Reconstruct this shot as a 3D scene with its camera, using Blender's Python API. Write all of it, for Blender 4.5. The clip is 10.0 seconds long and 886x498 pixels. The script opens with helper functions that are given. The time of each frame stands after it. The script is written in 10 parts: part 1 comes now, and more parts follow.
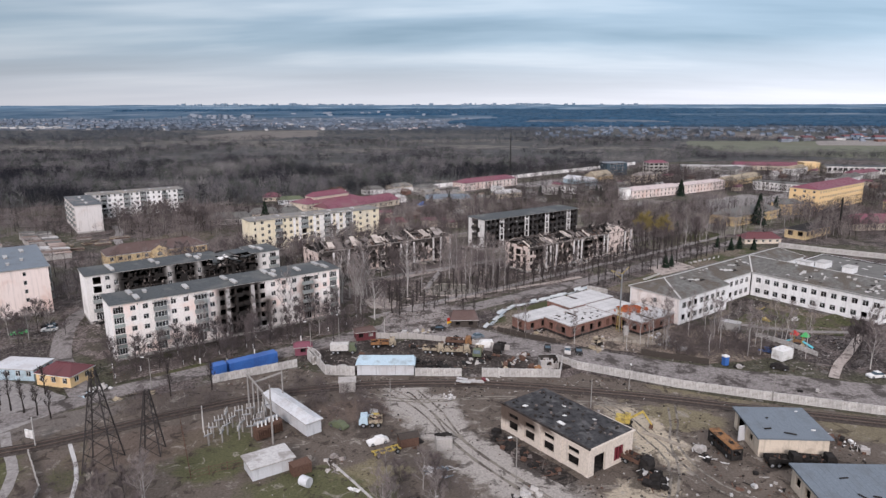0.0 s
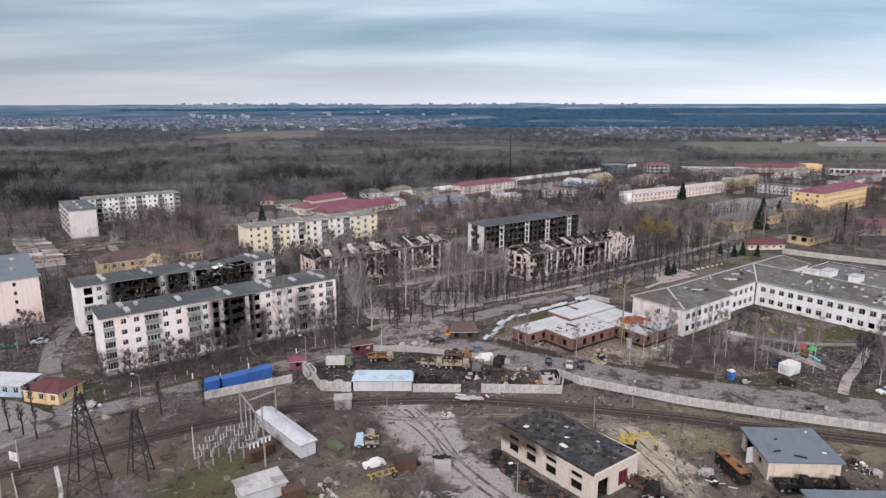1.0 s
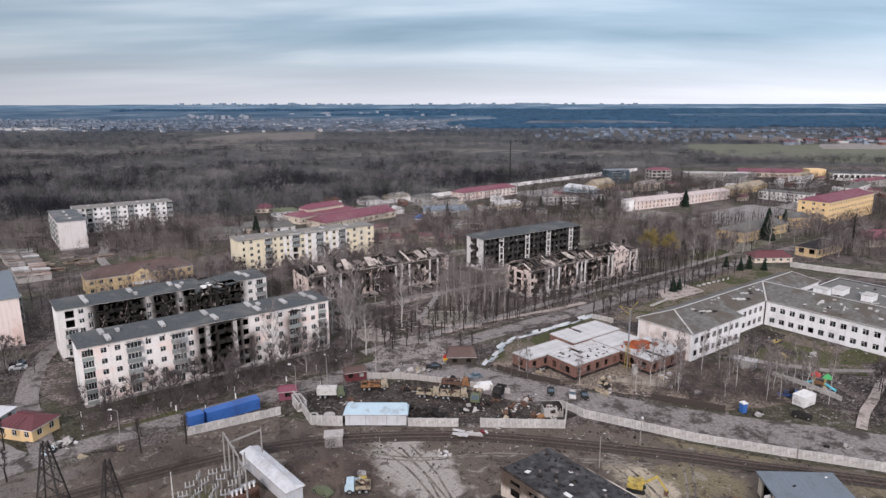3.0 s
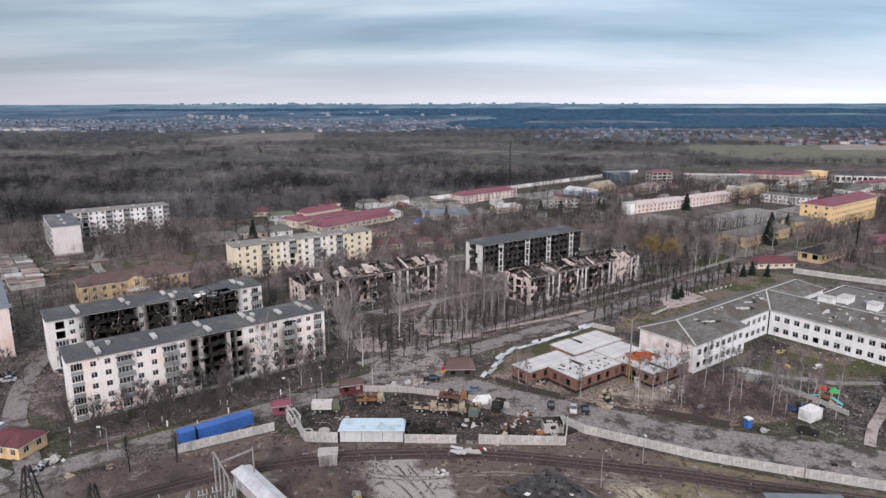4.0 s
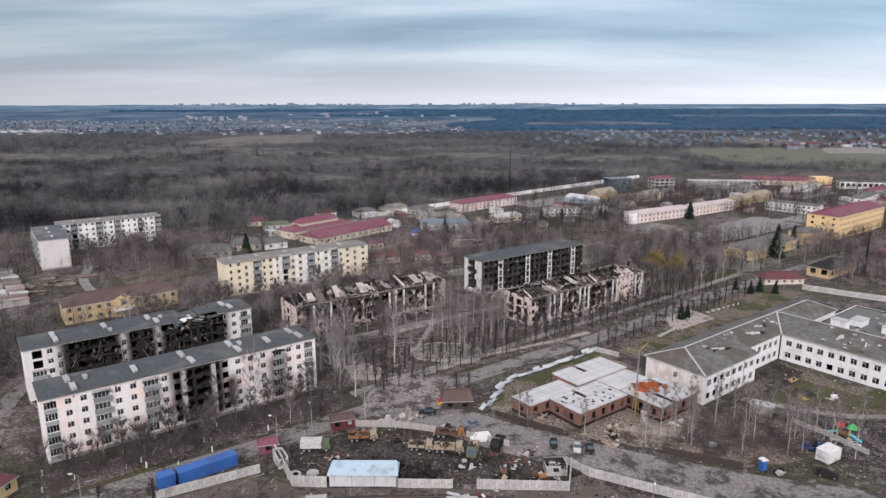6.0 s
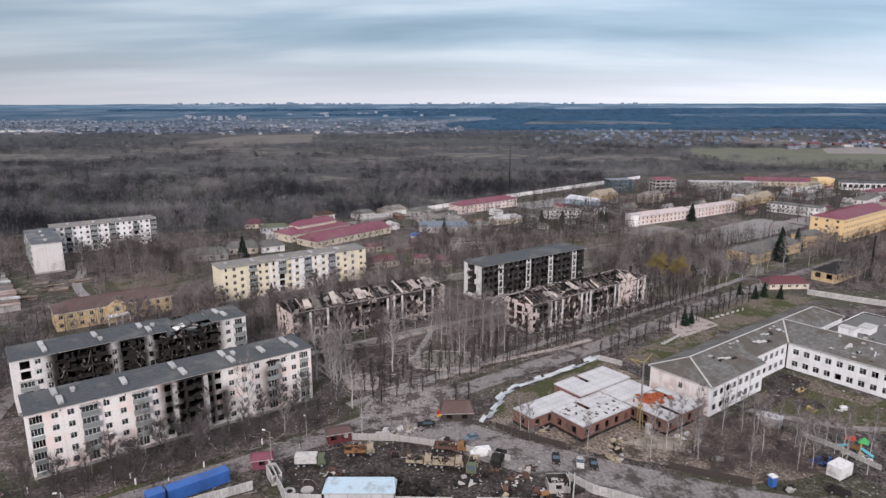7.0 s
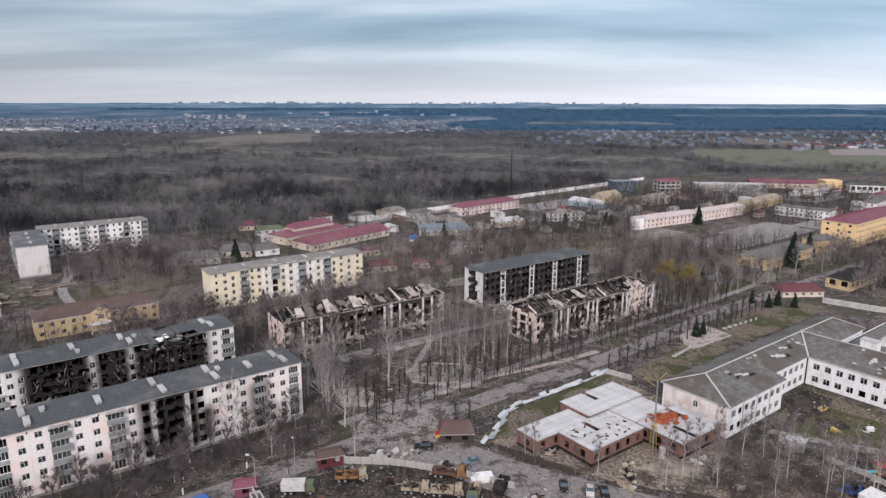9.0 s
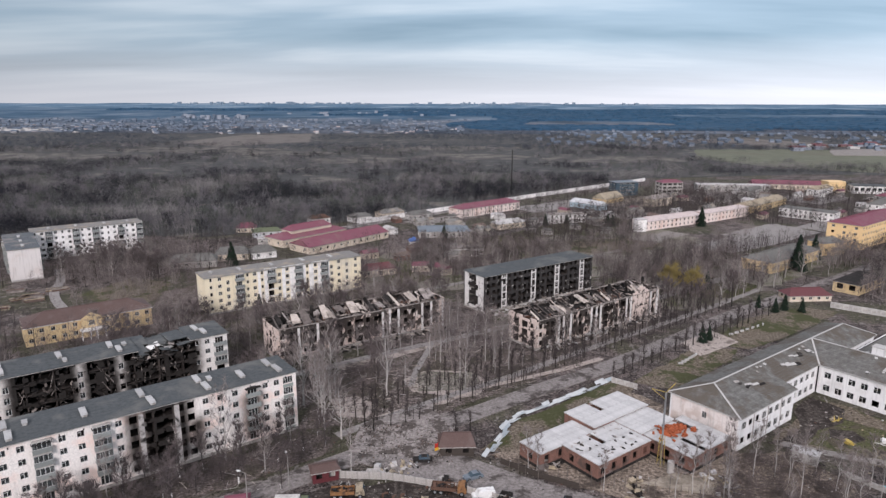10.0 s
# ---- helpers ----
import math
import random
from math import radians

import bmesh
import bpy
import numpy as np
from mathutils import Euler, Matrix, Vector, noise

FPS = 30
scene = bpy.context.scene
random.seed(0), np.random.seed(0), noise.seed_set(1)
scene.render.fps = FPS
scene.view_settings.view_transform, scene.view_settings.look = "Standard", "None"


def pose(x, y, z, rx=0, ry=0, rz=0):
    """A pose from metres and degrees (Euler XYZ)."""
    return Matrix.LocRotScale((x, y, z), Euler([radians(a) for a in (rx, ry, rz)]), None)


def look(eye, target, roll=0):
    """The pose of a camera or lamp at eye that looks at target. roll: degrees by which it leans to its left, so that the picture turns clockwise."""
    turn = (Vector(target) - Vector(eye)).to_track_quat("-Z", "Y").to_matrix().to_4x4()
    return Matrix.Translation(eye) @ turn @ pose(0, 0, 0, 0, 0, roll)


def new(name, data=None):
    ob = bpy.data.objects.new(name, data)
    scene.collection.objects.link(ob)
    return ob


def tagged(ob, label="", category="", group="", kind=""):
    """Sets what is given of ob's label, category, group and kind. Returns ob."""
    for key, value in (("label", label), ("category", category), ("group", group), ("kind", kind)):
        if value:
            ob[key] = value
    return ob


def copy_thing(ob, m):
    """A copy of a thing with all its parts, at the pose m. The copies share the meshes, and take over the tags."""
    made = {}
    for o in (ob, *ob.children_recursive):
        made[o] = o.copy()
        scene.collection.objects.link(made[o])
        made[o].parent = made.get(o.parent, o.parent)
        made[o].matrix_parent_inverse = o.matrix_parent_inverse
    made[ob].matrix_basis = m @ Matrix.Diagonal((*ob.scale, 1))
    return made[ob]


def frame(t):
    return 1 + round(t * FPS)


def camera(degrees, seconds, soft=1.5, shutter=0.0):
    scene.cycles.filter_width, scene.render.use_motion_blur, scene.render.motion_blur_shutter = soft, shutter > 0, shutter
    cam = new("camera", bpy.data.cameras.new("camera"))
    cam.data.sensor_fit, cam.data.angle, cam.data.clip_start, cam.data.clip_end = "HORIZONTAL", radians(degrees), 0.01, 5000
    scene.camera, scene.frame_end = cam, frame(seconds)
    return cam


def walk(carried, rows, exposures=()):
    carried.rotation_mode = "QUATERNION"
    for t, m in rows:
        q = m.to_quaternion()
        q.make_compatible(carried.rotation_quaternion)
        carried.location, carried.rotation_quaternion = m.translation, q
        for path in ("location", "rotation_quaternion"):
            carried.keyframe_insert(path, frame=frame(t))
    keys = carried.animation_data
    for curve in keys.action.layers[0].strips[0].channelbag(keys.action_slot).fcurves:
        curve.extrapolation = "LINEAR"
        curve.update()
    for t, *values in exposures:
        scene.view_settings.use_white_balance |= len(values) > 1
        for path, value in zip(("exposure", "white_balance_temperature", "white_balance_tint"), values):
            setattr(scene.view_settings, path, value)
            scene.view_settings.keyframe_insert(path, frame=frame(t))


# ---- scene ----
cam = camera(68.0, 10.0, soft=1.45)
PATH = [
    (0, (-1.28, 14.875, 63.913), (-1.307, 16.827, 63.477), -0.1),
    (0.5, (-1.092, 17.38, 65.049), (-1.119, 19.332, 64.613), -0.2),
    (1, (-1.074, 19.564, 66.059), (-1.1, 21.515, 65.621), -0.1),
    (1.5, (-0.909, 21.76, 67.093), (-0.936, 23.711, 66.655), -0.2),
    (2, (-0.697, 23.863, 67.92), (-0.723, 25.815, 67.483), -0.2),
    (2.5, (-0.629, 26.563, 69.128), (-0.654, 28.514, 68.69), -0.1),
    (4, (-0.024, 32.909, 71.999), (-0.049, 34.859, 71.558), -0.1),
    (4.5, (0.237, 35.754, 73.354), (0.212, 37.705, 72.914), -0.1),
    (5, (0.354, 37.947, 74.69), (0.329, 39.898, 74.248), -0.1),
    (5.5, (0.591, 40.229, 75.64), (0.566, 42.18, 75.199), -0.1),
    (7, (0.741, 47.633, 77.574), (0.718, 49.583, 77.13), -0.1),
    (7.5, (0.713, 49.702, 77.566), (0.689, 51.652, 77.123), -0.0),
    (8, (0.579, 52.121, 77.894), (0.555, 54.07, 77.447), 0.0),
    (8.5, (0.513, 55.608, 77.538), (0.49, 57.557, 77.093), 0.1),
    (9, (0.805, 58.678, 77.242), (0.781, 60.628, 76.797), 0.1),
    (9.5, (0.523, 61.642, 77.281), (0.502, 63.592, 76.835), 0.1),
    (10, (0.704, 64.255, 77.258), (0.681, 66.204, 76.814), 0.1),
]
walk(cam, [(t, look(eye, target, roll)) for t, eye, target, roll in PATH], [(0, 0.2, 6500, 18), (10, 0.2, 6500, 18)])

# ---- sky, sun ----
scene.view_settings.exposure = 0.0
world = bpy.data.worlds.new("overcast_sky")
scene.world = world
world.use_nodes = True
wt = world.node_tree
wt.nodes.clear()


def wnode(kind, operation=None, blend=None):
    n = wt.nodes.new(kind)
    if operation:
        n.operation = operation
    if kind == "ShaderNodeMix":
        n.data_type = "RGBA"
    if blend:
        n.blend_type = blend
    return n


def wlink(a, b):
    wt.links.new(a, b)


SUN_EL, SUN_AZ = 27.0, 187.0
sky = wnode("ShaderNodeTexSky")
sky.sky_type, sky.sun_disc = "NISHITA", False
sky.sun_elevation, sky.sun_rotation = radians(SUN_EL), radians(SUN_AZ)
sky.air_density, sky.dust_density, sky.ozone_density = 1.0, 2.0, 1.0
# cloud deck: the view direction projected on a flat layer
geo = wnode("ShaderNodeTexCoord")
sep = wnode("ShaderNodeSeparateXYZ")
wlink(geo.outputs["Generated"], sep.inputs[0])
lift = wnode("ShaderNodeMath", operation="MAXIMUM")
wlink(sep.outputs["Z"], lift.inputs[0])
lift.inputs[1].default_value = 0.0
lift2 = wnode("ShaderNodeMath", operation="ADD")
wlink(lift.outputs[0], lift2.inputs[0])
lift2.inputs[1].default_value = 0.10
dx = wnode("ShaderNodeMath", operation="DIVIDE")
dy = wnode("ShaderNodeMath", operation="DIVIDE")
wlink(sep.outputs["X"], dx.inputs[0]), wlink(lift2.outputs[0], dx.inputs[1])
wlink(sep.outputs["Y"], dy.inputs[0]), wlink(lift2.outputs[0], dy.inputs[1])
comb = wnode("ShaderNodeCombineXYZ")
wlink(dx.outputs[0], comb.inputs[0]), wlink(dy.outputs[0], comb.inputs[1])
mapn = wnode("ShaderNodeMapping")
mapn.inputs["Scale"].default_value = (0.20, 0.46, 1.0)
mapn.inputs["Rotation"].default_value = (0, 0, radians(7))
mapn.inputs["Location"].default_value = (0.3, 1.9, 0.0)
wlink(comb.outputs[0], mapn.inputs[0])
cloud = wnode("ShaderNodeTexNoise")
cloud.inputs["Scale"].default_value = 1.0
cloud.inputs["Detail"].default_value = 5.0
cloud.inputs["Roughness"].default_value = 0.52
cloud.inputs["Distortion"].default_value = 0.25
wlink(mapn.outputs[0], cloud.inputs[0])
ramp = wnode("ShaderNodeValToRGB")
el = ramp.color_ramp.elements
el[0].position, el[0].color = 0.34, (0.21, 0.34, 0.44, 1)
el[1].position, el[1].color = 0.66, (0.68, 0.81, 0.88, 1)
e = el.new(0.50)
e.color = (0.36, 0.51, 0.62, 1)
wlink(cloud.outputs["Fac"], ramp.inputs[0])
# the deck thins to a pale band at the skyline
band = wnode("ShaderNodeMapRange")
band.inputs["From Min"].default_value, band.inputs["From Max"].default_value = 0.0, 0.085
band.inputs["To Min"].default_value, band.inputs["To Max"].default_value = 0.85, 0.0
wlink(sep.outputs["Z"], band.inputs["Value"])
haze = wnode("ShaderNodeMix")
wlink(band.outputs[0], haze.inputs["Factor"])
wlink(ramp.outputs[0], haze.inputs["A"])
haze.inputs["B"].default_value = (0.80, 0.84, 0.88, 1)
# an overcast sky grows brighter towards the zenith
zen = wnode("ShaderNodeMapRange")
zen.inputs["From Min"].default_value, zen.inputs["From Max"].default_value = 0.16, 1.0
zen.inputs["To Min"].default_value, zen.inputs["To Max"].default_value = 1.0, 1.85
wlink(sep.outputs["Z"], zen.inputs["Value"])
mixs = wnode("ShaderNodeMix")
mixs.inputs["Factor"].default_value = 0.88
scl = wnode("ShaderNodeMix", blend="MULTIPLY")
scl.inputs["Factor"].default_value = 1.0
scl.inputs["B"].default_value = (0.10, 0.10, 0.10, 1)
wlink(sky.outputs[0], scl.inputs["A"])
wlink(scl.outputs["Result"], mixs.inputs["A"])
# overhead the deck is thicker and neutral grey
over = wnode("ShaderNodeMapRange")
over.inputs["From Min"].default_value, over.inputs["From Max"].default_value = 0.22, 0.6
wlink(sep.outputs["Z"], over.inputs["Value"])
deck = wnode("ShaderNodeMix")
wlink(over.outputs[0], deck.inputs["Factor"])
# the deck is thinner, and so brighter, towards the east
side = wnode("ShaderNodeMapRange")
side.inputs["From Min"].default_value, side.inputs["From Max"].default_value = -0.6, 0.55
side.inputs["To Min"].default_value, side.inputs["To Max"].default_value = 0.70, 1.22
wlink(sep.outputs["X"], side.inputs["Value"])
east = wnode("ShaderNodeVectorMath", operation="SCALE")
wlink(haze.outputs["Result"], east.inputs[0]), wlink(side.outputs[0], east.inputs["Scale"])
wlink(east.outputs[0], deck.inputs["A"])
deck.inputs["B"].default_value = (0.60, 0.62, 0.65, 1)
wlink(deck.outputs["Result"], mixs.inputs["B"])
bg = wnode("ShaderNodeBackground")
wlink(zen.outputs[0], bg.inputs["Strength"])
wlink(mixs.outputs["Result"], bg.inputs["Color"])
wout = wnode("ShaderNodeOutputWorld")
wlink(bg.outputs[0], wout.inputs[0])

sun_data = bpy.data.lights.new("sun", "SUN")
sun_data.energy, sun_data.angle, sun_data.color = 2.5, radians(12), (1.0, 0.965, 0.945)
sun = new("sun", sun_data)
a, el_ = radians(SUN_AZ), radians(SUN_EL)
sun.matrix_world = look((0, 0, 200), (0 - math.sin(a) * math.cos(el_) * 100, 0 - math.cos(a) * math.cos(el_) * 100, 200 - 100 * math.sin(el_)))

# ---- materials ----
def ntree(name):
    m = bpy.data.materials.new(name)
    m.use_nodes = True
    t = m.node_tree
    b = t.nodes["Principled BSDF"]
    b.inputs["Specular IOR Level"].default_value = 0.12
    return m, t, b


def col(c):
    return (c[0], c[1], c[2], 1.0)


def noise_tex(t, scale, detail=4.0, rough=0.55, coord=None, dist=0.0):
    n = t.nodes.new("ShaderNodeTexNoise")
    n.inputs["Scale"].default_value, n.inputs["Detail"].default_value = scale, detail
    n.inputs["Roughness"].default_value, n.inputs["Distortion"].default_value = rough, dist
    if coord is not None:
        t.links.new(coord, n.inputs["Vector"])
    return n.outputs["Fac"]


def ramp_of(t, fac, stops):
    r = t.nodes.new("ShaderNodeValToRGB")
    e = r.color_ramp.elements
    e[0].position, e[0].color = stops[0][0], col(stops[0][1])
    e[1].position, e[1].color = stops[-1][0], col(stops[-1][1])
    for p, c in stops[1:-1]:
        e.new(p).color = col(c)
    t.links.new(fac, r.inputs[0])
    return r.outputs[0]


def mix_of(t, fac, a, b, blend="MIX"):
    m = t.nodes.new("ShaderNodeMix")
    m.data_type, m.blend_type = "RGBA", blend
    for sock, v in (("Factor", fac), ("A", a), ("B", b)):
        if isinstance(v, (int, float)):
            m.inputs[sock].default_value = v
        elif isinstance(v, tuple):
            m.inputs[sock].default_value = col(v)
        else:
            t.links.new(v, m.inputs[sock])
    return m.outputs["Result"]


def math_of(t, op, a, b=0.0, clamp=False):
    m = t.nodes.new("ShaderNodeMath")
    m.operation, m.use_clamp = op, clamp
    for i, v in enumerate((a, b)):
        if isinstance(v, (int, float)):
            m.inputs[i].default_value = v
        else:
            t.links.new(v, m.inputs[i])
    return m.outputs[0]


def range_of(t, v, a, b, c=0.0, d=1.0):
    m = t.nodes.new("ShaderNodeMapRange")
    m.interpolation_type = "SMOOTHSTEP"
    for i, x in zip(("From Min", "From Max", "To Min", "To Max"), (a, b, c, d)):
        m.inputs[i].default_value = x
    t.links.new(v, m.inputs["Value"])
    return m.outputs[0]


def coords(t, space="Object", scale=None):
    c = t.nodes.new("ShaderNodeTexCoord").outputs[space]
    if scale:
        m = t.nodes.new("ShaderNodeMapping")
        m.inputs["Scale"].default_value = scale
        t.links.new(c, m.inputs[0])
        c = m.outputs[0]
    return c


def bump(t, bsdf, height, strength=0.3, distance=0.05):
    b = t.nodes.new("ShaderNodeBump")
    b.inputs["Strength"].default_value, b.inputs["Distance"].default_value = strength, distance
    t.links.new(height, b.inputs["Height"])
    t.links.new(b.outputs[0], bsdf.inputs["Normal"])


def mat(name, base, rough=0.8, var=0.25, big=0.25, fine=4.0, metal=0.0, dirt=None, dirt_amt=0.5, streak=False, random_tint=0.0, bmp=0.25):
    """A weathered surface: broad stains, fine grain, optional dirt and rain streaks."""
    m, t, b = ntree(name)
    c = coords(t)
    dark = tuple(x * (1 - var) for x in base)
    light = tuple(min(1.0, x * (1 + var * 0.7)) for x in base)
    g = noise_tex(t, fine, 5, 0.65, c)
    colour = ramp_of(t, g, [(0.3, dark), (0.5, base), (0.72, light)])
    stain = noise_tex(t, big, 5, 0.6, c, 0.4)
    if dirt:
        colour = mix_of(t, range_of(t, stain, 0.48, 0.68, 0.0, dirt_amt), colour, dirt)
    if streak:
        s = noise_tex(t, 1.0, 4, 0.6, coords(t, "Object", (1.6, 1.6, 0.12)))
        colour = mix_of(t, range_of(t, s, 0.5, 0.7, 0.0, 0.55), colour, tuple(x * 0.62 for x in base))
    if random_tint:
        info = t.nodes.new("ShaderNodeObjectInfo")
        colour = mix_of(t, range_of(t, info.outputs["Random"], 0.0, 1.0, 0.0, random_tint), colour, tuple(x * 0.45 for x in base))
    t.links.new(colour, b.inputs["Base Color"])
    b.inputs["Roughness"].default_value, b.inputs["Metallic"].default_value = rough, metal
    if rough < 0.75:
        b.inputs["Specular IOR Level"].default_value = 0.4
    if bmp:
        bump(t, b, g, bmp)
    return m


def sooty(name, base, soot_scale=0.32, lo=0.42, hi=0.6, soot=(0.014, 0.012, 0.011), boxes=(), tint=None, rough=0.9):
    """Plaster burnt in patches: soot by noise alone, or spreading from the given boxes (x0, x1, z0, z1) on the facade."""
    m, t, b = ntree(name)
    c = coords(t)
    g = noise_tex(t, 3.0, 5, 0.6, c)
    colour = ramp_of(t, g, [(0.3, tuple(x * 0.72 for x in base)), (0.55, base), (0.75, tuple(min(1, x * 1.12) for x in base))])
    big = noise_tex(t, 0.16, 4, 0.55, c)
    if tint:
        colour = mix_of(t, range_of(t, big, 0.45, 0.62, 0, 0.75), colour, tint)
    s = noise_tex(t, 1.0, 4, 0.6, coords(t, "Object", (1.3, 1.3, 0.10)))
    colour = mix_of(t, range_of(t, s, 0.52, 0.72, 0, 0.4), colour, tuple(x * 0.55 for x in base))
    n = noise_tex(t, soot_scale, 6, 0.62, c, 0.6)
    if boxes:
        sep_ = t.nodes.new("ShaderNodeSeparateXYZ")
        t.links.new(c, sep_.inputs[0])
        wob = math_of(t, "MULTIPLY", math_of(t, "SUBTRACT", noise_tex(t, 0.5, 5, 0.6, c), 0.5), 1.7)
        x = math_of(t, "ADD", sep_.outputs[0], wob)
        z = math_of(t, "ADD", sep_.outputs[2], wob)
        mask = veil = None
        for x0, x1, z0, z1 in boxes:
            q = math_of(t, "MULTIPLY", range_of(t, x, x0 - 3.4, x0 + 0.4), range_of(t, x, x1 - 0.4, x1 + 3.4, 1, 0))
            q = math_of(t, "MULTIPLY", q, math_of(t, "MULTIPLY", range_of(t, z, z0 + 0.5, z0 + 5.0), range_of(t, z, z1 + 0.2, z1 + 4.0, 1, 0)))
            veil = q if veil is None else math_of(t, "MAXIMUM", veil, q)
            q = math_of(t, "MULTIPLY", range_of(t, x, x0 - 1.9, x0 + 0.9), range_of(t, x, x1 - 0.9, x1 + 1.9, 1, 0))
            q = math_of(t, "MULTIPLY", q, math_of(t, "MULTIPLY", range_of(t, z, z0 - 1.0, z0 + 0.5), range_of(t, z, z1 - 0.3, z1 + 2.2, 1, 0)))
            mask = q if mask is None else math_of(t, "MAXIMUM", mask, q)
        colour = mix_of(t, math_of(t, "MULTIPLY", veil, range_of(t, n, 0.25, 0.6, 0.3, 0.72)), colour, (0.13, 0.112, 0.10))
        fac = math_of(t, "MULTIPLY", mask, 0.97)
    else:
        fac = range_of(t, n, lo, hi, 0.0, 0.96)
    colour = mix_of(t, fac, colour, soot)
    t.links.new(colour, b.inputs["Base Color"])
    b.inputs["Roughness"].default_value = rough
    bump(t, b, g, 0.3)
    return m


def glass(name):
    m, t, b = ntree(name)
    b.inputs["Base Color"].default_value = (0.16, 0.18, 0.19, 1)
    b.inputs["Roughness"].default_value = 0.06
    b.inputs["Specular IOR Level"].default_value = 0.6
    b.inputs["Transmission Weight"].default_value = 0.85
    b.inputs["IOR"].default_value = 1.45
    return m


def ground_mat():
    """Winter earth: dark soil, leaf litter, trampled pale patches and dull grass."""
    m, t, b = ntree("ground_earth")
    c = coords(t)
    fine = noise_tex(t, 1.7, 8, 0.75, c)
    small = noise_tex(t, 0.35, 6, 0.7, c, 0.8)
    mid = noise_tex(t, 0.085, 6, 0.66, c, 0.9)
    big = noise_tex(t, 0.02, 5, 0.6, c, 0.5)
    earth = ramp_of(t, fine, [(0.38, (0.006, 0.005, 0.0048)), (0.5, (0.052, 0.043, 0.040)), (0.64, (0.155, 0.130, 0.122))])
    grass = ramp_of(t, fine, [(0.3, (0.026, 0.028, 0.016)), (0.55, (0.066, 0.066, 0.040)), (0.75, (0.115, 0.108, 0.075))])
    litter = ramp_of(t, fine, [(0.36, (0.020, 0.016, 0.0145)), (0.5, (0.118, 0.097, 0.090)), (0.66, (0.27, 0.228, 0.212))])
    pale = ramp_of(t, fine, [(0.3, (0.10, 0.09, 0.084)), (0.7, (0.29, 0.264, 0.25))])
    colour = mix_of(t, range_of(t, mid, 0.47, 0.55, 0, 0.9), earth, litter)
    colour = mix_of(t, range_of(t, big, 0.47, 0.56, 0, 0.75), colour, grass)
    colour = mix_of(t, range_of(t, small, 0.55, 0.63, 0, 0.75), colour, pale)
    colour = mix_of(t, range_of(t, small, 0.34, 0.44, 0.65, 0.0), colour, (0.008, 0.0068, 0.0062))
    t.links.new(colour, b.inputs["Base Color"])
    b.inputs["Roughness"].default_value = 0.95
    bump(t, b, fine, 0.9, 0.3)
    return m


def patch_mat(name, dark, base, light, scale=0.35, mud=(0.07, 0.058, 0.05), mud_lo=0.5, mud_hi=0.66, amt=0.8, rough=0.95, grain=1.4, hard=0.0):
    """Loose or worn ground cover with mud showing through."""
    m, t, b = ntree(name)
    c = coords(t)
    fine = noise_tex(t, grain, 8, 0.72, c)
    mid = noise_tex(t, scale, 8, 0.7, c, 0.25)
    colour = ramp_of(t, fine, [(0.28 + 0.06 * hard, tuple(x * (1 - 0.5 * hard) for x in dark)), (0.5, base), (0.74 - 0.06 * hard, tuple(x * (1 + 0.25 * hard) for x in light))])
    colour = mix_of(t, range_of(t, mid, mud_lo, mud_hi, 0, amt), colour, mud)
    t.links.new(colour, b.inputs["Base Color"])
    b.inputs["Roughness"].default_value = rough
    bump(t, b, fine, 0.25, 0.08)
    return m


def yard_mat(name, base, zones):
    """Waste ground whose cover changes in soft-edged zones: (x, y, half length, half width, turn, colour, amount)."""
    m, t, b = ntree(name)
    c = coords(t)
    sep_ = t.nodes.new("ShaderNodeSeparateXYZ")
    t.links.new(c, sep_.inputs[0])
    wob = math_of(t, "MULTIPLY", math_of(t, "SUBTRACT", noise_tex(t, 0.16, 6, 0.62, c), 0.5), 15.0)
    wob2 = math_of(t, "MULTIPLY", math_of(t, "SUBTRACT", noise_tex(t, 0.19, 6, 0.62, coords(t, "Object", (1.0, 1.3, 1.0))), 0.5), 15.0)
    x, y = math_of(t, "ADD", sep_.outputs[0], wob), math_of(t, "ADD", sep_.outputs[1], wob2)
    colour = base
    for cx, cy, rx, ry, rot, tint, amt in zones:
        cs, sn = math.cos(radians(rot)), math.sin(radians(rot))
        dx_, dy_ = math_of(t, "SUBTRACT", x, cx), math_of(t, "SUBTRACT", y, cy)
        u = math_of(t, "ADD", math_of(t, "MULTIPLY", dx_, cs / rx), math_of(t, "MULTIPLY", dy_, sn / rx))
        v = math_of(t, "ADD", math_of(t, "MULTIPLY", dx_, -sn / ry), math_of(t, "MULTIPLY", dy_, cs / ry))
        d = math_of(t, "ADD", math_of(t, "MULTIPLY", u, u), math_of(t, "MULTIPLY", v, v))
        colour = mix_of(t, range_of(t, d, 0.55, 1.35, amt, 0.0), colour, tint)
    mid = noise_tex(t, 0.32, 7, 0.68, c, 0.8)
    colour = mix_of(t, range_of(t, mid, 0.54, 0.63, 0, 0.75), colour, (0.036, 0.028, 0.023))
    colour = mix_of(t, range_of(t, mid, 0.34, 0.43, 0.65, 0.0), colour, (0.27, 0.245, 0.215))
    fine = noise_tex(t, 2.3, 8, 0.78, c)
    grain = ramp_of(t, fine, [(0.28, (0.40, 0.39, 0.38)), (0.5, (1.0, 1.0, 1.0)), (0.72, (1.5, 1.48, 1.46))])
    colour = mix_of(t, 1.0, colour, grain, "MULTIPLY")
    t.links.new(colour, b.inputs["Base Color"])
    b.inputs["Roughness"].default_value = 0.95
    bump(t, b, fine, 0.8, 0.15)
    return m


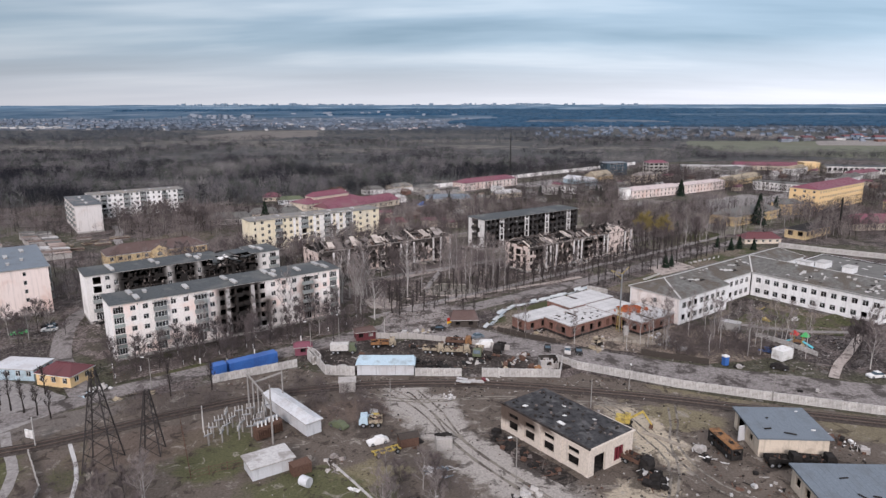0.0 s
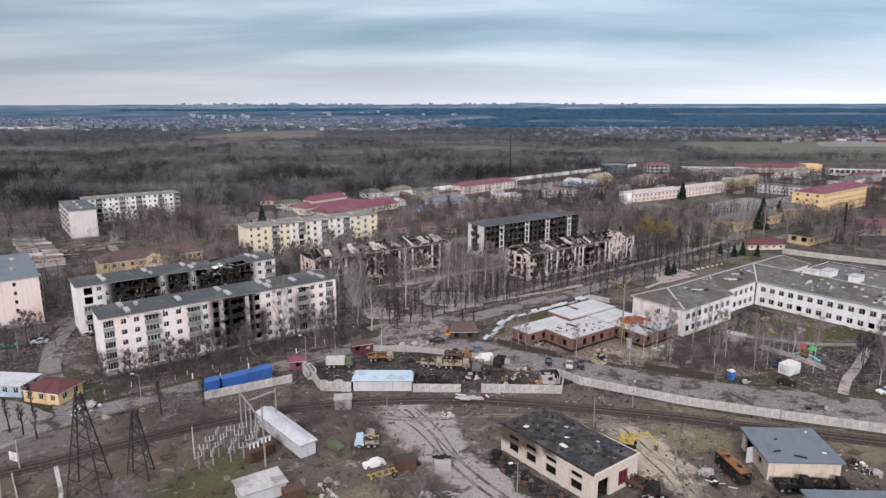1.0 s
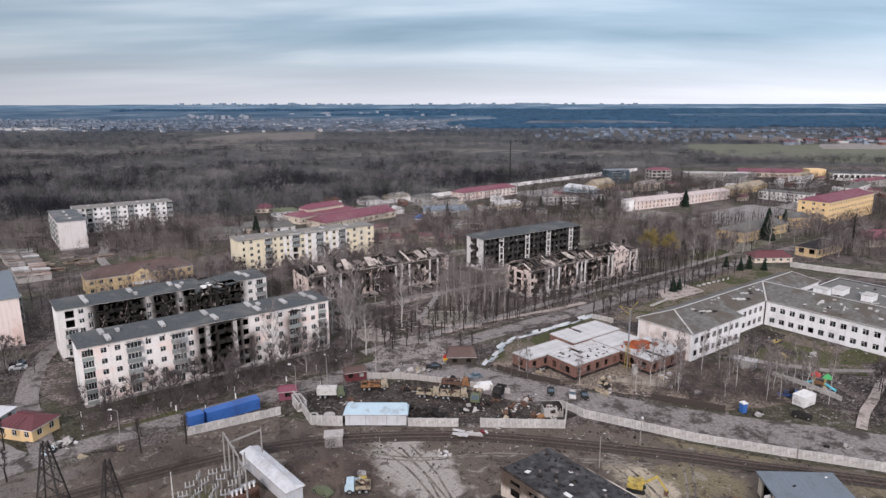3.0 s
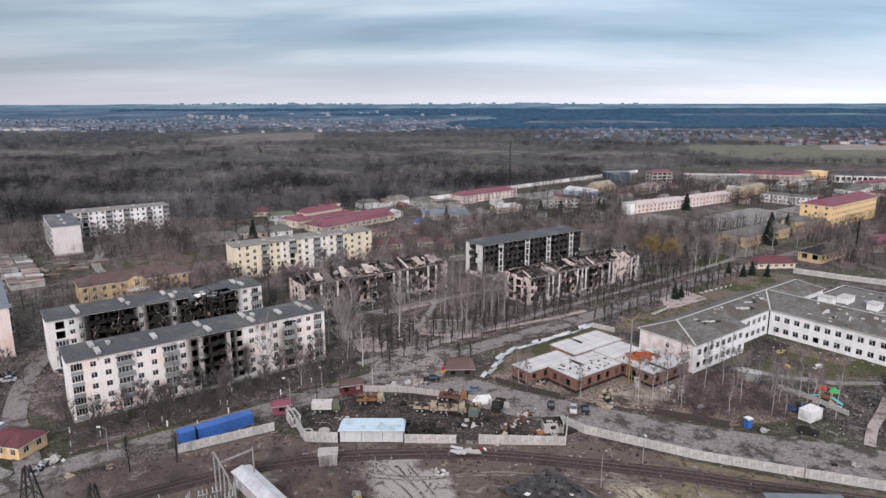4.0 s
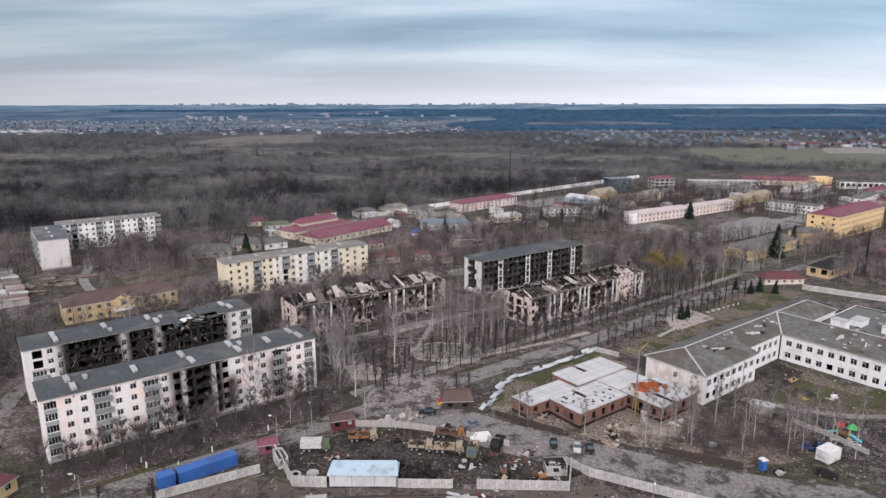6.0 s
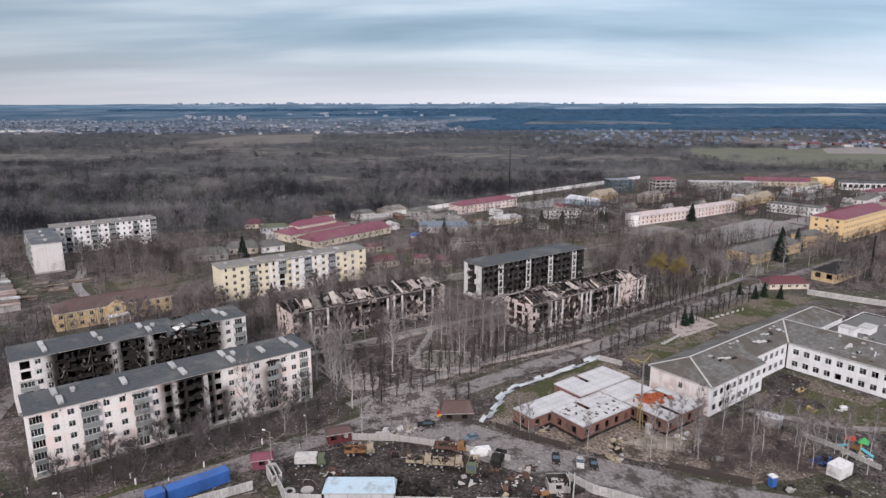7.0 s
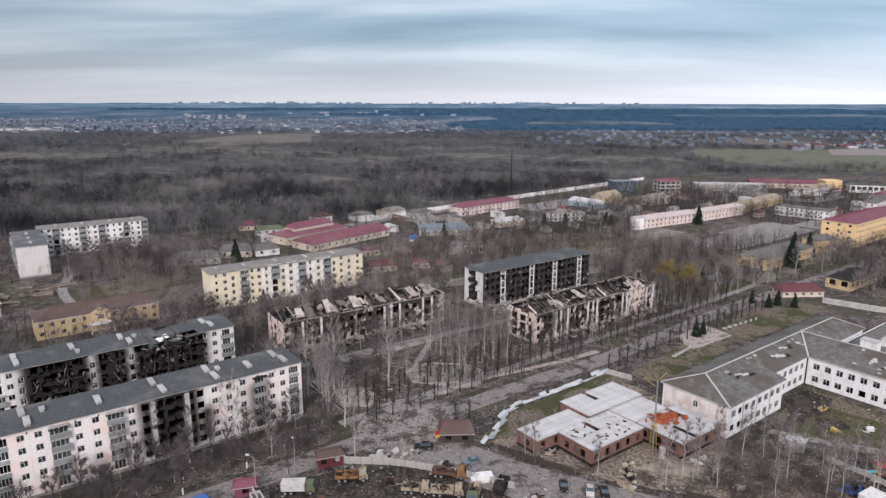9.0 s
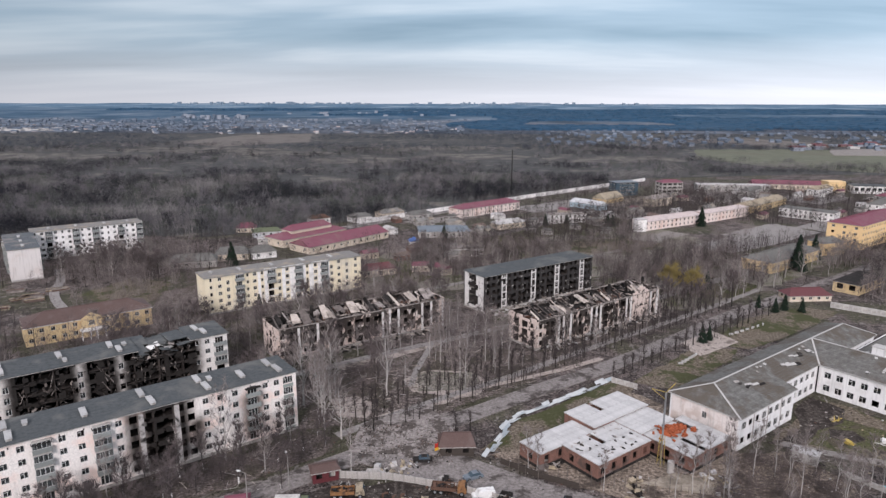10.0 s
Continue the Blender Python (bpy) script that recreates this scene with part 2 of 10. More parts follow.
EARTH, GREEN, OLIVE, GRAVEL, SAND, WET = (0.115, 0.087, 0.071), (0.075, 0.080, 0.035), (0.16, 0.137, 0.088), (0.30, 0.278, 0.255), (0.37, 0.32, 0.245), (0.034, 0.028, 0.025)
YARD_ZONES = [
    (-46, 126, 8, 11, 20, GREEN, 0.8), (-24, 113, 13, 8, 0, GREEN, 0.8), (-86, 114, 10, 12, 0, GREEN, 0.8), (-70, 121, 3, 8, 20, GREEN, 0.6), (-14, 119, 6, 5, 0, OLIVE, 0.9),
    (46, 141, 10, 5, -15, OLIVE, 0.9), (55, 153, 12, 3.5, -18, OLIVE, 0.8), (32, 153, 9, 2.6, -10, OLIVE, 0.8), (90, 134, 20, 6, -18, OLIVE, 0.7),
    (-24, 143, 12, 6, 10, EARTH, 0.9), (-60, 128, 15, 7, 20, EARTH, 0.8), (-84, 137, 14, 5, 35, (0.13, 0.115, 0.105), 0.8), (60, 118, 12, 8, 0, (0.13, 0.108, 0.09), 0.8),
    (-6, 142, 17, 6.5, -60, GRAVEL, 0.95), (8, 121, 16, 7, -46, GRAVEL, 0.95), (22, 100, 20, 12, -35, GRAVEL, 0.9), (37, 134, 13, 5.5, -75, SAND, 0.95), (31, 114, 9, 5, 30, SAND, 0.85),
    (12, 124.5, 13, 2.4, -52, WET, 0.9), (34, 118, 5, 4, 0, WET, 0.8), (61, 122.5, 9, 2.2, 0, WET, 0.8), (-16, 134, 7, 3, -30, WET, 0.5), (-90, 143, 9, 4, 30, WET, 0.5),
]
M = {
    "yard": yard_mat("waste_yard", (0.105, 0.087, 0.073), YARD_ZONES),
    "verge": patch_mat("dark_grass_verge", (0.030, 0.024, 0.022), (0.112, 0.093, 0.085), (0.24, 0.203, 0.186), 0.13, (0.052, 0.046, 0.034), 0.48, 0.56, 0.8, hard=1.0),
    "plot": patch_mat("churned_plot_earth", (0.050, 0.039, 0.031), (0.175, 0.141, 0.114), (0.31, 0.262, 0.218), 0.15, (0.05, 0.04, 0.034), 0.49, 0.60, 0.85, hard=1.0),
    "rubble": patch_mat("rubble_strewn_asphalt", (0.085, 0.074, 0.069), (0.22, 0.197, 0.186), (0.40, 0.365, 0.345), 0.26, (0.05, 0.041, 0.036), 0.47, 0.56, 0.85),
    # bluish tone paints the haze in front of the far wood
    "woods_far": mat("hazed_leafless_wood", (0.044, 0.052, 0.066), 0.95, var=0.5, big=0.01, fine=0.05, bmp=0),
    "yard_lawn": patch_mat("worn_yard_lawn", (0.040, 0.032, 0.023), (0.122, 0.100, 0.078), (0.20, 0.172, 0.135), 0.09, (0.046, 0.052, 0.021), 0.48, 0.56, 0.9, hard=1.0),
    # these two wood tones are shifted slightly to blue for haze
    "woods_green": mat("mossy_leafless_wood", (0.066, 0.075, 0.062), 0.95, var=0.5, big=0.01, fine=0.09, bmp=0),
    "woods_pale": mat("pale_leafless_wood", (0.185, 0.172, 0.172), 0.95, var=0.4, big=0.01, fine=0.09, bmp=0),
    "reeds": patch_mat("pale_reeds", (0.07, 0.064, 0.057), (0.135, 0.124, 0.11), (0.22, 0.203, 0.18), 0.03, (0.055, 0.053, 0.052), 0.46, 0.54, 0.9, grain=0.06),
    "track": patch_mat("tyre_track_mud", (0.045, 0.038, 0.033), (0.085, 0.074, 0.064), (0.15, 0.134, 0.12), 0.35, (0.20, 0.18, 0.155), 0.44, 0.54, 0.85),
    "park": patch_mat("park_ground", (0.075, 0.068, 0.056), (0.165, 0.15, 0.128), (0.26, 0.24, 0.21), 0.05, (0.072, 0.078, 0.036), 0.5, 0.6, 0.85, hard=1.0),
    "clearing": patch_mat("trodden_pale_earth", (0.16, 0.137, 0.122), (0.33, 0.285, 0.257), (0.45, 0.40, 0.365), 0.3, (0.11, 0.09, 0.08), 0.52, 0.62, 0.8),
    "ground": ground_mat(),
    "gravel": patch_mat("pale_gravel", (0.11, 0.10, 0.092), (0.21, 0.192, 0.178), (0.33, 0.305, 0.285), 0.12, (0.085, 0.070, 0.060), 0.55, 0.68, 0.85),
    "sand": patch_mat("sandy_dirt", (0.16, 0.135, 0.108), (0.26, 0.225, 0.182), (0.37, 0.33, 0.275), 0.14, (0.12, 0.10, 0.082), 0.5, 0.64, 0.8),
    "asphalt": patch_mat("worn_asphalt", (0.075, 0.067, 0.063), (0.185, 0.167, 0.159), (0.31, 0.285, 0.273), 0.16, (0.042, 0.035, 0.031), 0.49, 0.60, 0.85),
    "paving": patch_mat("pale_paving", (0.13, 0.12, 0.115), (0.23, 0.215, 0.205), (0.33, 0.31, 0.30), 0.3, (0.10, 0.085, 0.076), 0.52, 0.68, 0.7),
    "mud": patch_mat("dark_mud", (0.020, 0.017, 0.015), (0.050, 0.042, 0.037), (0.115, 0.10, 0.09), 0.22, (0.026, 0.021, 0.019), 0.48, 0.57, 0.9, hard=1.0),
    "grass": patch_mat("dull_grass", (0.028, 0.032, 0.014), (0.062, 0.066, 0.030), (0.105, 0.10, 0.052), 0.22, (0.075, 0.06, 0.047), 0.46, 0.62, 0.85, hard=1.0),
    "ballast": patch_mat("ballast", (0.025, 0.02, 0.018), (0.055, 0.045, 0.04), (0.10, 0.085, 0.076), 0.5),
    "field": patch_mat("green_field", (0.085, 0.09, 0.066), (0.118, 0.123, 0.09), (0.15, 0.153, 0.118), 0.012, (0.115, 0.105, 0.08), grain=0.05),
    "tan_field": patch_mat("tan_field", (0.10, 0.090, 0.084), (0.135, 0.122, 0.113), (0.155, 0.136, 0.118), 0.02, (0.07, 0.06, 0.054), grain=0.06),
    "rail": mat("rusty_rail", (0.16, 0.12, 0.10), 0.5, metal=0.6),
    "sleeper": mat("sleeper", (0.055, 0.046, 0.04), 0.9),
    "conc": mat("concrete", (0.36, 0.34, 0.32), 0.9, dirt=(0.17, 0.15, 0.135), streak=True),
    "conc_white": mat("pale_concrete", (0.47, 0.452, 0.43), 0.88, var=0.35, dirt=(0.17, 0.15, 0.135), dirt_amt=0.85, big=0.45, streak=True, random_tint=0.35),
    "vent_cap": mat("weathered_vent_cap", (0.40, 0.40, 0.395), 0.85, var=0.25, big=0.5, dirt=(0.22, 0.21, 0.20), dirt_amt=0.7, random_tint=0.4),
    "slab_pale": mat("pale_roof_slab", (0.47, 0.465, 0.46), 0.88, var=0.22, big=0.13, dirt=(0.20, 0.185, 0.172), dirt_amt=0.85, fine=0.9, random_tint=0.22),
    "slab": mat("roof_slab", (0.43, 0.42, 0.41), 0.85, big=0.3, dirt=(0.20, 0.18, 0.165), dirt_amt=0.75, fine=2.0),
    "felt": mat("roof_felt", (0.072, 0.079, 0.082), 0.85, var=0.3, big=0.12, dirt=(0.135, 0.135, 0.128), dirt_amt=0.7, fine=1.2),
    "felt_blue": mat("bluegrey_roof", (0.125, 0.15, 0.175), 0.6, big=0.3, dirt=(0.09, 0.10, 0.11)),
    "school_roof": patch_mat("mossy_sheet_roof", (0.065, 0.063, 0.058), (0.128, 0.125, 0.117), (0.20, 0.197, 0.19), 0.11, (0.088, 0.074, 0.060), 0.44, 0.58, 0.85, rough=0.85, grain=0.7),
    "asbestos": mat("grey_sheet_roof", (0.135, 0.132, 0.124), 0.85, var=0.3, big=0.2, dirt=(0.09, 0.085, 0.08), dirt_amt=0.6),
    "ridge": mat("pale_ridge_cap", (0.40, 0.39, 0.375), 0.8),
    "charred": mat("charred_debris", (0.022, 0.020, 0.019), 0.95, var=0.5, dirt=(0.075, 0.066, 0.06), fine=1.5),
    "depot_roof": mat("fire_blackened_felt", (0.042, 0.042, 0.044), 0.95, var=0.65, big=0.35, dirt=(0.105, 0.103, 0.103), dirt_amt=0.85, fine=0.9),
    "burnt_inner": mat("smoke_blackened_rooms", (0.034, 0.029, 0.027), 0.95, var=0.6, fine=1.3, big=0.4, dirt=(0.095, 0.08, 0.072), dirt_amt=0.7),
    "felt_worn": mat("worn_pale_roof", (0.095, 0.105, 0.113), 0.85, var=0.4, big=0.12, dirt=(0.20, 0.185, 0.172), dirt_amt=0.75, fine=0.9),
    "loggia": mat("grey_green_panel", (0.30, 0.335, 0.315), 0.8, var=0.15, dirt=(0.2, 0.2, 0.18), random_tint=0.5),
    "marsh": patch_mat("marsh_ground", (0.034, 0.034, 0.034), (0.060, 0.060, 0.059), (0.098, 0.096, 0.091), 0.028, (0.15, 0.138, 0.12), 0.55, 0.62, 0.8, grain=0.07),
    "ash": mat("ash_rubble", (0.25, 0.222, 0.205), 0.95, var=0.5, fine=1.2, dirt=(0.06, 0.05, 0.045), dirt_amt=0.85),
    # near-black insides: the shade of unlit rooms put into the colour
    "dark": mat("shaded_interior", (0.030, 0.027, 0.026), 0.95),
    "timber_burnt": mat("scorched_timber", (0.15, 0.128, 0.118), 0.9, var=0.5, fine=1.0, random_tint=0.5),
    "plaster_pink": mat("pale_pink_plaster", (0.70, 0.60, 0.555), 0.9, var=0.1, big=0.12, dirt=(0.58, 0.41, 0.35), dirt_amt=0.7, streak=True),
    "plaster_white": mat("white_plaster", (0.76, 0.74, 0.72), 0.9, var=0.1, big=0.2, dirt=(0.40, 0.37, 0.35), dirt_amt=0.55, streak=True),
    "panel_aged": mat("aged_white_panel", (0.62, 0.585, 0.565), 0.9, var=0.12, big=0.12, dirt=(0.52, 0.44, 0.40), dirt_amt=0.7, streak=True),
    "school_wall": mat("school_plaster", (0.70, 0.697, 0.695), 0.88, var=0.08, big=0.25, dirt=(0.45, 0.43, 0.42), dirt_amt=0.5, streak=True),
    "gable_plaster": mat("stained_gable_plaster", (0.66, 0.605, 0.575), 0.9, var=0.1, big=0.3, dirt=(0.40, 0.30, 0.25), dirt_amt=0.6, streak=True),
    "yellow_wall": mat("pale_yellow_plaster", (0.70, 0.62, 0.46), 0.9, var=0.12, big=0.15, dirt=(0.54, 0.50, 0.43), dirt_amt=0.7, streak=True),
    "ochre": mat("ochre_plaster", (0.56, 0.43, 0.25), 0.88, var=0.1, big=0.3, dirt=(0.42, 0.28, 0.14)),
    "ochre_bright": mat("bright_yellow_plaster", (0.70, 0.50, 0.27), 0.85, var=0.08, big=0.3),
    "cream": mat("cream_plaster", (0.58, 0.50, 0.405), 0.9, var=0.15, big=0.35, dirt=(0.28, 0.23, 0.185), streak=True),
    "roof_red": mat("maroon_sheet_roof", (0.165, 0.05, 0.073), 0.65, var=0.3, big=0.15, dirt=(0.17, 0.085, 0.09), dirt_amt=0.7),
    "roof_dred": mat("dark_red_roof", (0.10, 0.026, 0.03), 0.5, var=0.25),
    "roof_brown": mat("brown_roof", (0.085, 0.052, 0.045), 0.7, var=0.25, dirt=(0.12, 0.09, 0.08)),
    "red_paint": mat("red_paint", (0.135, 0.020, 0.028), 0.55, var=0.3, dirt=(0.08, 0.025, 0.024)),
    "blue_paint": mat("blue_sheet", (0.035, 0.115, 0.345), 0.5, var=0.2, dirt=(0.03, 0.06, 0.18)),
    "sky_blue": mat("light_blue_sheet", (0.38, 0.49, 0.55), 0.6, var=0.15, big=0.4, dirt=(0.24, 0.27, 0.28), dirt_amt=0.7),
    "white_paint": mat("white_paint", (0.64, 0.635, 0.62), 0.6, var=0.15, big=0.7, dirt=(0.30, 0.275, 0.255), dirt_amt=0.75),
    "grey_metal": mat("grey_metal", (0.30, 0.31, 0.32), 0.5, metal=0.5, dirt=(0.17, 0.14, 0.12)),
    "white_metal": mat("galvanised_sheet", (0.50, 0.51, 0.525), 0.5, var=0.12, dirt=(0.38, 0.35, 0.34), streak=True),
    "rust": mat("rust", (0.105, 0.062, 0.046), 0.9, var=0.45, dirt=(0.06, 0.035, 0.028)),
    "pylon": mat("dark_pylon_steel", (0.026, 0.021, 0.020), 0.7),
    "pole": mat("concrete_pole", (0.25, 0.235, 0.22), 0.9),
    "brick": mat("red_brick", (0.255, 0.105, 0.072), 0.9, var=0.3, random_tint=0.5),
    "brick_wall": mat("brick_masonry", (0.19, 0.104, 0.083), 0.9, var=0.4, fine=5, big=0.35, dirt=(0.075, 0.06, 0.054), dirt_amt=0.8, streak=True),
    "bark_dark": mat("dark_bark", (0.030, 0.025, 0.023), 0.95, var=0.4, random_tint=0.4),
    "bark": mat("grey_brown_bark", (0.068, 0.057, 0.056), 0.95, var=0.4, random_tint=0.5),
    "birch": mat("pale_bark", (0.40, 0.375, 0.355), 0.9, var=0.35, fine=2.0, dirt=(0.09, 0.08, 0.075), dirt_amt=0.8, random_tint=0.5),
    "whitewash": mat("whitewashed_bark", (0.66, 0.65, 0.63), 0.9),
    "twig_pale": mat("pale_twigs", (0.205, 0.175, 0.166), 0.95, var=0.3, random_tint=0.35),
    "twig": mat("bare_twigs", (0.122, 0.101, 0.099), 0.95, var=0.35, big=0.1, random_tint=0.5),
    # both wood tones carry a little haze blue in their colour
    "woods_dark": mat("dark_leafless_wood", (0.020, 0.020, 0.025), 0.95, var=0.5, big=0.01, fine=0.09, dirt=(0.042, 0.046, 0.043), dirt_amt=0.7, bmp=0),
    "woods": mat("leafless_wood", (0.118, 0.110, 0.118), 0.95, var=0.6, big=0.012, fine=0.09, dirt=(0.15, 0.142, 0.142), dirt_amt=0.6, bmp=0),
    "pine": mat("dark_pine_needles", (0.016, 0.027, 0.018), 0.9, var=0.4, fine=1.0),
    "willow": mat("yellow_willow_twigs", (0.21, 0.165, 0.065), 0.9, var=0.35),
    "straw": mat("dry_straw", (0.30, 0.25, 0.175), 0.9, var=0.35, fine=1.5),
    "frame": mat("window_frame_paint", (0.60, 0.59, 0.575), 0.6, var=0.15, random_tint=0.5),
    "glass": glass("window_glass"),
    "balc": mat("balcony_panel", (0.25, 0.27, 0.262), 0.8, var=0.2, dirt=(0.27, 0.235, 0.21), random_tint=0.6),
    "tyre": mat("black_rubber", (0.02, 0.02, 0.02), 0.85),
    "yellow_paint": mat("yellow_paint", (0.40, 0.30, 0.07), 0.7, var=0.35, big=1.2, dirt=(0.12, 0.09, 0.05), dirt_amt=0.9),
    "orange_paint": mat("orange_paint", (0.22, 0.112, 0.052), 0.75, var=0.4, dirt=(0.06, 0.04, 0.03), dirt_amt=0.95, big=1.0),
    "green_paint": mat("olive_paint", (0.09, 0.105, 0.06), 0.7, var=0.3),
    "sand_paint": mat("sand_paint", (0.31, 0.26, 0.19), 0.8, var=0.35, big=0.9, dirt=(0.06, 0.048, 0.04), dirt_amt=0.95),
    "redbrick_rubble": mat("brick_rubble", (0.36, 0.105, 0.05), 0.95, var=0.4, random_tint=0.5),
    "turq": mat("turquoise_paint", (0.08, 0.42, 0.50), 0.5),
    "play_green": mat("green_plastic", (0.05, 0.33, 0.10), 0.5),
}


# ---- building blocks ----
class Mesh:
    """Collects faces with material slots, then becomes one mesh."""

    def __init__(self):
        self.v, self.f, self.m, self.slots = [], [], [], []

    def slot(self, name):
        if name not in self.slots:
            self.slots.append(name)
        return self.slots.index(name)

    def face(self, pts, mname):
        n = len(self.v)
        self.v.extend(tuple(p) for p in pts)
        self.f.append(tuple(range(n, n + len(pts))))
        self.m.append(self.slot(mname))

    def hexa(self, p, mname):
        """Eight corners: bottom four counter-clockwise, then top four."""
        n, s = len(self.v), self.slot(mname)
        self.v.extend(tuple(q) for q in p)
        for a in ((3, 2, 1, 0), (4, 5, 6, 7), (0, 1, 5, 4), (1, 2, 6, 5), (2, 3, 7, 6), (3, 0, 4, 7)):
            self.f.append(tuple(n + i for i in a))
            self.m.append(s)

    def box(self, x0, y0, z0, x1, y1, z1, mname):
        self.hexa([(x0, y0, z0), (x1, y0, z0), (x1, y1, z0), (x0, y1, z0), (x0, y0, z1), (x1, y0, z1), (x1, y1, z1), (x0, y1, z1)], mname)

    def obox(self, m, sx, sy, sz, mname):
        """A box of the given size, its base centred on the pose m."""
        c = [(-sx / 2, -sy / 2), (sx / 2, -sy / 2), (sx / 2, sy / 2), (-sx / 2, sy / 2)]
        self.hexa([m @ Vector((x, y, z)) for z in (0, sz) for x, y in c], mname)

    def beam(self, a, b, w, h, mname):
        a, b = Vector(a), Vector(b)
        d = b - a
        up = Vector((0, 0, 1)) if abs(d.normalized().z) < 0.95 else Vector((1, 0, 0))
        r = d.cross(up).normalized() * w / 2
        u = r.cross(d).normalized() * h / 2
        self.hexa([a - r - u, b - r - u, b + r - u, a + r - u, a - r + u, b - r + u, b + r + u, a + r + u], mname)

    def tube(self, a, b, r0, r1, n, mname, cap=True):
        a, b = Vector(a), Vector(b)
        d = (b - a).normalized()
        x = d.orthogonal().normalized()
        y = d.cross(x)
        k, s = len(self.v), self.slot(mname)
        for c, r in ((a, r0), (b, r1)):
            for i in range(n):
                w = 2 * math.pi * i / n
                self.v.append(tuple(c + (x * math.cos(w) + y * math.sin(w)) * r))
        for i in range(n):
            j = (i + 1) % n
            self.f.append((k + i, k + j, k + n + j, k + n + i))
            self.m.append(s)
        if cap:
            self.f.append(tuple(k + n + i for i in range(n)))
            self.m.append(s)
            self.f.append(tuple(k + i for i in reversed(range(n))))
            self.m.append(s)

    def data(self, name):
        me = bpy.data.meshes.new(name)
        me.from_pydata(self.v, [], self.f)
        for s in self.slots:
            me.materials.append(M[s])
        me.polygons.foreach_set("material_index", np.array(self.m, dtype=np.int32))
        me.update()
        return me


def part(name, mesh, parent, label=""):
    """Links a Mesh (or finished mesh data) as one object under a thing or part."""
    ob = new(name, mesh.data(name) if isinstance(mesh, Mesh) else mesh)
    ob.parent = parent
    return tagged(ob, label)


def thing(name, m, label, category, group="", kind=""):
    ob = new(name)
    ob.empty_display_size = 0.3
    ob.matrix_world = m
    return tagged(ob, label, category, group, kind)


def solid(name, mesh, m, label, category, group="", kind=""):
    ob = new(name, mesh.data(name) if isinstance(mesh, Mesh) else mesh)
    ob.matrix_world = m
    return tagged(ob, label, category, group, kind)


def facade(mesh, org, ang, length, z0, z1, th, holes, mname, inner="dark", missing=None, extra_s=(), extra_z=(), top=None):
    """A wall from org along ang with real openings. holes: (s0, s1, z0, z1). missing(s, z): cells that have fallen out.
    top(s): height of a broken upper edge. The inside lies to the left of the wall's run."""
    c, s = math.cos(radians(ang)), math.sin(radians(ang))

    def at(u, d, z):
        return (org[0] + c * u - s * d, org[1] + s * u + c * d, z)

    xs = sorted({0.0, length, *(round(h[i], 3) for h in holes for i in (0, 1)), *extra_s})
    zs = sorted({z0, z1, *(round(h[i], 3) for h in holes for i in (2, 3)), *extra_z})
    nx, nz = len(xs) - 1, len(zs) - 1
    gone = [[False] * nz for _ in range(nx)]
    for i in range(nx):
        for k in range(nz):
            cs, cz = (xs[i] + xs[i + 1]) / 2, (zs[k] + zs[k + 1]) / 2
            gone[i][k] = any(h[0] < cs < h[1] and h[2] < cz < h[3] for h in holes) or bool(missing and missing(cs, cz)) or bool(top and cz > top(cs))
    for i in range(nx):
        for k in range(nz):
            if gone[i][k]:
                continue
            a, b, l, h = xs[i], xs[i + 1], zs[k], zs[k + 1]
            mesh.face([at(a, 0, l), at(b, 0, l), at(b, 0, h), at(a, 0, h)], mname)
            mesh.face([at(b, th, l), at(a, th, l), at(a, th, h), at(b, th, h)], inner)
            if i == 0 or gone[i - 1][k]:
                mesh.face([at(a, th, l), at(a, 0, l), at(a, 0, h), at(a, th, h)], mname)
            if i == nx - 1 or gone[i + 1][k]:
                mesh.face([at(b, 0, l), at(b, th, l), at(b, th, h), at(b, 0, h)], mname)
            if k == 0 or gone[i][k - 1]:
                mesh.face([at(a, th, l), at(b, th, l), at(b, 0, l), at(a, 0, l)], mname)
            if k == nz - 1 or gone[i][k + 1]:
                mesh.face([at(a, 0, h), at(b, 0, h), at(b, th, h), at(a, th, h)], mname)


WINDOWS = {}


def window_data(w, h, leaves):
    """Shared meshes of a window: the frame with its bars, and the panes of glass behind them."""
    key = (round(w, 2), round(h, 2), leaves)
    if key not in WINDOWS:
        f, g = Mesh(), Mesh()
        t = 0.08
        cuts = [(w * i / leaves + (t if i == 0 else t / 2), w * (i + 1) / leaves - (t if i == leaves - 1 else t / 2), t, h - t) for i in range(leaves)]
        if h > 1.2 and leaves > 1:
            a, b, c, d = cuts[0]
            cuts[0:1] = [(a, b, c, h * 0.66), (a, b, h * 0.66 + t, d)]
        facade(f, (-w / 2, 0), 0, w, 0.0, h, 0.08, cuts, "frame", "frame")
        g.box(-w / 2 + t / 2, 0.03, t / 2, w / 2 - t / 2, 0.045, h - t / 2, "glass")
        one = Mesh()
        facade(one, (-w / 2, 0), 0, w, 0.0, h, 0.08, cuts, "frame", "frame")
        one.box(-w / 2 + t / 2, 0.03, t / 2, w / 2 - t / 2, 0.045, h - t / 2, "glass")
        WINDOWS[key] = (f.data("window"), g.data("pane"), one.data("window"))
    return WINDOWS[key]


def put_window(parent, org, ang, s, z, w, h, leaves=2, set_in=0.2, glazed=True, joined=False):
    c, sn = math.cos(radians(ang)), math.sin(radians(ang))
    fr, pn, one = window_data(w, h, leaves)
    ob = part("window", one if joined and glazed else fr, parent)
    ob.matrix_local = pose(org[0] + c * s - sn * set_in, org[1] + sn * s + c * set_in, z, 0, 0, ang)
    if glazed and not joined:
        p = part("pane", pn, ob)
        p.visible_shadow = False
    return ob


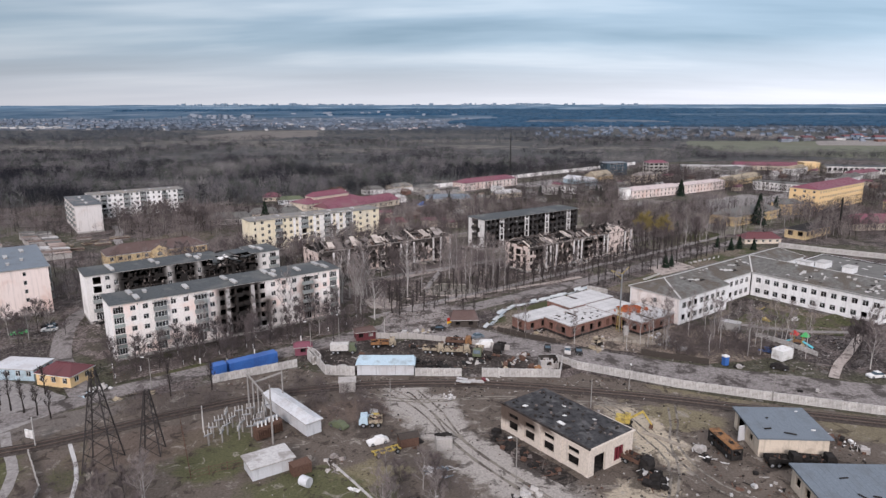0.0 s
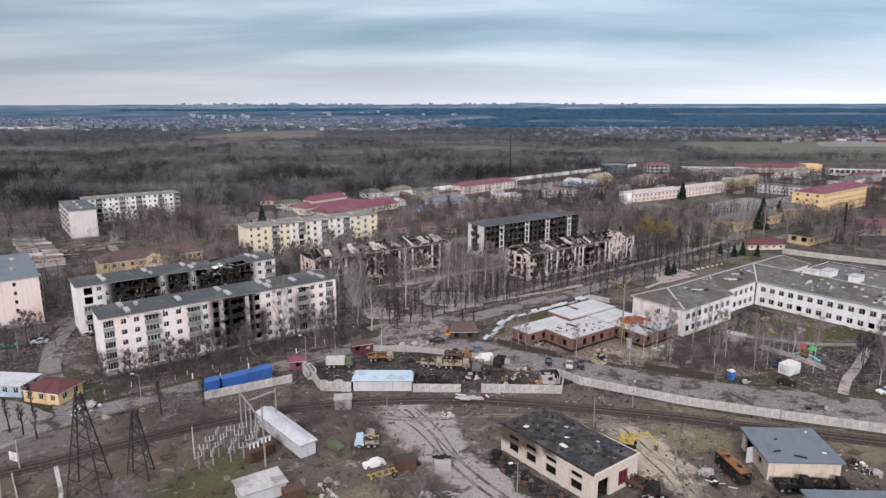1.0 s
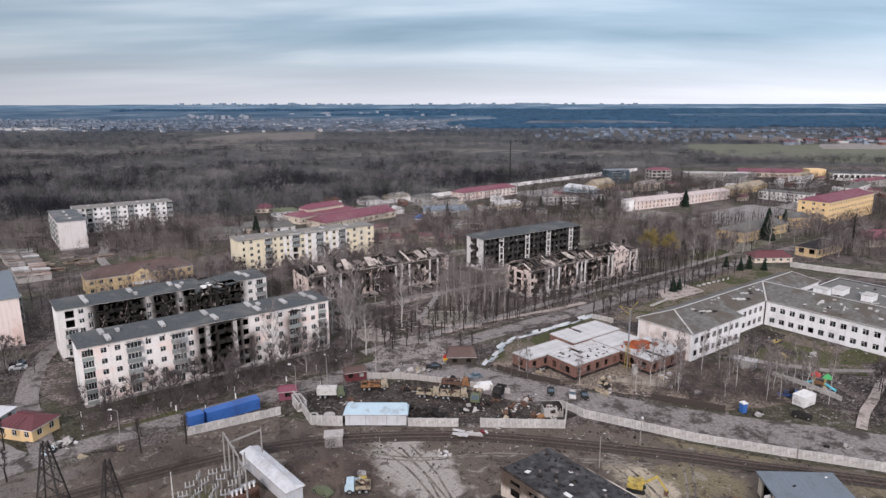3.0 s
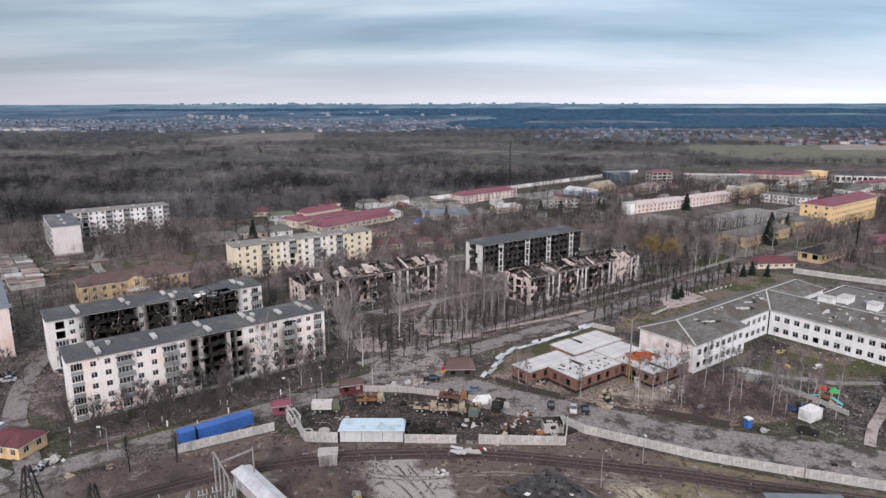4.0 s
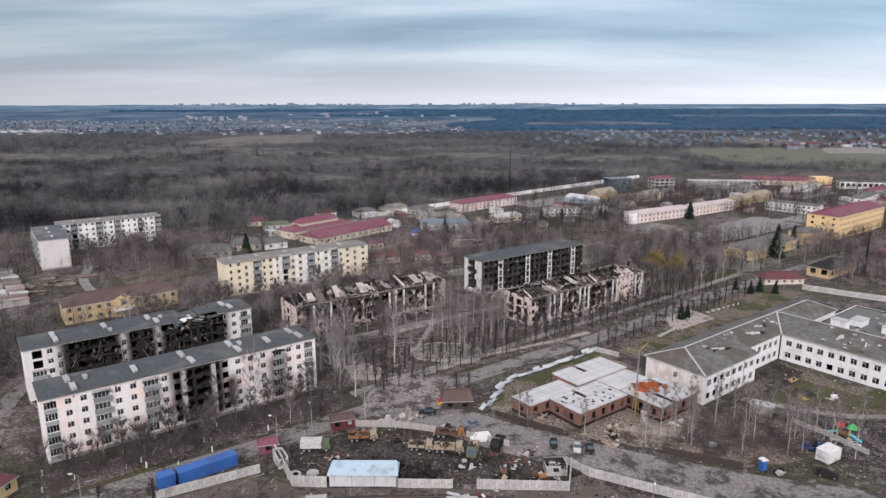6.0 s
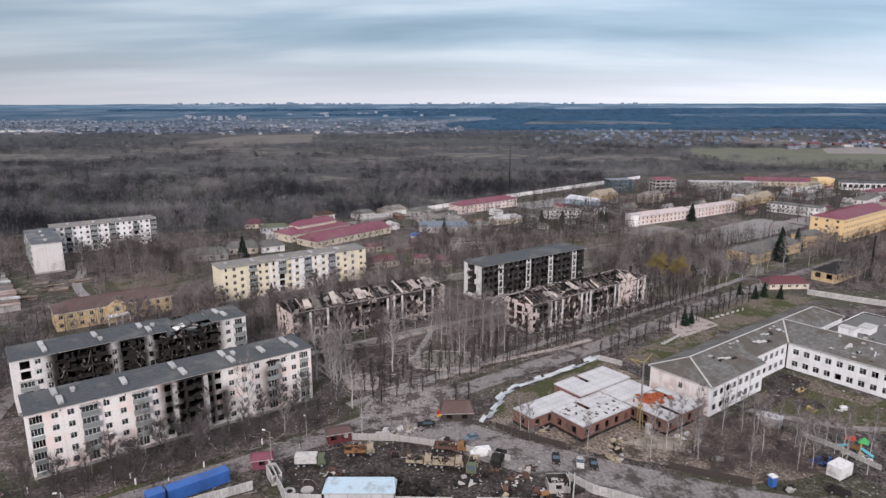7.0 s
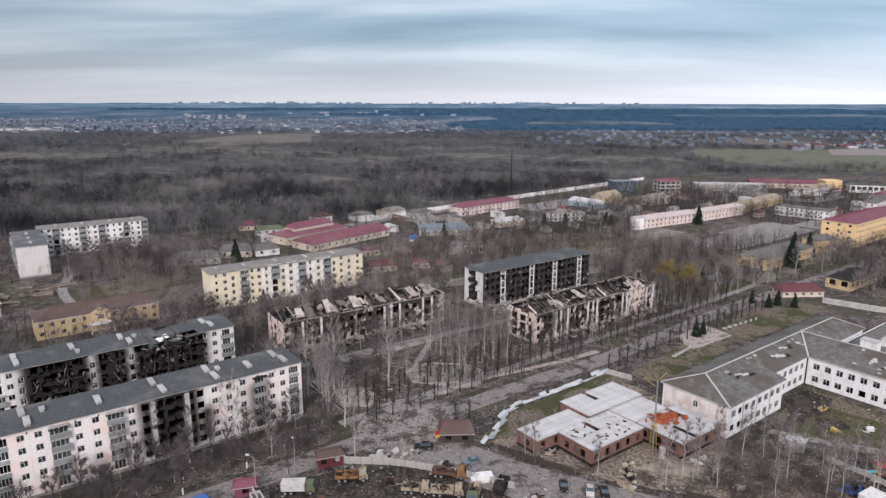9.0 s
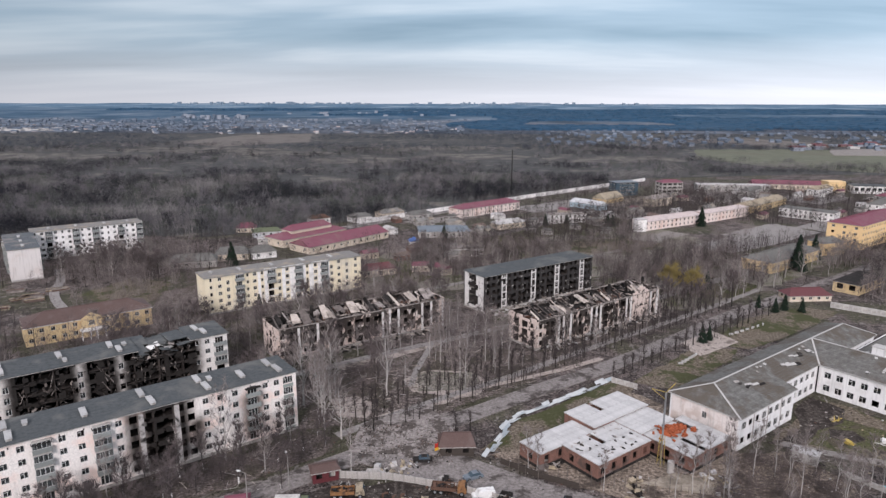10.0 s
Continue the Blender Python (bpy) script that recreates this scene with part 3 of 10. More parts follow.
def flat_poly(name, pts, z, mname, depth=0.06, wobble=0.0, step=2.0, seed=1, label="", category="ground"):
    """A thin sheet of ground cover with an uneven outline."""
    out = []
    for i, p in enumerate(pts):
        q = pts[(i + 1) % len(pts)]
        d = math.dist(p, q)
        n = max(1, int(d / (step + wobble))) if wobble else 1
        nx, ny = (q[1] - p[1]) / d, -(q[0] - p[0]) / d
        for k in range(n):
            a = k / n
            w = wobble * 1.5 * noise.noise(Vector((p[0] + a * (q[0] - p[0]), p[1] + a * (q[1] - p[1]), seed * 3.7)) * (0.5 / max(wobble, 0.5)))
            w *= min(1.0, 4 * a * (1 - a) + 0.2)
            out.append((p[0] + (q[0] - p[0]) * a + nx * w, p[1] + (q[1] - p[1]) * a + ny * w))
    bm = bmesh.new()
    top = [bm.verts.new((x, y, z)) for x, y in out]
    low = [bm.verts.new((x, y, z - depth)) for x, y in out]
    f = bm.faces.new(top)
    f.normal_update()
    if f.normal.z < 0:
        f.normal_flip()
    for i in range(len(out)):
        j = (i + 1) % len(out)
        bm.faces.new((top[j], top[i], low[i], low[j]))
    bmesh.ops.triangulate(bm, faces=[f])
    me = bpy.data.meshes.new(name)
    bm.to_mesh(me)
    bm.free()
    me.materials.append(M[mname])
    ob = new(name, me)
    return tagged(ob, label, category, "", "structure")


def band(name, line, width, z, mname, depth, label, category):
    """A band of ground cover along a line, as a strip of quads with sunk edges."""
    edge = strip(line, width, z)
    n = len(line)
    left, right = edge[:n], edge[n:][::-1]
    m = Mesh()
    for i in range(n - 1):
        a, b, c, d = right[i], right[i + 1], left[i + 1], left[i]
        m.face([(*a, z), (*b, z), (*c, z), (*d, z)], mname)
        m.face([(*a, z - depth), (*b, z - depth), (*b, z), (*a, z)], mname), m.face([(*c, z - depth), (*d, z - depth), (*d, z), (*c, z)], mname)
    return tagged(new(name, m.data(name)), label, category, "", "structure")


def strip(pts, width, z, depth=0.1):
    """Outline of a band of the given width along a line of points."""
    left, right = [], []
    for i, p in enumerate(pts):
        a, b = Vector(pts[max(0, i - 1)]), Vector(pts[min(len(pts) - 1, i + 1)])
        d = (b - a).normalized()
        n = Vector((-d.y, d.x)) * width / 2
        left.append((p[0] + n.x, p[1] + n.y)), right.append((p[0] - n.x, p[1] - n.y))
    return left + right[::-1]


def smooth_line(pts, step=3.0):
    """A smooth line through the points (Catmull-Rom), in even steps."""
    p = [Vector(q) for q in pts]
    p = [p[0] * 2 - p[1]] + p + [p[-1] * 2 - p[-2]]
    out = []
    for i in range(1, len(p) - 2):
        n = max(1, int((p[i + 1] - p[i]).length / step))
        for k in range(n):
            t = k / n
            a, b, c, d = p[i - 1], p[i], p[i + 1], p[i + 2]
            out.append(0.5 * (2 * b + (c - a) * t + (2 * a - 5 * b + 4 * c - d) * t * t + (3 * b - a - 3 * c + d) * t ** 3))
    out.append(p[-2])
    return [(q.x, q.y) for q in out]


def town(fx, fy, rz, u, v):
    """A place u metres along and v metres behind a facade's left foot."""
    c, s = math.cos(radians(rz)), math.sin(radians(rz))
    return fx + c * u - s * v, fy + s * u + c * v


# footprints kept clear of trees
FOOT = [(-86.2, 170, 37.2, 63.4, 11.4), (-108.2, 198.6, 37.4, 59.6, 11.6), (-138, 201, 37, 15, 38), (-88.2, 292, 35.6, 63.4, 10.8), (-188.5, 335, 36.5, 12, 40), (-202.5, 373.5, 36.5, 50, 12), (12.4, 295.6, 35.8, 57.4, 11.8), (-51.2, 249.2, 34.2, 60.2, 12.4), (27.8, 259.8, 37.2, 62.4, 13.0),
        (65.4, 199.4, 38, 64, 17.6), (102.0, 228.0, -52, 42, 17), (103, 251, 38, 36, 21), (25, 183, 37, 46, 36), (-134.2, 259.6, 37.4, 38, 12.5), (-70.9, 389.3, 50, 56, 17), (-88.2, 403.9, 50, 44, 17), (-17.5, 431, 4, 29, 20), (115.5, 454, 31, 52, 14), (163, 485, 29, 40, 14), (216.2, 404, 38.6, 64, 17.5), (139.5, 352, 38, 60, 17), (131.5, 312, 4, 20, 9), (160, 319.5, 38, 32, 11), (203, 345, 6, 26, 13), (8.7, 136, -52.4, 22.6, 12), (55, 125, -2, 14, 12), (56, 102, -2, 19, 14), (-41.6, 145, -48, 18, 4), (-97.8, 156, -14, 10, 7), (-110.5, 159, -6, 11, 7), (-1.4, 196, 3, 7.6, 5.6), (-38, 345, 25, 16, 8), (89, 549, -55, 30, 13), (8, 497, 41, 56, 15), (62, 484, 8, 26, 10), (208, 520, 43, 66, 17), (225, 509, -40, 34, 14), (128, 412, 36, 96, 40), (-41.8, 174.2, 14, 4.2, 3), (-27.4, 185, 20, 5.4, 3.6)]
MAIN_ROAD = smooth_line([(-118, 116), (-98, 133.5), (-84, 146.5), (-66, 161), (-43, 177.8), (-22, 194.5), (2, 213), (26, 231.5), (46, 246), (76, 271), (108, 299), (170, 346), (240, 400)], 4.0)
YARD_ROAD = smooth_line([(-16, 199), (0, 191), (14, 182), (28, 175), (47, 166.5), (63, 160.5), (92, 152), (130, 142)], 4.0)


def free(x, y, pad=2.0):
    for fx, fy, rz, L, W in FOOT:
        c, s = math.cos(radians(rz)), math.sin(radians(rz))
        u, v = (x - fx) * c + (y - fy) * s, -(x - fx) * s + (y - fy) * c
        if -pad < u < L + pad and -pad < v < W + pad:
            return False
    if min(math.dist((x, y), p) for p in MAIN_ROAD) < 4.6 or min(math.dist((x, y), p) for p in YARD_ROAD) < 7.4:
        return False
    return True


EDGE = [(-2000, 400), (-330, 388), (-250, 420), (-200, 432), (-140, 425), (-96, 448), (-60, 480), (90, 622), (200, 720), (380, 760), (700, 720), (2000, 700)]


def edge_y(x):
    for p, q in zip(EDGE, EDGE[1:]):
        if p[0] <= x <= q[0]:
            return p[1] + (q[1] - p[1]) * (x - p[0]) / (q[0] - p[0])
    return 700



# ---- ground, roads, railway ----
def build_ground():
    """One sheet to the skyline, level through the town, rising gently beyond two kilometres."""
    ys = [-150, -50, 0] + list(np.arange(20, 620, 12.0)) + list(np.geomspace(620, 4900, 46))
    rows, cols = len(ys), 121
    vs, fs = [], []
    for y in ys:
        half = max(420.0, y * 0.95 + 120)
        for i in range(cols):
            x = -half + 2 * half * i / (cols - 1)
            z = 0.0
            if y > 2000:
                a = min(1.0, (y - 2000) / 2900.0)
                z = 44 * a ** 1.4 + 3.0 * a * noise.noise(Vector((x * 0.0012, y * 0.001, 3)))
            elif y < 460:
                z = 0.10 * noise.noise(Vector((x * 0.06, y * 0.06, 0))) - 0.10
            vs.append((x, y, z))
    for r in range(rows - 1):
        for i in range(cols - 1):
            a = r * cols + i
            fs.append((a, a + 1, a + cols + 1, a + cols))
    me = bpy.data.meshes.new("ground")
    me.from_pydata(vs, [], fs)
    me.materials.append(M["ground"])
    me.polygons.foreach_set("use_smooth", np.ones(len(fs), dtype=bool))
    return tagged(new("ground", me), "bare winter ground, brown earth and dull grass", "ground", "", "structure")


build_ground()

flat_poly("waste_ground", [(-130, 60), (130, 60), (130, 128), (92, 140), (60, 150), (30, 164), (26, 161), (-30, 161.5), (-40, 166), (-58, 156), (-90, 138), (-104, 128), (-130, 116)], 0.02, "yard", depth=0.3, label="tan waste ground with dead grass and mud", category="ground")
flat_poly("lawn", [(76, 205), (95, 222), (99, 226), (116, 206), (108, 190), (92, 194), (84, 200)], 0.05, "yard_lawn", wobble=1.4, seed=8, label="patchy lawn of the school yard", category="lawn")
flat_poly("lawn", [(84, 268), (96, 262), (122, 280), (146, 300), (136, 306), (108, 292)], 0.05, "yard_lawn", wobble=1.4, seed=9, label="dull green lawn behind the school", category="lawn")
flat_poly("lawn", [(52, 236), (62, 232), (86, 252), (92, 262), (78, 262)], 0.05, "yard_lawn", wobble=1.4, seed=10, label="dull green lawn beside the boulevard", category="lawn")
flat_poly("lawn", [(10, 420), (60, 470), (110, 500), (120, 490), (60, 440), (30, 408)], 0.05, "grass", wobble=2, seed=11, label="dull green lawn with rows of trees", category="lawn")
flat_poly("lawn", [(-76, 176), (-70, 171), (-62, 168), (-72, 160), (-80, 163)], 0.05, "grass", wobble=1.0, seed=12, label="dull green grass verge", category="lawn")
flat_poly("verge", [(-85, 165), (-67.7, 179.5), (-47.8, 194.5), (-33, 206), (-25, 204), (-27.5, 196), (-39.2, 187), (-54, 177), (-66, 167.6), (-80, 156)], 0.062, "verge", wobble=0.6, seed=51, label="dark trodden grass verge before the flats", category="verge")
flat_poly("park_lawn", [(-36, 208), (-24, 209.5), (-6, 223.5), (27, 248.5), (60, 274), (84, 292), (60, 282), (30, 258), (10, 262), (-4, 262), (-16, 254), (-34, 240)], 0.046, "verge", wobble=1.2, seed=52, label="dark brown lawn between the street and the burnt houses", category="lawn")
flat_poly("park_lawn", [(-18, 206.5), (-10, 211.5), (10, 226), (40, 249), (44, 253), (38, 254), (16, 236.5), (-4, 220.5)], 0.055, "verge", wobble=0.4, seed=53, label="narrow grass strip between street and footpath", category="lawn")
for i_, (pts_, mt_, lab_) in enumerate((
        ([(-150, 316), (-128, 300), (-112, 312), (-120, 336), (-140, 344)], "yard_lawn", "dull green lawn between the white flats"),
        ([(-112, 300), (-96, 296), (-90, 320), (-104, 336), (-118, 322)], "verge", "brown worn lawn beside the yellow flats"),
        ([(-36, 338), (-20, 330), (-6, 346), (-20, 362)], "grass", "small green lawn behind the yellow flats"),
        ([(-8, 396), (20, 388), (52, 414), (30, 430), (4, 418)], "grass", "green park lawn among bare trees"),
        ([(58, 398), (92, 392), (120, 416), (100, 434), (70, 424)], "yard_lawn", "green park lawn among bare trees"),
        ([(96, 318), (116, 316), (132, 336), (122, 352), (104, 342)], "grass", "green lawn beside the willows"),
        ([(-104, 180), (-92, 170), (-88, 174), (-106, 198), (-112, 196)], "verge", "dark brown grass beside the lane"))):
    flat_poly("lawn", pts_, 0.06 + 0.004 * i_, mt_, wobble=1.6, seed=80 + i_, label=lab_, category="lawn")
flat_poly("bare_patch", [(-9, 241), (6.4, 243), (9, 236), (7.2, 230.6), (-8, 229)], 0.09, "park", wobble=1.6, seed=54, label="pale bare patch of trodden earth", category="patch")
flat_poly("lawn", [(7.6, 199), (13, 206), (17, 213), (30, 223), (47.5, 238), (52, 233), (34, 212), (14, 198)], 0.056, "yard_lawn", wobble=0.8, seed=55, label="rough grass behind the collapsed fence", category="lawn")
flat_poly("building_plot", [(10, 197), (27, 184.5), (48, 176.5), (63, 170), (82, 174), (84, 186), (78, 199), (64, 198), (62, 215), (48, 232), (34, 212)], 0.04, "plot", wobble=0.9, seed=56, label="churned brown earth of the building plot", category="ground")
flat_poly("yard_earth", [(74, 203), (86, 211), (88, 219), (97, 227), (102, 220), (97, 213), (86, 206), (78, 200)], 0.09, "mud", wobble=1.4, seed=57, label="dark churned earth along the school wall", category="ground")
flat_poly("paved_yard", [(-108.1, 158.2), (-98.2, 155.5), (-87.2, 149.6), (-85.8, 140.4), (-90.7, 132.6), (-122, 126), (-124, 158)], 0.07, "paving", wobble=0.5, seed=58, label="grey paved yard with rows of pollards", category="yard")
flat_poly("yard_mud", [(-36, 178), (-31, 164), (22, 163), (30, 170), (20, 180), (-4, 186), (-24, 184)], 0.05, "mud", wobble=1.0, seed=13, label="oily dark mud of a vehicle yard", category="yard")


def road(name, pts, width, z, mname, label):
    line = smooth_line(pts, 4.0)
    return band(name, line, width, z, mname, 0.3, label, "road")


road("road", [(-118, 116), (-98, 133.5), (-84, 146.5), (-66, 161), (-43, 177.8), (-22, 194.5), (2, 213), (26, 231.5), (46, 246), (76, 271), (108, 299), (170, 346), (240, 400)], 6.2, 0.10, "asphalt", "worn grey asphalt street with mud on it")
road("road", [(-100, 250), (-112, 230), (-116, 205), (-104, 176), (-92, 160), (-84, 150)], 5.0, 0.13, "asphalt", "worn grey asphalt side lane beside the flats")
road("road", [(-16, 199), (0, 191), (14, 182), (28, 175), (47, 166.5), (63, 160.5), (92, 152), (130, 142)], 13.0, 0.16, "asphalt", "muddy asphalt road in front of the unfinished brick building")
road("road", [(89, 161), (95, 169.5), (101, 176), (108, 184.5), (114, 191)], 2.2, 0.19, "clearing", "pale paved path to the play yard")
road("road", [(-90, 133), (-84.8, 126), (-79, 118.8), (-75, 108), (-74, 96)], 1.8, 0.06, "paving", "pale paved footpath across the grass")
road("road", [(-26, 205), (-4.9, 222.4), (18, 239.5), (39, 257), (90, 297), (130, 330)], 2.4, 0.13, "paving", "pale footpath between rows of trees")
road("road", [(-10, 232), (-9.2, 242.5), (-5, 265.7)], 1.7, 0.16, "paving", "pale cracked path among the trees")
road("road", [(-128, 284), (-146, 300), (-160, 318), (-170, 340), (-182, 358)], 3.6, 0.10, "paving", "pale dirt lane beside the white flats")
road("road", [(-64, 462), (0, 526), (77, 606), (180, 690)], 9.0, 0.10, "paving", "pale straight road along the edge of the wood")
road("road", [(-30, 395), (40, 455), (110, 530), (200, 620)], 6.0, 0.13, "asphalt", "worn street among the far buildings")
road("road", [(60, 300), (100, 330), (190, 400)], 5.0, 0.16, "paving", "pale street between leafless trees")
road("road", [(-44, 240), (-20, 256), (20, 282), (60, 312), (110, 350)], 3.0, 0.13, "paving", "pale lane behind the burnt houses")
road("road", [(-70, 284), (-40, 306), (0, 334), (40, 364), (90, 402)], 3.0, 0.13, "paving", "pale lane among leafless trees")
road("road", [(-96, 252), (-74, 240), (-62, 244), (-52, 240)], 3.2, 0.19, "asphalt", "narrow lane behind the flats")
road("road", [(-76, 131), (-74, 128), (-69, 121), (-66.4, 116.6), (-63, 108)], 0.7, 0.06, "slab", "narrow white kerb path across the waste ground")
for i_, pts_ in enumerate(([(-16, 154), (-8, 145), (-2, 134), (4, 124), (14, 112), (24, 98)], [(-10, 153), (-4, 142), (0, 131), (8, 119), (20, 104), (34, 92)], [(30, 150), (34, 143), (37, 133), (39, 124), (36, 114), (30, 102)], [(46, 146), (44, 138), (41, 128), (44, 116), (54, 108), (70, 106)], [(-30, 158), (-18, 150), (-6, 148), (8, 150), (24, 148), (40, 146)])):
    for off_ in (-0.9, 0.9):
        road("tyre_track", [(x_ + off_, y_ + 0.6 * off_) for x_, y_ in pts_], 0.42, 0.045 + 0.005 * i_ + 0.002 * off_, "track", "dark tyre track worn into the yard")
flat_poly("park_ground", [(-46, 326), (-10, 322), (60, 345), (150, 408), (128, 470), (60, 480), (0, 430), (-40, 380)], 0.03, "park", wobble=3, seed=31, label="pale trodden park ground with thin grass", category="park")
flat_poly("park_ground", [(60, 306), (96, 300), (150, 345), (200, 392), (150, 398), (70, 345)], 0.026, "park", wobble=3, seed=32, label="pale trodden park ground with thin grass", category="park")
flat_poly("plaza", [(128, 412), (172, 446), (214, 470), (222, 452), (178, 418), (146, 396)], 0.06, "paving", wobble=0.6, label="wide pale paved square", category="square")
flat_poly("bare_patch", [(-12.5, 236.8), (-5.4, 243.8), (6.3, 242.3), (12.5, 234.4), (8.2, 227.0), (-1.8, 226.8), (-9.6, 229.2)], 0.07, "clearing", wobble=2.4, seed=61, label="pale trodden clearing in the park", category="clearing")
flat_poly("forecourt", [(-34.5, 246.6), (-20.0, 256.2), (-6.1, 266.4), (-2.3, 264.4), (-16.2, 252.5), (-30.5, 243.0)], 0.10, "clearing", wobble=0.5, seed=62, label="pale forecourt before the burnt house", category="pavement")
flat_poly("bare_patch", [(-31, 224), (-24, 226), (-18, 221), (-20, 214), (-27, 214)], 0.075, "clearing", wobble=2.0, seed=63, label="pale churned earth under the trees", category="clearing")
flat_poly("bare_patch", [(74, 272), (90, 282), (95, 268), (78, 256)], 0.075, "clearing", wobble=1.6, seed=64, label="pale worn ground at the end of the boulevard", category="clearing")
road("footpath", [(-18, 213.5), (-14.6, 215.7), (-7.6, 220.6), (-1.0, 222.7), (7.5, 230.6), (20.8, 237.7), (35.1, 245.7), (46.9, 253.4)], 1.8, 0.12, "clearing", "pale trodden footpath along the boulevard")
flat_poly("rubble_patch", [(-22, 198), (-6, 194), (2, 206), (-4, 222), (-18, 214)], 0.23, "rubble", wobble=2.5, seed=21, label="pale rubble strewn over the crossroads", category="yard")
flat_poly("marsh", [(-1200, 430), (-330, 395), (-250, 428), (-200, 440), (-140, 433), (-96, 456), (-60, 488), (90, 630), (200, 728), (380, 768), (700, 740), (1200, 720), (1650, 1640), (-1650, 1640)], 0.2, "marsh", depth=0.4, wobble=6, step=20, seed=27, label="marshy ground of the wood with pale reeds", category="marsh")
flat_poly("tan_field", [(-495, 1275), (-380, 1150), (-262, 1300), (-315, 1580), (-460, 1500)], 0.4, "tan_field", wobble=6, step=20, seed=22, label="pale fallow field beyond the wood", category="field")
for i_, (x_, y_, rx_, ry_) in enumerate([(-610, 955, 220, 60), (-400, 1090, 140, 55), (-250, 1022, 84, 42), (-120, 915, 66, 46), (30, 975, 80, 48), (215, 936, 100, 50), (-105, 698, 22, 22), (-30, 1142, 150, 44)]):
    flat_poly("reed_bed", [(x_ + rx_ * math.cos(k * 0.4488), y_ + ry_ * math.sin(k * 0.4488)) for k in range(14)], 0.4, "reeds", wobble=9, step=12, seed=70 + i_, label="pale reed bed in a clearing of the marsh", category="reeds")
flat_poly("pale_yard", [(545, 1010), (640, 1000), (720, 1060), (690, 1135), (600, 1120)], 0.8, "gravel", depth=0.8, wobble=4, step=14, seed=26, label="pale sandy storage yard at the far village", category="yard")
flat_poly("green_field", [(390, 1120), (330, 960), (385, 830), (468, 780), (640, 790), (760, 1060), (560, 1130)], 0.4, "field", wobble=5, step=20, seed=23, label="green winter field beyond the wood", category="field")
flat_poly("tan_field", [(325, 1330), (460, 1290), (560, 1180), (700, 1200), (620, 1420), (400, 1420)], 0.4, "tan_field", wobble=8, step=20, seed=24, label="pale fallow field beyond the wood", category="field")

RAIL = [(-125, 110), (-106, 117), (-85.4, 125.5), (-77.3, 129.6), (-64.9, 137.7), (-55.5, 143.4), (-45.1, 149.0), (-35.8, 152.9), (-20.8, 156.2), (-1.2, 157.4), (11.9, 156.4), (24.5, 154.2), (36.8, 151.7), (48.4, 148.9), (59.3, 145.7), (80.3, 140.2), (110, 132), (150, 120)]


def build_railway():
    line = smooth_line(RAIL, 1.0)
    band("railway_ballast", line[::3], 4.2, 0.12, "ballast", 0.4, "dark oily ballast bed of the railway", "railway")
    rails = thing("railway_track", pose(0, 0, 0), "rusty single railway track on dark wooden sleepers", "railway", kind="structure")
    s = Mesh()
    s.box(-1.3, -0.12, 0.1, 1.3, 0.12, 0.26, "sleeper")
    sd = s.data("sleeper")
    left, right = Mesh(), Mesh()
    dist, last, n = 0.0, line[0], 0
    for i in range(1, len(line)):
        a, b = Vector(line[i - 1]), Vector(line[i])
        d = (b - a).normalized()
        nrm = Vector((-d.y, d.x))
        for r, off in ((left, 0.76), (right, -0.76)):
            r.beam((*(a + nrm * off), 0.34), (*(b + nrm * off), 0.34), 0.10, 0.16, "rail")
        if -98 < a.x < 92 and n < 300:
            o = part("sleeper", sd, rails)
            o.matrix_local = pose(a.x, a.y, 0.0, 0, 0, math.degrees(math.atan2(nrm.y, nrm.x)))
            n += 1
    part("rail", left, rails), part("rail", right, rails)


build_railway()


def far_country():
    """Wooded and built-up land towards the skyline, lying on the rising ground."""
    ys = list(np.geomspace(1560, 4880, 28))
    vs, fs, cols = [], [], 81
    for r_, y in enumerate(ys):
        half = y * 0.95 + 100
        for i in range(cols):
            x = -half + 2 * half * i / (cols - 1)
            a = max(0.0, min(1.0, (y - 2000) / 2900.0))
            z = 44 * a ** 1.4 + 3.0 * a * noise.noise(Vector((x * 0.0012, y * 0.001, 3))) + 1.5 + 5 * a * abs(noise.noise(Vector((x * 0.006, y * 0.004, 9))))
            yy = y + ((150 * noise.noise(Vector((x * 0.003, 0, 4))) + 60 * noise.noise(Vector((x * 0.013, 0, 4)))) if y < 1600 else 0)
            if r_ == 0:
                z -= 4.0
            vs.append((x, yy, z))
    for r in range(len(ys) - 1):
        for i in range(cols - 1):
            k = r * cols + i
            fs.append((k, k + 1, k + cols + 1, k + cols))
    me = bpy.data.meshes.new("far_land")
    me.from_pydata(vs, [], fs)
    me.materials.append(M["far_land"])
    tagged(new("far_land", me), "wooded land towards the skyline, coloured blue for haze", "land", "", "structure")


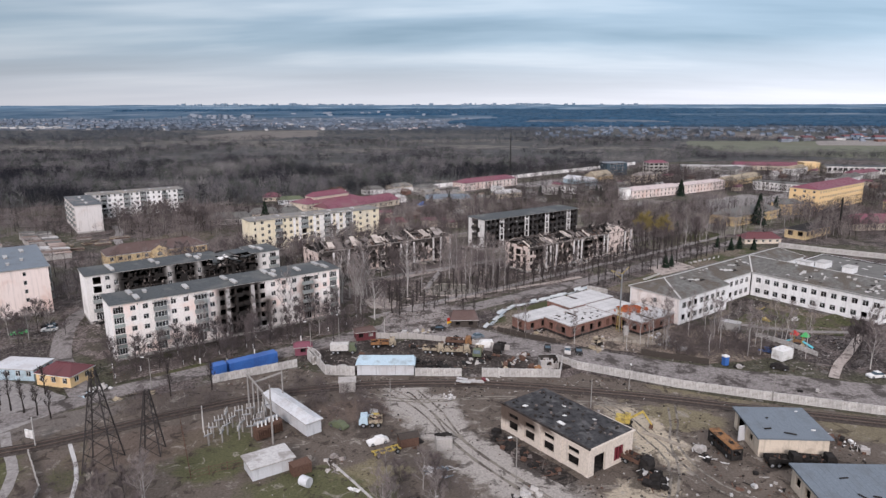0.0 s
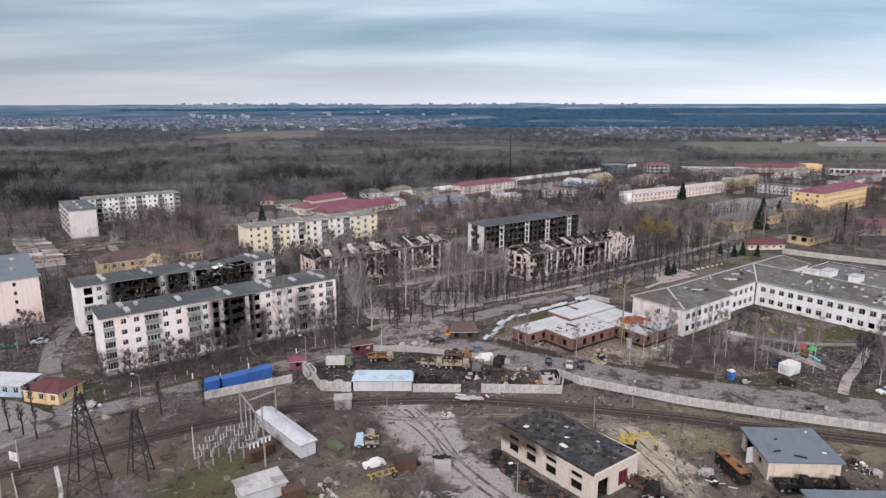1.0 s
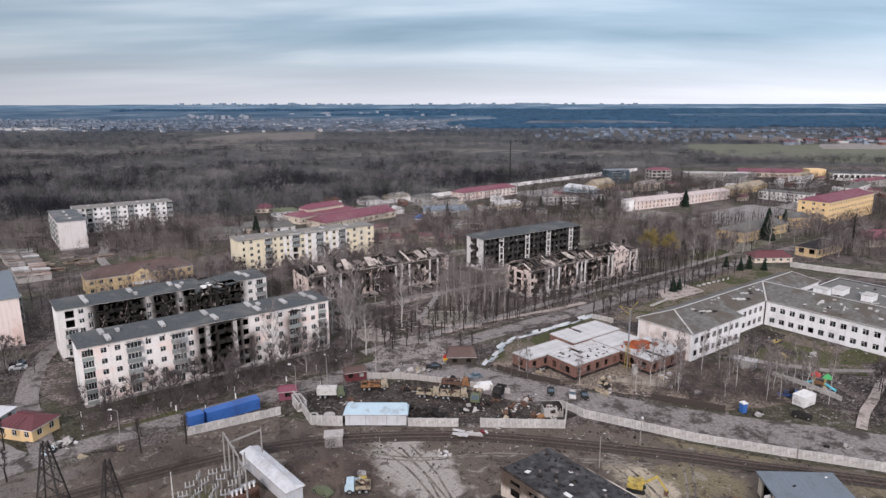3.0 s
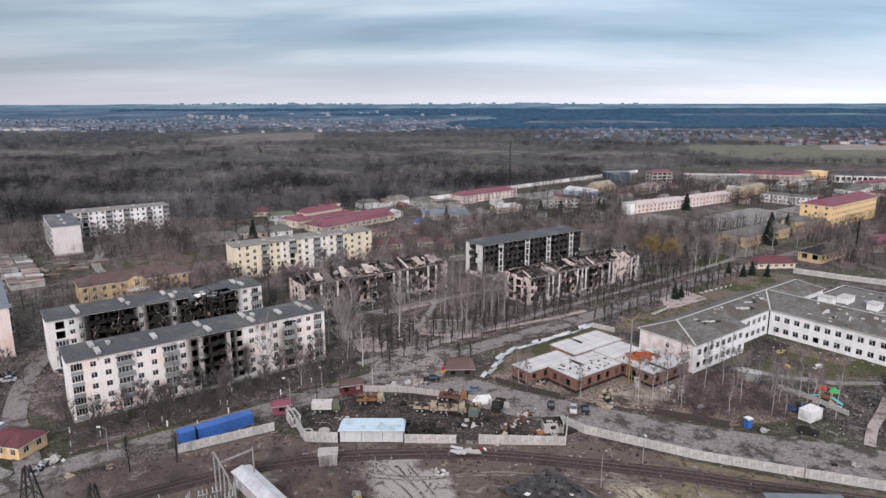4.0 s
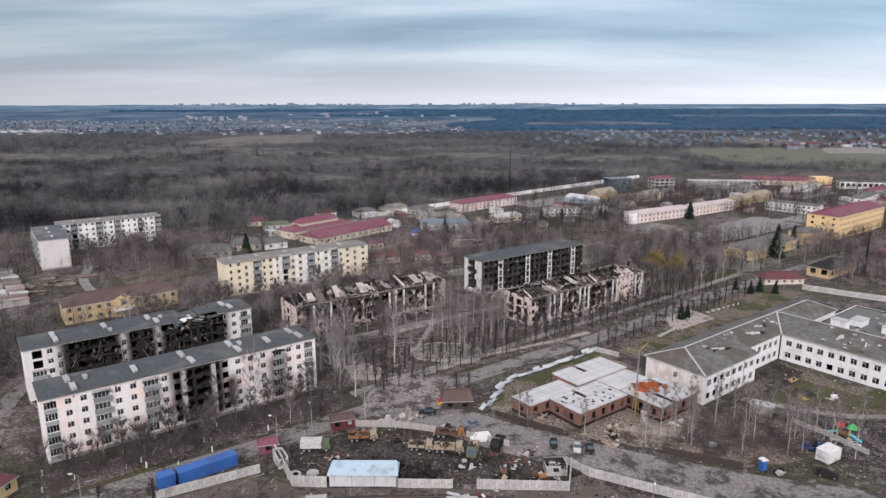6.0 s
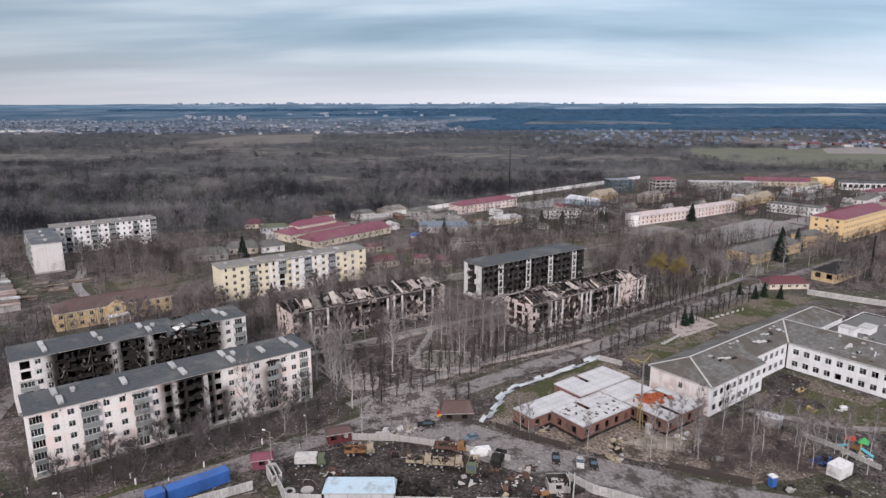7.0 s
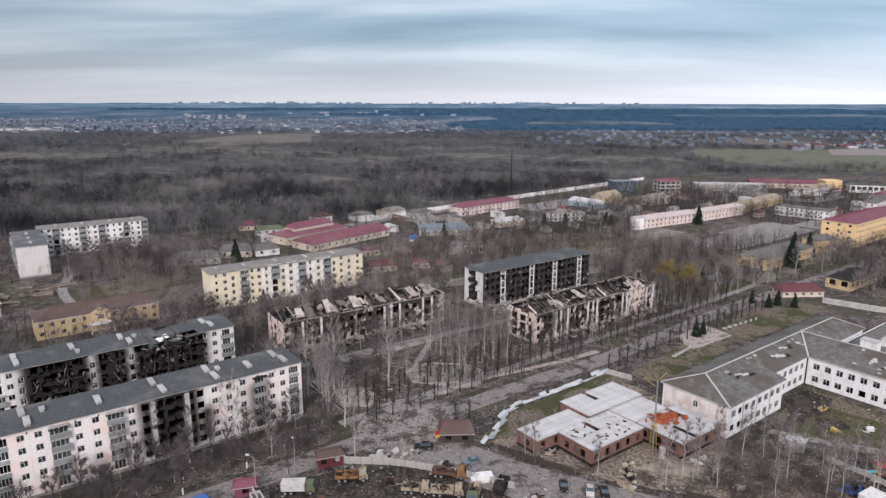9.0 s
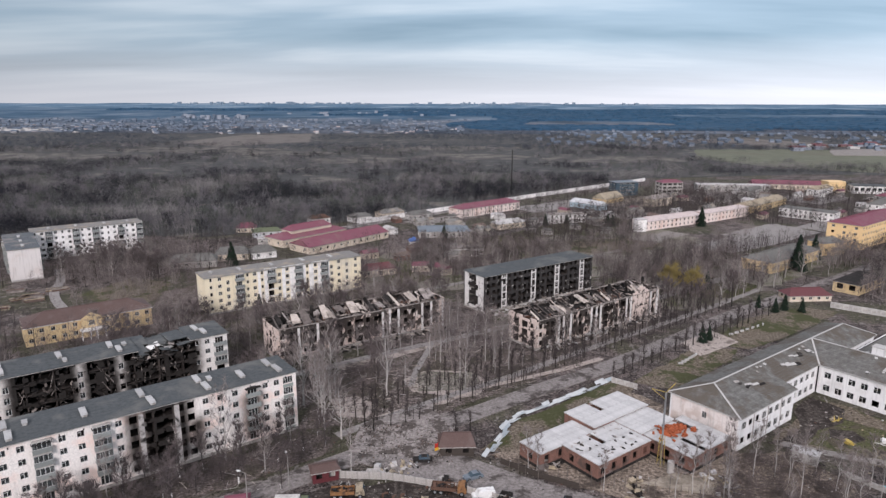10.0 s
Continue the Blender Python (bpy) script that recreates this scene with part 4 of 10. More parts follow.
def far_mat():
    """Far country: dark woods, fallow strips and pale fields in broad patches, tinted by distance with painted haze."""
    m, t, b = ntree("hazed_far_land")
    c = coords(t)
    broad = noise_tex(t, 0.0042, 6, 0.62, coords(t, "Object", (1.0, 0.75, 1.0)), 0.4)
    fine = noise_tex(t, 0.03, 4, 0.7, c)
    v = math_of(t, "ADD", broad, math_of(t, "MULTIPLY", math_of(t, "SUBTRACT", fine, 0.5), 0.16))
    # the blue in every tone is aerial haze put into the colour
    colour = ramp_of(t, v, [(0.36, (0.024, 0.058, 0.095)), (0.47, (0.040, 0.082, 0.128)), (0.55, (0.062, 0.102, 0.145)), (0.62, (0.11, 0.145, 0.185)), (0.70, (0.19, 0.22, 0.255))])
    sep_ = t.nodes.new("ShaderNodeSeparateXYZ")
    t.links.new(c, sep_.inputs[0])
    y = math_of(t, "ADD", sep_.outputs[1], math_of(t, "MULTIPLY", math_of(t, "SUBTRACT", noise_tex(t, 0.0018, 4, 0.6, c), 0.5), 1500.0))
    # nearer land gets a greyer, thinner haze tint
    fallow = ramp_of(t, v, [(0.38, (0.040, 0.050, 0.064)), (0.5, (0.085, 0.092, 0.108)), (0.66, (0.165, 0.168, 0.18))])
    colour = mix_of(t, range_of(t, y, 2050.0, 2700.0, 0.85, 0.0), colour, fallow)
    # farthest land turns paler blue, painted as thicker haze
    hazed_land = ramp_of(t, v, [(0.40, (0.060, 0.115, 0.170)), (0.52, (0.085, 0.150, 0.215)), (0.62, (0.17, 0.235, 0.29))])
    colour = mix_of(t, range_of(t, y, 3500.0, 4200.0, 0.0, 0.9), colour, hazed_land)
    t.links.new(colour, b.inputs["Base Color"])
    b.inputs["Roughness"].default_value = 0.95
    return m


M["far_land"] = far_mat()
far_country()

# ---- buildings ----
M["soot_front"] = sooty("white_plaster_with_fire_soot", (0.78, 0.735, 0.70), tint=(0.78, 0.60, 0.53), boxes=[(29.8, 36.0, 0.5, 15.0), (27.0, 28.5, 2.0, 13.6), (36.6, 38.2, 1.5, 14.4), (51.6, 54.0, 1.5, 10.5), (39.6, 41.0, 2.0, 8.5)])
M["soot_middle"] = sooty("burnt_out_plaster", (0.70, 0.67, 0.64), boxes=[(8.6, 22.2, 0.5, 16), (24.6, 31.4, 0.5, 16), (33.5, 51.4, 0.5, 16)])
M["soot_tall"] = sooty("charred_panel_wall", (0.40, 0.38, 0.36), 0.55, 0.30, 0.42, soot=(0.024, 0.022, 0.022))
M["soot_strip"] = sooty("pale_strip_with_soot", (0.42, 0.40, 0.385), 0.4, 0.46, 0.66)
M["stair_pale"] = sooty("pale_stair_plaster_with_soot", (0.62, 0.60, 0.58), 0.5, 0.56, 0.66)


def ruin_plaster(name, base, length, burn):
    """Pink plaster of a burnt-out shell: soot in upright tongues over the rooms, the foot and the end bays left pale."""
    m, t, b = ntree(name)
    c = coords(t)
    sep_ = t.nodes.new("ShaderNodeSeparateXYZ")
    t.links.new(c, sep_.inputs[0])
    g = noise_tex(t, 2.4, 6, 0.65, c)
    colour = ramp_of(t, g, [(0.3, tuple(x * 0.6 for x in base)), (0.52, base), (0.75, tuple(min(1, x * 1.25) for x in base))])
    colour = mix_of(t, range_of(t, noise_tex(t, 0.3, 4, 0.6, c), 0.46, 0.6, 0, 0.7), colour, (0.47, 0.45, 0.43))
    tongue = noise_tex(t, 1.0, 6, 0.62, coords(t, "Object", (0.62, 0.62, 0.30)), 0.5)
    storey = math_of(t, "MULTIPLY", range_of(t, sep_.outputs[2], 1.4, 3.0), burn)
    ends = math_of(t, "MULTIPLY", range_of(t, sep_.outputs[0], 1.5, 4.0), range_of(t, sep_.outputs[0], length - 4.0, length - 1.5, 1, 0))
    fac = range_of(t, math_of(t, "ADD", tongue, math_of(t, "MULTIPLY", storey, ends)), 0.515, 0.60, 0.0, 0.95)
    colour = mix_of(t, fac, colour, (0.024, 0.020, 0.018))
    t.links.new(colour, b.inputs["Base Color"])
    b.inputs["Roughness"].default_value = 0.92
    bump(t, b, g, 0.4)
    return m


M["ruin_wall"] = ruin_plaster("burnt_out_pink_plaster", (0.56, 0.45, 0.395), 60.0, 0.14)
M["ruin_wall_pale"] = ruin_plaster("scorched_pale_pink_plaster", (0.54, 0.445, 0.395), 62.0, 0.115)
M["soot_depot"] = sooty("scorched_cream_brick", (0.58, 0.51, 0.44), 0.22, soot=(0.085, 0.062, 0.05), boxes=[(-1.0, 5.6, 2.4, 6.0), (3.0, 9.6, 3.2, 6.0), (11.0, 13.6, 4.4, 6.0)])

M["red_bright"] = mat("red_plastic", (0.45, 0.04, 0.03), 0.5)
M["yellow_bright"] = mat("yellow_sign_paint", (0.75, 0.45, 0.05), 0.5)
M["ash_tan"] = mat("tan_ash_sheeting", (0.44, 0.385, 0.34), 0.95, var=0.35, fine=1.5, dirt=(0.10, 0.08, 0.07), dirt_amt=0.7, random_tint=0.6)
M["roof_mottle"] = mat("mottled_old_roof", (0.185, 0.18, 0.17), 0.9, var=0.3, big=0.2, dirt=(0.32, 0.265, 0.20), dirt_amt=0.7, fine=1.5)
M["soot_gable"] = sooty("scorched_gable_plaster", (0.60, 0.50, 0.45), 0.5, 0.52, 0.6)
LEVEL = 2.72


def balcony_data(kind):
    m = Mesh()
    m.box(-1.6, -0.95, -0.12, 1.6, 0.0, 0.0, "conc")
    m.box(-1.6, -0.95, 0.0, 1.6, -0.89, 1.0, "balc"), m.box(-1.6, -0.89, 0.0, -1.54, -0.002, 1.0, "balc"), m.box(1.54, -0.89, 0.0, 1.6, -0.002, 1.0, "balc")
    if kind == "glazed":
        m.box(-1.62, -0.97, 2.45, 1.62, 0.0, 2.53, "conc")
        for x in (-1.57, -0.8, 0.0, 0.8, 1.57):
            m.box(x - 0.04, -0.94, 1.0, x + 0.04, -0.86, 2.45, "frame")
        m.box(-1.57, -0.94, 1.0, 1.57, -0.86, 1.07, "frame"), m.box(-1.57, -0.94, 2.38, 1.57, -0.86, 2.45, "frame")
    return m.data("balcony")


BALC = {k: balcony_data(k) for k in ("open", "glazed")}
g_ = Mesh()
g_.box(-1.55, -0.91, 1.05, 1.55, -0.89, 2.4, "glass")
BALC_GLASS = g_.data("balcony_glazing")


def openings(cols, storeys, base=0.75, first=0):
    """Holes and fittings for a facade from columns of (x, kind)."""
    holes, fit = [], []
    for k in range(first, storeys):
        z = base + k * LEVEL
        for x, kind in cols:
            if kind == "w":
                holes.append((x - 0.66, x + 0.66, z + 0.8, z + 2.15)), fit.append((x, z + 0.8, 1.32, 1.35, 2, kind))
            elif kind == "n":
                holes.append((x - 0.45, x + 0.45, z + 0.85, z + 2.15)), fit.append((x, z + 0.85, 0.9, 1.3, 1, kind))
            elif kind == "s" and k < storeys - 1:
                holes.append((x - 0.6, x + 0.6, z + 1.7, z + 3.3)), fit.append((x, z + 1.7, 1.2, 1.6, 2, kind))
            elif kind in "bgh":
                holes.append((x - 1.1, x + 1.1, z + 0.05, z + 2.2)), fit.append((x, z + 0.05, 2.2, 2.15, 3, kind))
            elif kind == "l":
                holes.append((x - 1.2, x + 1.2, z + 0.6, z + 2.3)), fit.append((x, z + 0.6, 2.4, 1.7, 4, kind))
            elif kind == "x":
                holes.append((x - 0.75, x + 0.75, z + 0.6, z + 2.25))
            elif kind == "X":
                holes.append((x - 1.45, x + 1.45, z + 0.15, z + 2.35))
    return holes, fit


def dress(parent, org, ang, fit, rnd, broken=0.1, joined=False):
    c, s = math.cos(radians(ang)), math.sin(radians(ang))
    for x, z, w, h, n, kind in fit:
        if rnd.random() < broken * 0.5:
            continue
        put_window(parent, org, ang, x, z, w, h, n, 0.2, rnd.random() > broken, joined)
        if kind in "bgh" and z > 2:
            k = "glazed" if kind == "g" or (kind == "b" and rnd.random() < 0.5) else "open"
            b = part("balcony", BALC[k], parent)
            b.matrix_local = pose(org[0] + c * x, org[1] + s * x, z - 0.05, 0, 0, ang)
            if k == "glazed":
                q = part("balcony_glazing", BALC_GLASS, b)
                q.visible_shadow = False


def block(name, label, fl, rz, L, W, H, storeys, wall, front, back=(), left=(), right=(), seed=1, roof="felt", vents=(), broken=0.1, missing=None,
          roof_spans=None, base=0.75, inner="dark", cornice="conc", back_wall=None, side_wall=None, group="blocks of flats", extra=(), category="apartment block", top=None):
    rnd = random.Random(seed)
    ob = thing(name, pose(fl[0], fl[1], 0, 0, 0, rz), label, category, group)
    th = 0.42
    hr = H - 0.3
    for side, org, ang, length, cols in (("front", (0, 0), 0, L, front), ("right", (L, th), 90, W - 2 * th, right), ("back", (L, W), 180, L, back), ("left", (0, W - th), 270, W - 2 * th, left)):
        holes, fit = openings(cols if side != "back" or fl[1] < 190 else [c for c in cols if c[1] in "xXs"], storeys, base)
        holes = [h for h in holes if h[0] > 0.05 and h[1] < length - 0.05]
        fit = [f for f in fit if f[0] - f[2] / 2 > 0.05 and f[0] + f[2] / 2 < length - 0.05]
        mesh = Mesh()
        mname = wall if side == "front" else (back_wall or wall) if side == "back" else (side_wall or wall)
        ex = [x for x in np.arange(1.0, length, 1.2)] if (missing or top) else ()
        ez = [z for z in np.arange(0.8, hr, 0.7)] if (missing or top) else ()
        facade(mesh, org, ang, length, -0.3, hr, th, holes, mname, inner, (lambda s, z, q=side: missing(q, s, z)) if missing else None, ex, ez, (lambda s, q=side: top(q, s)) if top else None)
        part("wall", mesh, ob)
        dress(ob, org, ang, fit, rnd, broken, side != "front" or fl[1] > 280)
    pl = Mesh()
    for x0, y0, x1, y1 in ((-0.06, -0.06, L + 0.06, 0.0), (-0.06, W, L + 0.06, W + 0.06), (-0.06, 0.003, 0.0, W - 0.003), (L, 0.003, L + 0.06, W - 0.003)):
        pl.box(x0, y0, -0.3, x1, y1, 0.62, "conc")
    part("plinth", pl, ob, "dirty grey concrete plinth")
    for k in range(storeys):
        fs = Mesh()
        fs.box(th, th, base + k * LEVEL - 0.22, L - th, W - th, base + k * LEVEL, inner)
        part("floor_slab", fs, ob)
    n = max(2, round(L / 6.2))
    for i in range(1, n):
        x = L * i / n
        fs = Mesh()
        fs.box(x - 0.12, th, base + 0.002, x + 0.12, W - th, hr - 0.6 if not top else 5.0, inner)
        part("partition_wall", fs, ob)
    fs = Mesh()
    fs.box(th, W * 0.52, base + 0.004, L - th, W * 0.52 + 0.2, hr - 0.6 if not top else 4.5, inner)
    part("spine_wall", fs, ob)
    for x0, x1 in roof_spans if roof_spans is not None else [(-0.4, L + 0.4)]:
        r = Mesh()
        r.box(x0, -0.4, H - 0.296, x1, W + 0.4, H - 0.16, cornice)
        r.box(x0 + 0.03, -0.37, H - 0.158, x1 - 0.03, W + 0.37, H, roof)
        rf = part("roof", r, ob)
        k = Mesh()
        for x in np.arange(x0 + 1.0, x1 - 1.0, 1.0):
            k.box(x - 0.03, -0.36, H, x + 0.03, W + 0.36, H + 0.012, roof)
        part("roof_seams", k, rf)
    vent = Mesh()
    vent.box(-0.5, -2.0, 0, 0.5, 2.0, 0.42, "conc_white"), vent.box(-0.62, -2.12, 0.42, 0.62, 2.12, 0.52, "vent_cap")
    vd = vent.data("chimney")
    short = Mesh()
    short.box(-0.42, -0.9, 0, 0.42, 0.9, 0.5, "conc_white"), short.box(-0.52, -1.0, 0.5, 0.52, 1.0, 0.6, "vent_cap")
    sd = short.data("chimney")
    for x, y, big in vents:
        o = part("chimney", vd if big else sd, ob, "pale plastered ventilation stack")
        o.matrix_local = pose(x, y, H - 0.02, 0, 0, rnd.uniform(-2, 2))
    for fn in extra:
        fn(ob, rnd)
    return ob


def reg(L, n, kinds="w", off=0.0):
    return [(L * (i + 0.5) / n + off, kinds[i % len(kinds)]) for i in range(n)]


# near block, partly burnt
A_FRONT = [(1.7, "l"), (5.1, "w"), (8.1, "w"), (11.5, "g"), (15.0, "w"), (18.2, "w"), (21.8, "g"), (25.0, "w"), (27.7, "x"), (30.9, "x"), (32.8, "x"), (34.7, "x"), (37.1, "x"), (39.2, "x"), (42.4, "w"), (45.6, "w"), (48.9, "w"), (52.8, "h"), (55.9, "w"), (58.6, "w"), (61.4, "l")]


def a_missing(side, s, z):
    if side != "front":
        return False
    if 29.7 < s < 35.9 and 0.9 < z < 13.2:
        return not (32.5 < s < 33.2) and noise.noise(Vector((s * 0.7, z * 0.6, 4))) > 0.08
    return False


A_V = [(6.0, 8.4, 1), (6.6, 3.0, 1), (19.6, 5.4, 1), (9.6, 7.2, 0), (31.0, 8.2, 1), (32.0, 3.0, 1), (43.0, 8.4, 1), (43.6, 3.4, 1), (45.4, 7.0, 0), (52.0, 5.2, 1), (59.4, 8.2, 1), (60.2, 3.6, 1)]


def pilasters(ob, rnd):
    for x in (29.2, 36.3):
        m = Mesh()
        m.box(x - 0.5, -0.14, 0.6, x + 0.5, -0.003, 14.0, "soot_strip")
        part("pilaster", m, ob)
    for x in (1.7, 61.4):
        for k in range(5):
            m = Mesh()
            z = 0.75 + k * LEVEL
            m.box(x - 1.25, -0.07, z - 0.32, x + 1.25, -0.004, z + 0.56, "loggia")
            part("loggia_panel", m, ob, "grey-green loggia panel")
    for x in (11.5, 21.8, 52.8):
        m = Mesh()
        m.box(x - 1.75, -1.1, 13.55, x + 1.75, -0.004, 13.68, "charred")
        part("balcony_canopy", m, ob, "dark sheet canopy over a balcony column")
    m = Mesh()
    for s, sg in ((0.0, 1),):
        m.box(0.3, 0.02, 14.1, 63.1, 0.03, 14.2, "conc")
    for i in range(15):
        x = 2.0 + i * 4.2
        m.box(x - 0.12, -0.03, 13.75, x + 0.12, -0.004, 14.2, "charred")
    tagged(part("attic_vents", m, ob, "row of small dark attic vents"), kind="stuff")


block("apartment_block", "five-storey white and pink apartment block with a burnt-out middle section", (-86.2, 170.0), 37.2, 63.4, 11.4, 14.9, 5, "soot_front", A_FRONT, reg(63.4, 20, "wwbws"), [(5.5, "n"), (9.6, "l")], [(2.0, "n")], 11, vents=A_V, inner="burnt_inner", missing=a_missing, cornice="conc_white", side_wall="plaster_white", back_wall="plaster_white", extra=[pilasters])

# second block, gutted by fire
B_FRONT = [(2.9, "b"), (5.8, "w"), (8.0, "s")] + [(x, "x") for x in (10.8, 13.4, 17.6, 20.6, 26.0, 29.6, 35.2, 38.2, 44.8, 48.2)] + [(15.4, "X"), (41.5, "X")] + [(23.4, "s"), (32.6, "s"), (51.6, "n"), (54.2, "w"), (57.4, "b")]


def b_missing(side, s, z):
    if side == "left":
        return False
    lim = (9.4, 51.0) if side == "front" else (L_B - 50.5, L_B - 12.0)
    if lim[0] < s < lim[1] and not (22.3 < s < 24.6 or 31.4 < s < 33.4):
        bad = 0.12 if 36 < s < 50 else -0.06
        return z > 1.2 and noise.noise(Vector((s * 0.42, z * 0.62, 9.3))) + 0.35 * noise.noise(Vector((s * 1.3, z * 1.1, 3.3))) + (0.35 if z > 11.5 and 36 < s < 49.5 else 0) > -bad
    return False


L_B = 59.6


def b_wreck(ob, rnd):
    """Fallen roof slabs and hanging debris over the collapsed part."""
    r = Mesh()
    for x0, x1, y0, y1, dz, tl in ((37.0, 40.4, 5.2, 12.0, -0.3, 3), (40.4, 45.0, 4.4, 12.0, -0.75, -2), (45.0, 49.9, 2.6, 12.0, -0.25, -4), (37.0, 39.2, -0.4, 5.2, -0.9, 8), (46.6, 49.9, -0.3, 2.6, -0.8, -9)):
        r.obox(pose((x0 + x1) / 2, (y0 + y1) / 2, 14.45 + dz, tl, tl * 0.6, 0), x1 - x0, y1 - y0, 0.2, "felt")
    part("sagging_roof", r, ob, "sagging broken roof deck")
    for i in range(34):
        m = Mesh()
        x, y = rnd.uniform(36, 50), rnd.uniform(-0.2, 5.5)
        m.obox(pose(x, y, rnd.uniform(11.0, 14.0), rnd.uniform(-28, 28), rnd.uniform(-28, 28), rnd.uniform(0, 90)), rnd.uniform(1.2, 4.0), rnd.uniform(0.8, 2.2), 0.16, rnd.choice(["charred", "felt", "charred", "ash"]))
        part("fallen_slab", m, ob)
    m = Mesh()
    m.obox(pose(41.5, 4.0, 13.6, 12, -9, 20), 3.4, 2.2, 0.1, "white_paint"), m.obox(pose(44.6, 2.6, 13.2, 20, 6, 40), 2.4, 2.0, 0.1, "white_paint")
    part("torn_roof_sheet", m, ob, "torn white roof sheet")
    m = Mesh()
    for i in range(420):
        x, z = rnd.uniform(9.6, 50.5), rnd.uniform(1.2, 13.2)
        m.obox(pose(x, rnd.uniform(0.2, 5), z, rnd.uniform(0, 60), rnd.uniform(0, 60), rnd.uniform(0, 180)), rnd.uniform(0.3, 1.6), 0.2, rnd.uniform(0.3, 1.4), rnd.choice(["charred", "burnt_inner", "burnt_inner", "timber_burnt", "ash"]))
    for i in range(90):
        x, z = rnd.uniform(9.6, 50.5), rnd.uniform(2.0, 13.0)
        m.beam((x, rnd.uniform(-0.4, 1.2), z), (x + rnd.uniform(-1.6, 1.6), rnd.uniform(-0.8, 1.0), z - rnd.uniform(0.6, 2.8)), 0.09, 0.1, rnd.choice(["timber_burnt", "charred", "ash"]))
    tagged(part("debris", m, ob, "charred debris hanging in the open floors"), kind="stuff")


block("apartment_block", "five-storey apartment block gutted by fire with collapsed middle", (-108.2, 198.6), 37.4, L_B, 11.6, 14.7, 5, "soot_middle", B_FRONT, [(x, "X") for x in np.arange(3, 57, 4.2)], [(5.8, "n")], [(3.4, "n"), (8.0, "n")], 12, vents=[(7.4, 8.2, 1), (7.6, 3.6, 1), (20.0, 7.8, 1), (20.8, 3.2, 0), (31.6, 8.0, 1), (33.0, 3.6, 1), (34.8, 6.4, 0), (53.2, 8.0, 1), (54.4, 4.2, 1)],
      inner="burnt_inner", missing=b_missing, roof_spans=[(-0.4, 37.0), (49.8, L_B + 0.4)], extra=[b_wreck], side_wall="plaster_white", back_wall="soot_middle", broken=0.3)

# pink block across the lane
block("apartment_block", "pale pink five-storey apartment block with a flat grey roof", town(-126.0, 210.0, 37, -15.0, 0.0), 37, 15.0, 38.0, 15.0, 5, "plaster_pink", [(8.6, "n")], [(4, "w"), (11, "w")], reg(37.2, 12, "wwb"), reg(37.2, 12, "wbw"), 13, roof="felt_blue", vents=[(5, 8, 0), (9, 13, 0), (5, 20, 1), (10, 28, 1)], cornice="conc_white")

# yellow block
F_FRONT = [(2.2, "n"), (5.4, "w"), (8.4, "s"), (12.6, "b"), (15.8, "n"), (18.5, "w"), (21.4, "n"), (24.8, "g"), (28.2, "s"), (31.4, "w"), (35.9, "g"), (39.7, "n"), (43.2, "w"), (46.8, "g"), (50.2, "s"), (53.4, "w"), (57.0, "s"), (61.0, "w")]
F_V = [(4.0, 6.0, 0), (14.5, 5.5, 1), (27.0, 5.5, 1), (40, 6.0, 1), (52, 5.5, 1)]


def f_panels(ob, rnd):
    for x0, x1 in ((19.6, 20.7), (22.1, 23.5), (29.2, 30.5), (32.3, 34.6), (37.2, 39.0), (40.4, 42.3), (44.1, 45.5), (48.1, 49.3)):
        m = Mesh()
        m.box(x0, -0.045, 0.7, x1, -0.004, 13.6, "plaster_white")
        part("pier", m, ob, "white painted pier between windows")
    for x0, x1 in ((22.1, 27.4), (29.2, 34.6), (33.6, 38.2), (41.4, 48.6)):
        for k in range(5):
            m = Mesh()
            z = 0.75 + k * LEVEL
            m.box(x0, -0.05, z + 2.26, x1, -0.004, z + 2.68, "white_paint")
            part("spandrel", m, ob, "white painted spandrel")


block("apartment_block", "pale yellow five-storey apartment block with white balconies", (-88.2, 292.0), 35.6, 63.4, 10.8, 14.1, 5, "yellow_wall", F_FRONT, reg(63.4, 18, "wwbs"), [(5, "n")], [(5, "n")], 14, roof="roof_mottle", vents=F_V, extra=[f_panels], base=0.55)

# white blocks at the wood
block("apartment_block", "white five-storey panel block seen end-on beside the wood", (-188.5, 335.0), 36.5, 12.0, 40.0, 14.2, 5, "panel_aged", [], [(6, "w")], reg(39, 13, "wwb"), reg(39, 13, "wbw"), 15, vents=[(6, 6, 1), (6, 18, 1), (6, 30, 1)], roof="felt_worn", base=0.55)
block("apartment_block", "long white five-storey panel block beside the wood", (-202.5, 373.5), 36.5, 50.0, 12.0, 14.2, 5, "plaster_white", reg(50, 17, "nwgwnwb"), reg(50, 17, "wwb"), [(4, "w"), (8, "w")], [(4, "b"), (8, "w")], 16, vents=[(8, 6, 1), (20, 6, 1), (33, 6, 1), (44, 6, 1)], roof="roof_mottle", base=0.55)

# burnt tall block
D_STAIR = (9.5, 24.3, 36.9, 51.0)
D_FRONT = [(x, "x") for x in (2.0, 4.6, 7.0, 12.2, 14.8, 17.4, 20.0, 22.2, 27.0, 29.6, 32.2, 34.6, 39.6, 42.2, 44.8, 47.4, 53.4, 55.4)] + [(x, "s") for x in D_STAIR]


def d_missing(side, s, z):
    if side == "left":
        return 2.4 + 0.8 * noise.noise(Vector((z * 0.6, 1, 2))) < s < 7.6 + 1.6 * noise.noise(Vector((z * 0.5, 4, 2))) and z > 1.2
    if side == "right":
        return False
    return z > 1 and noise.noise(Vector((s * 0.7, z * 0.6, 1.7))) > 0.20 and min(abs(s - q) for q in D_STAIR) > 1.4


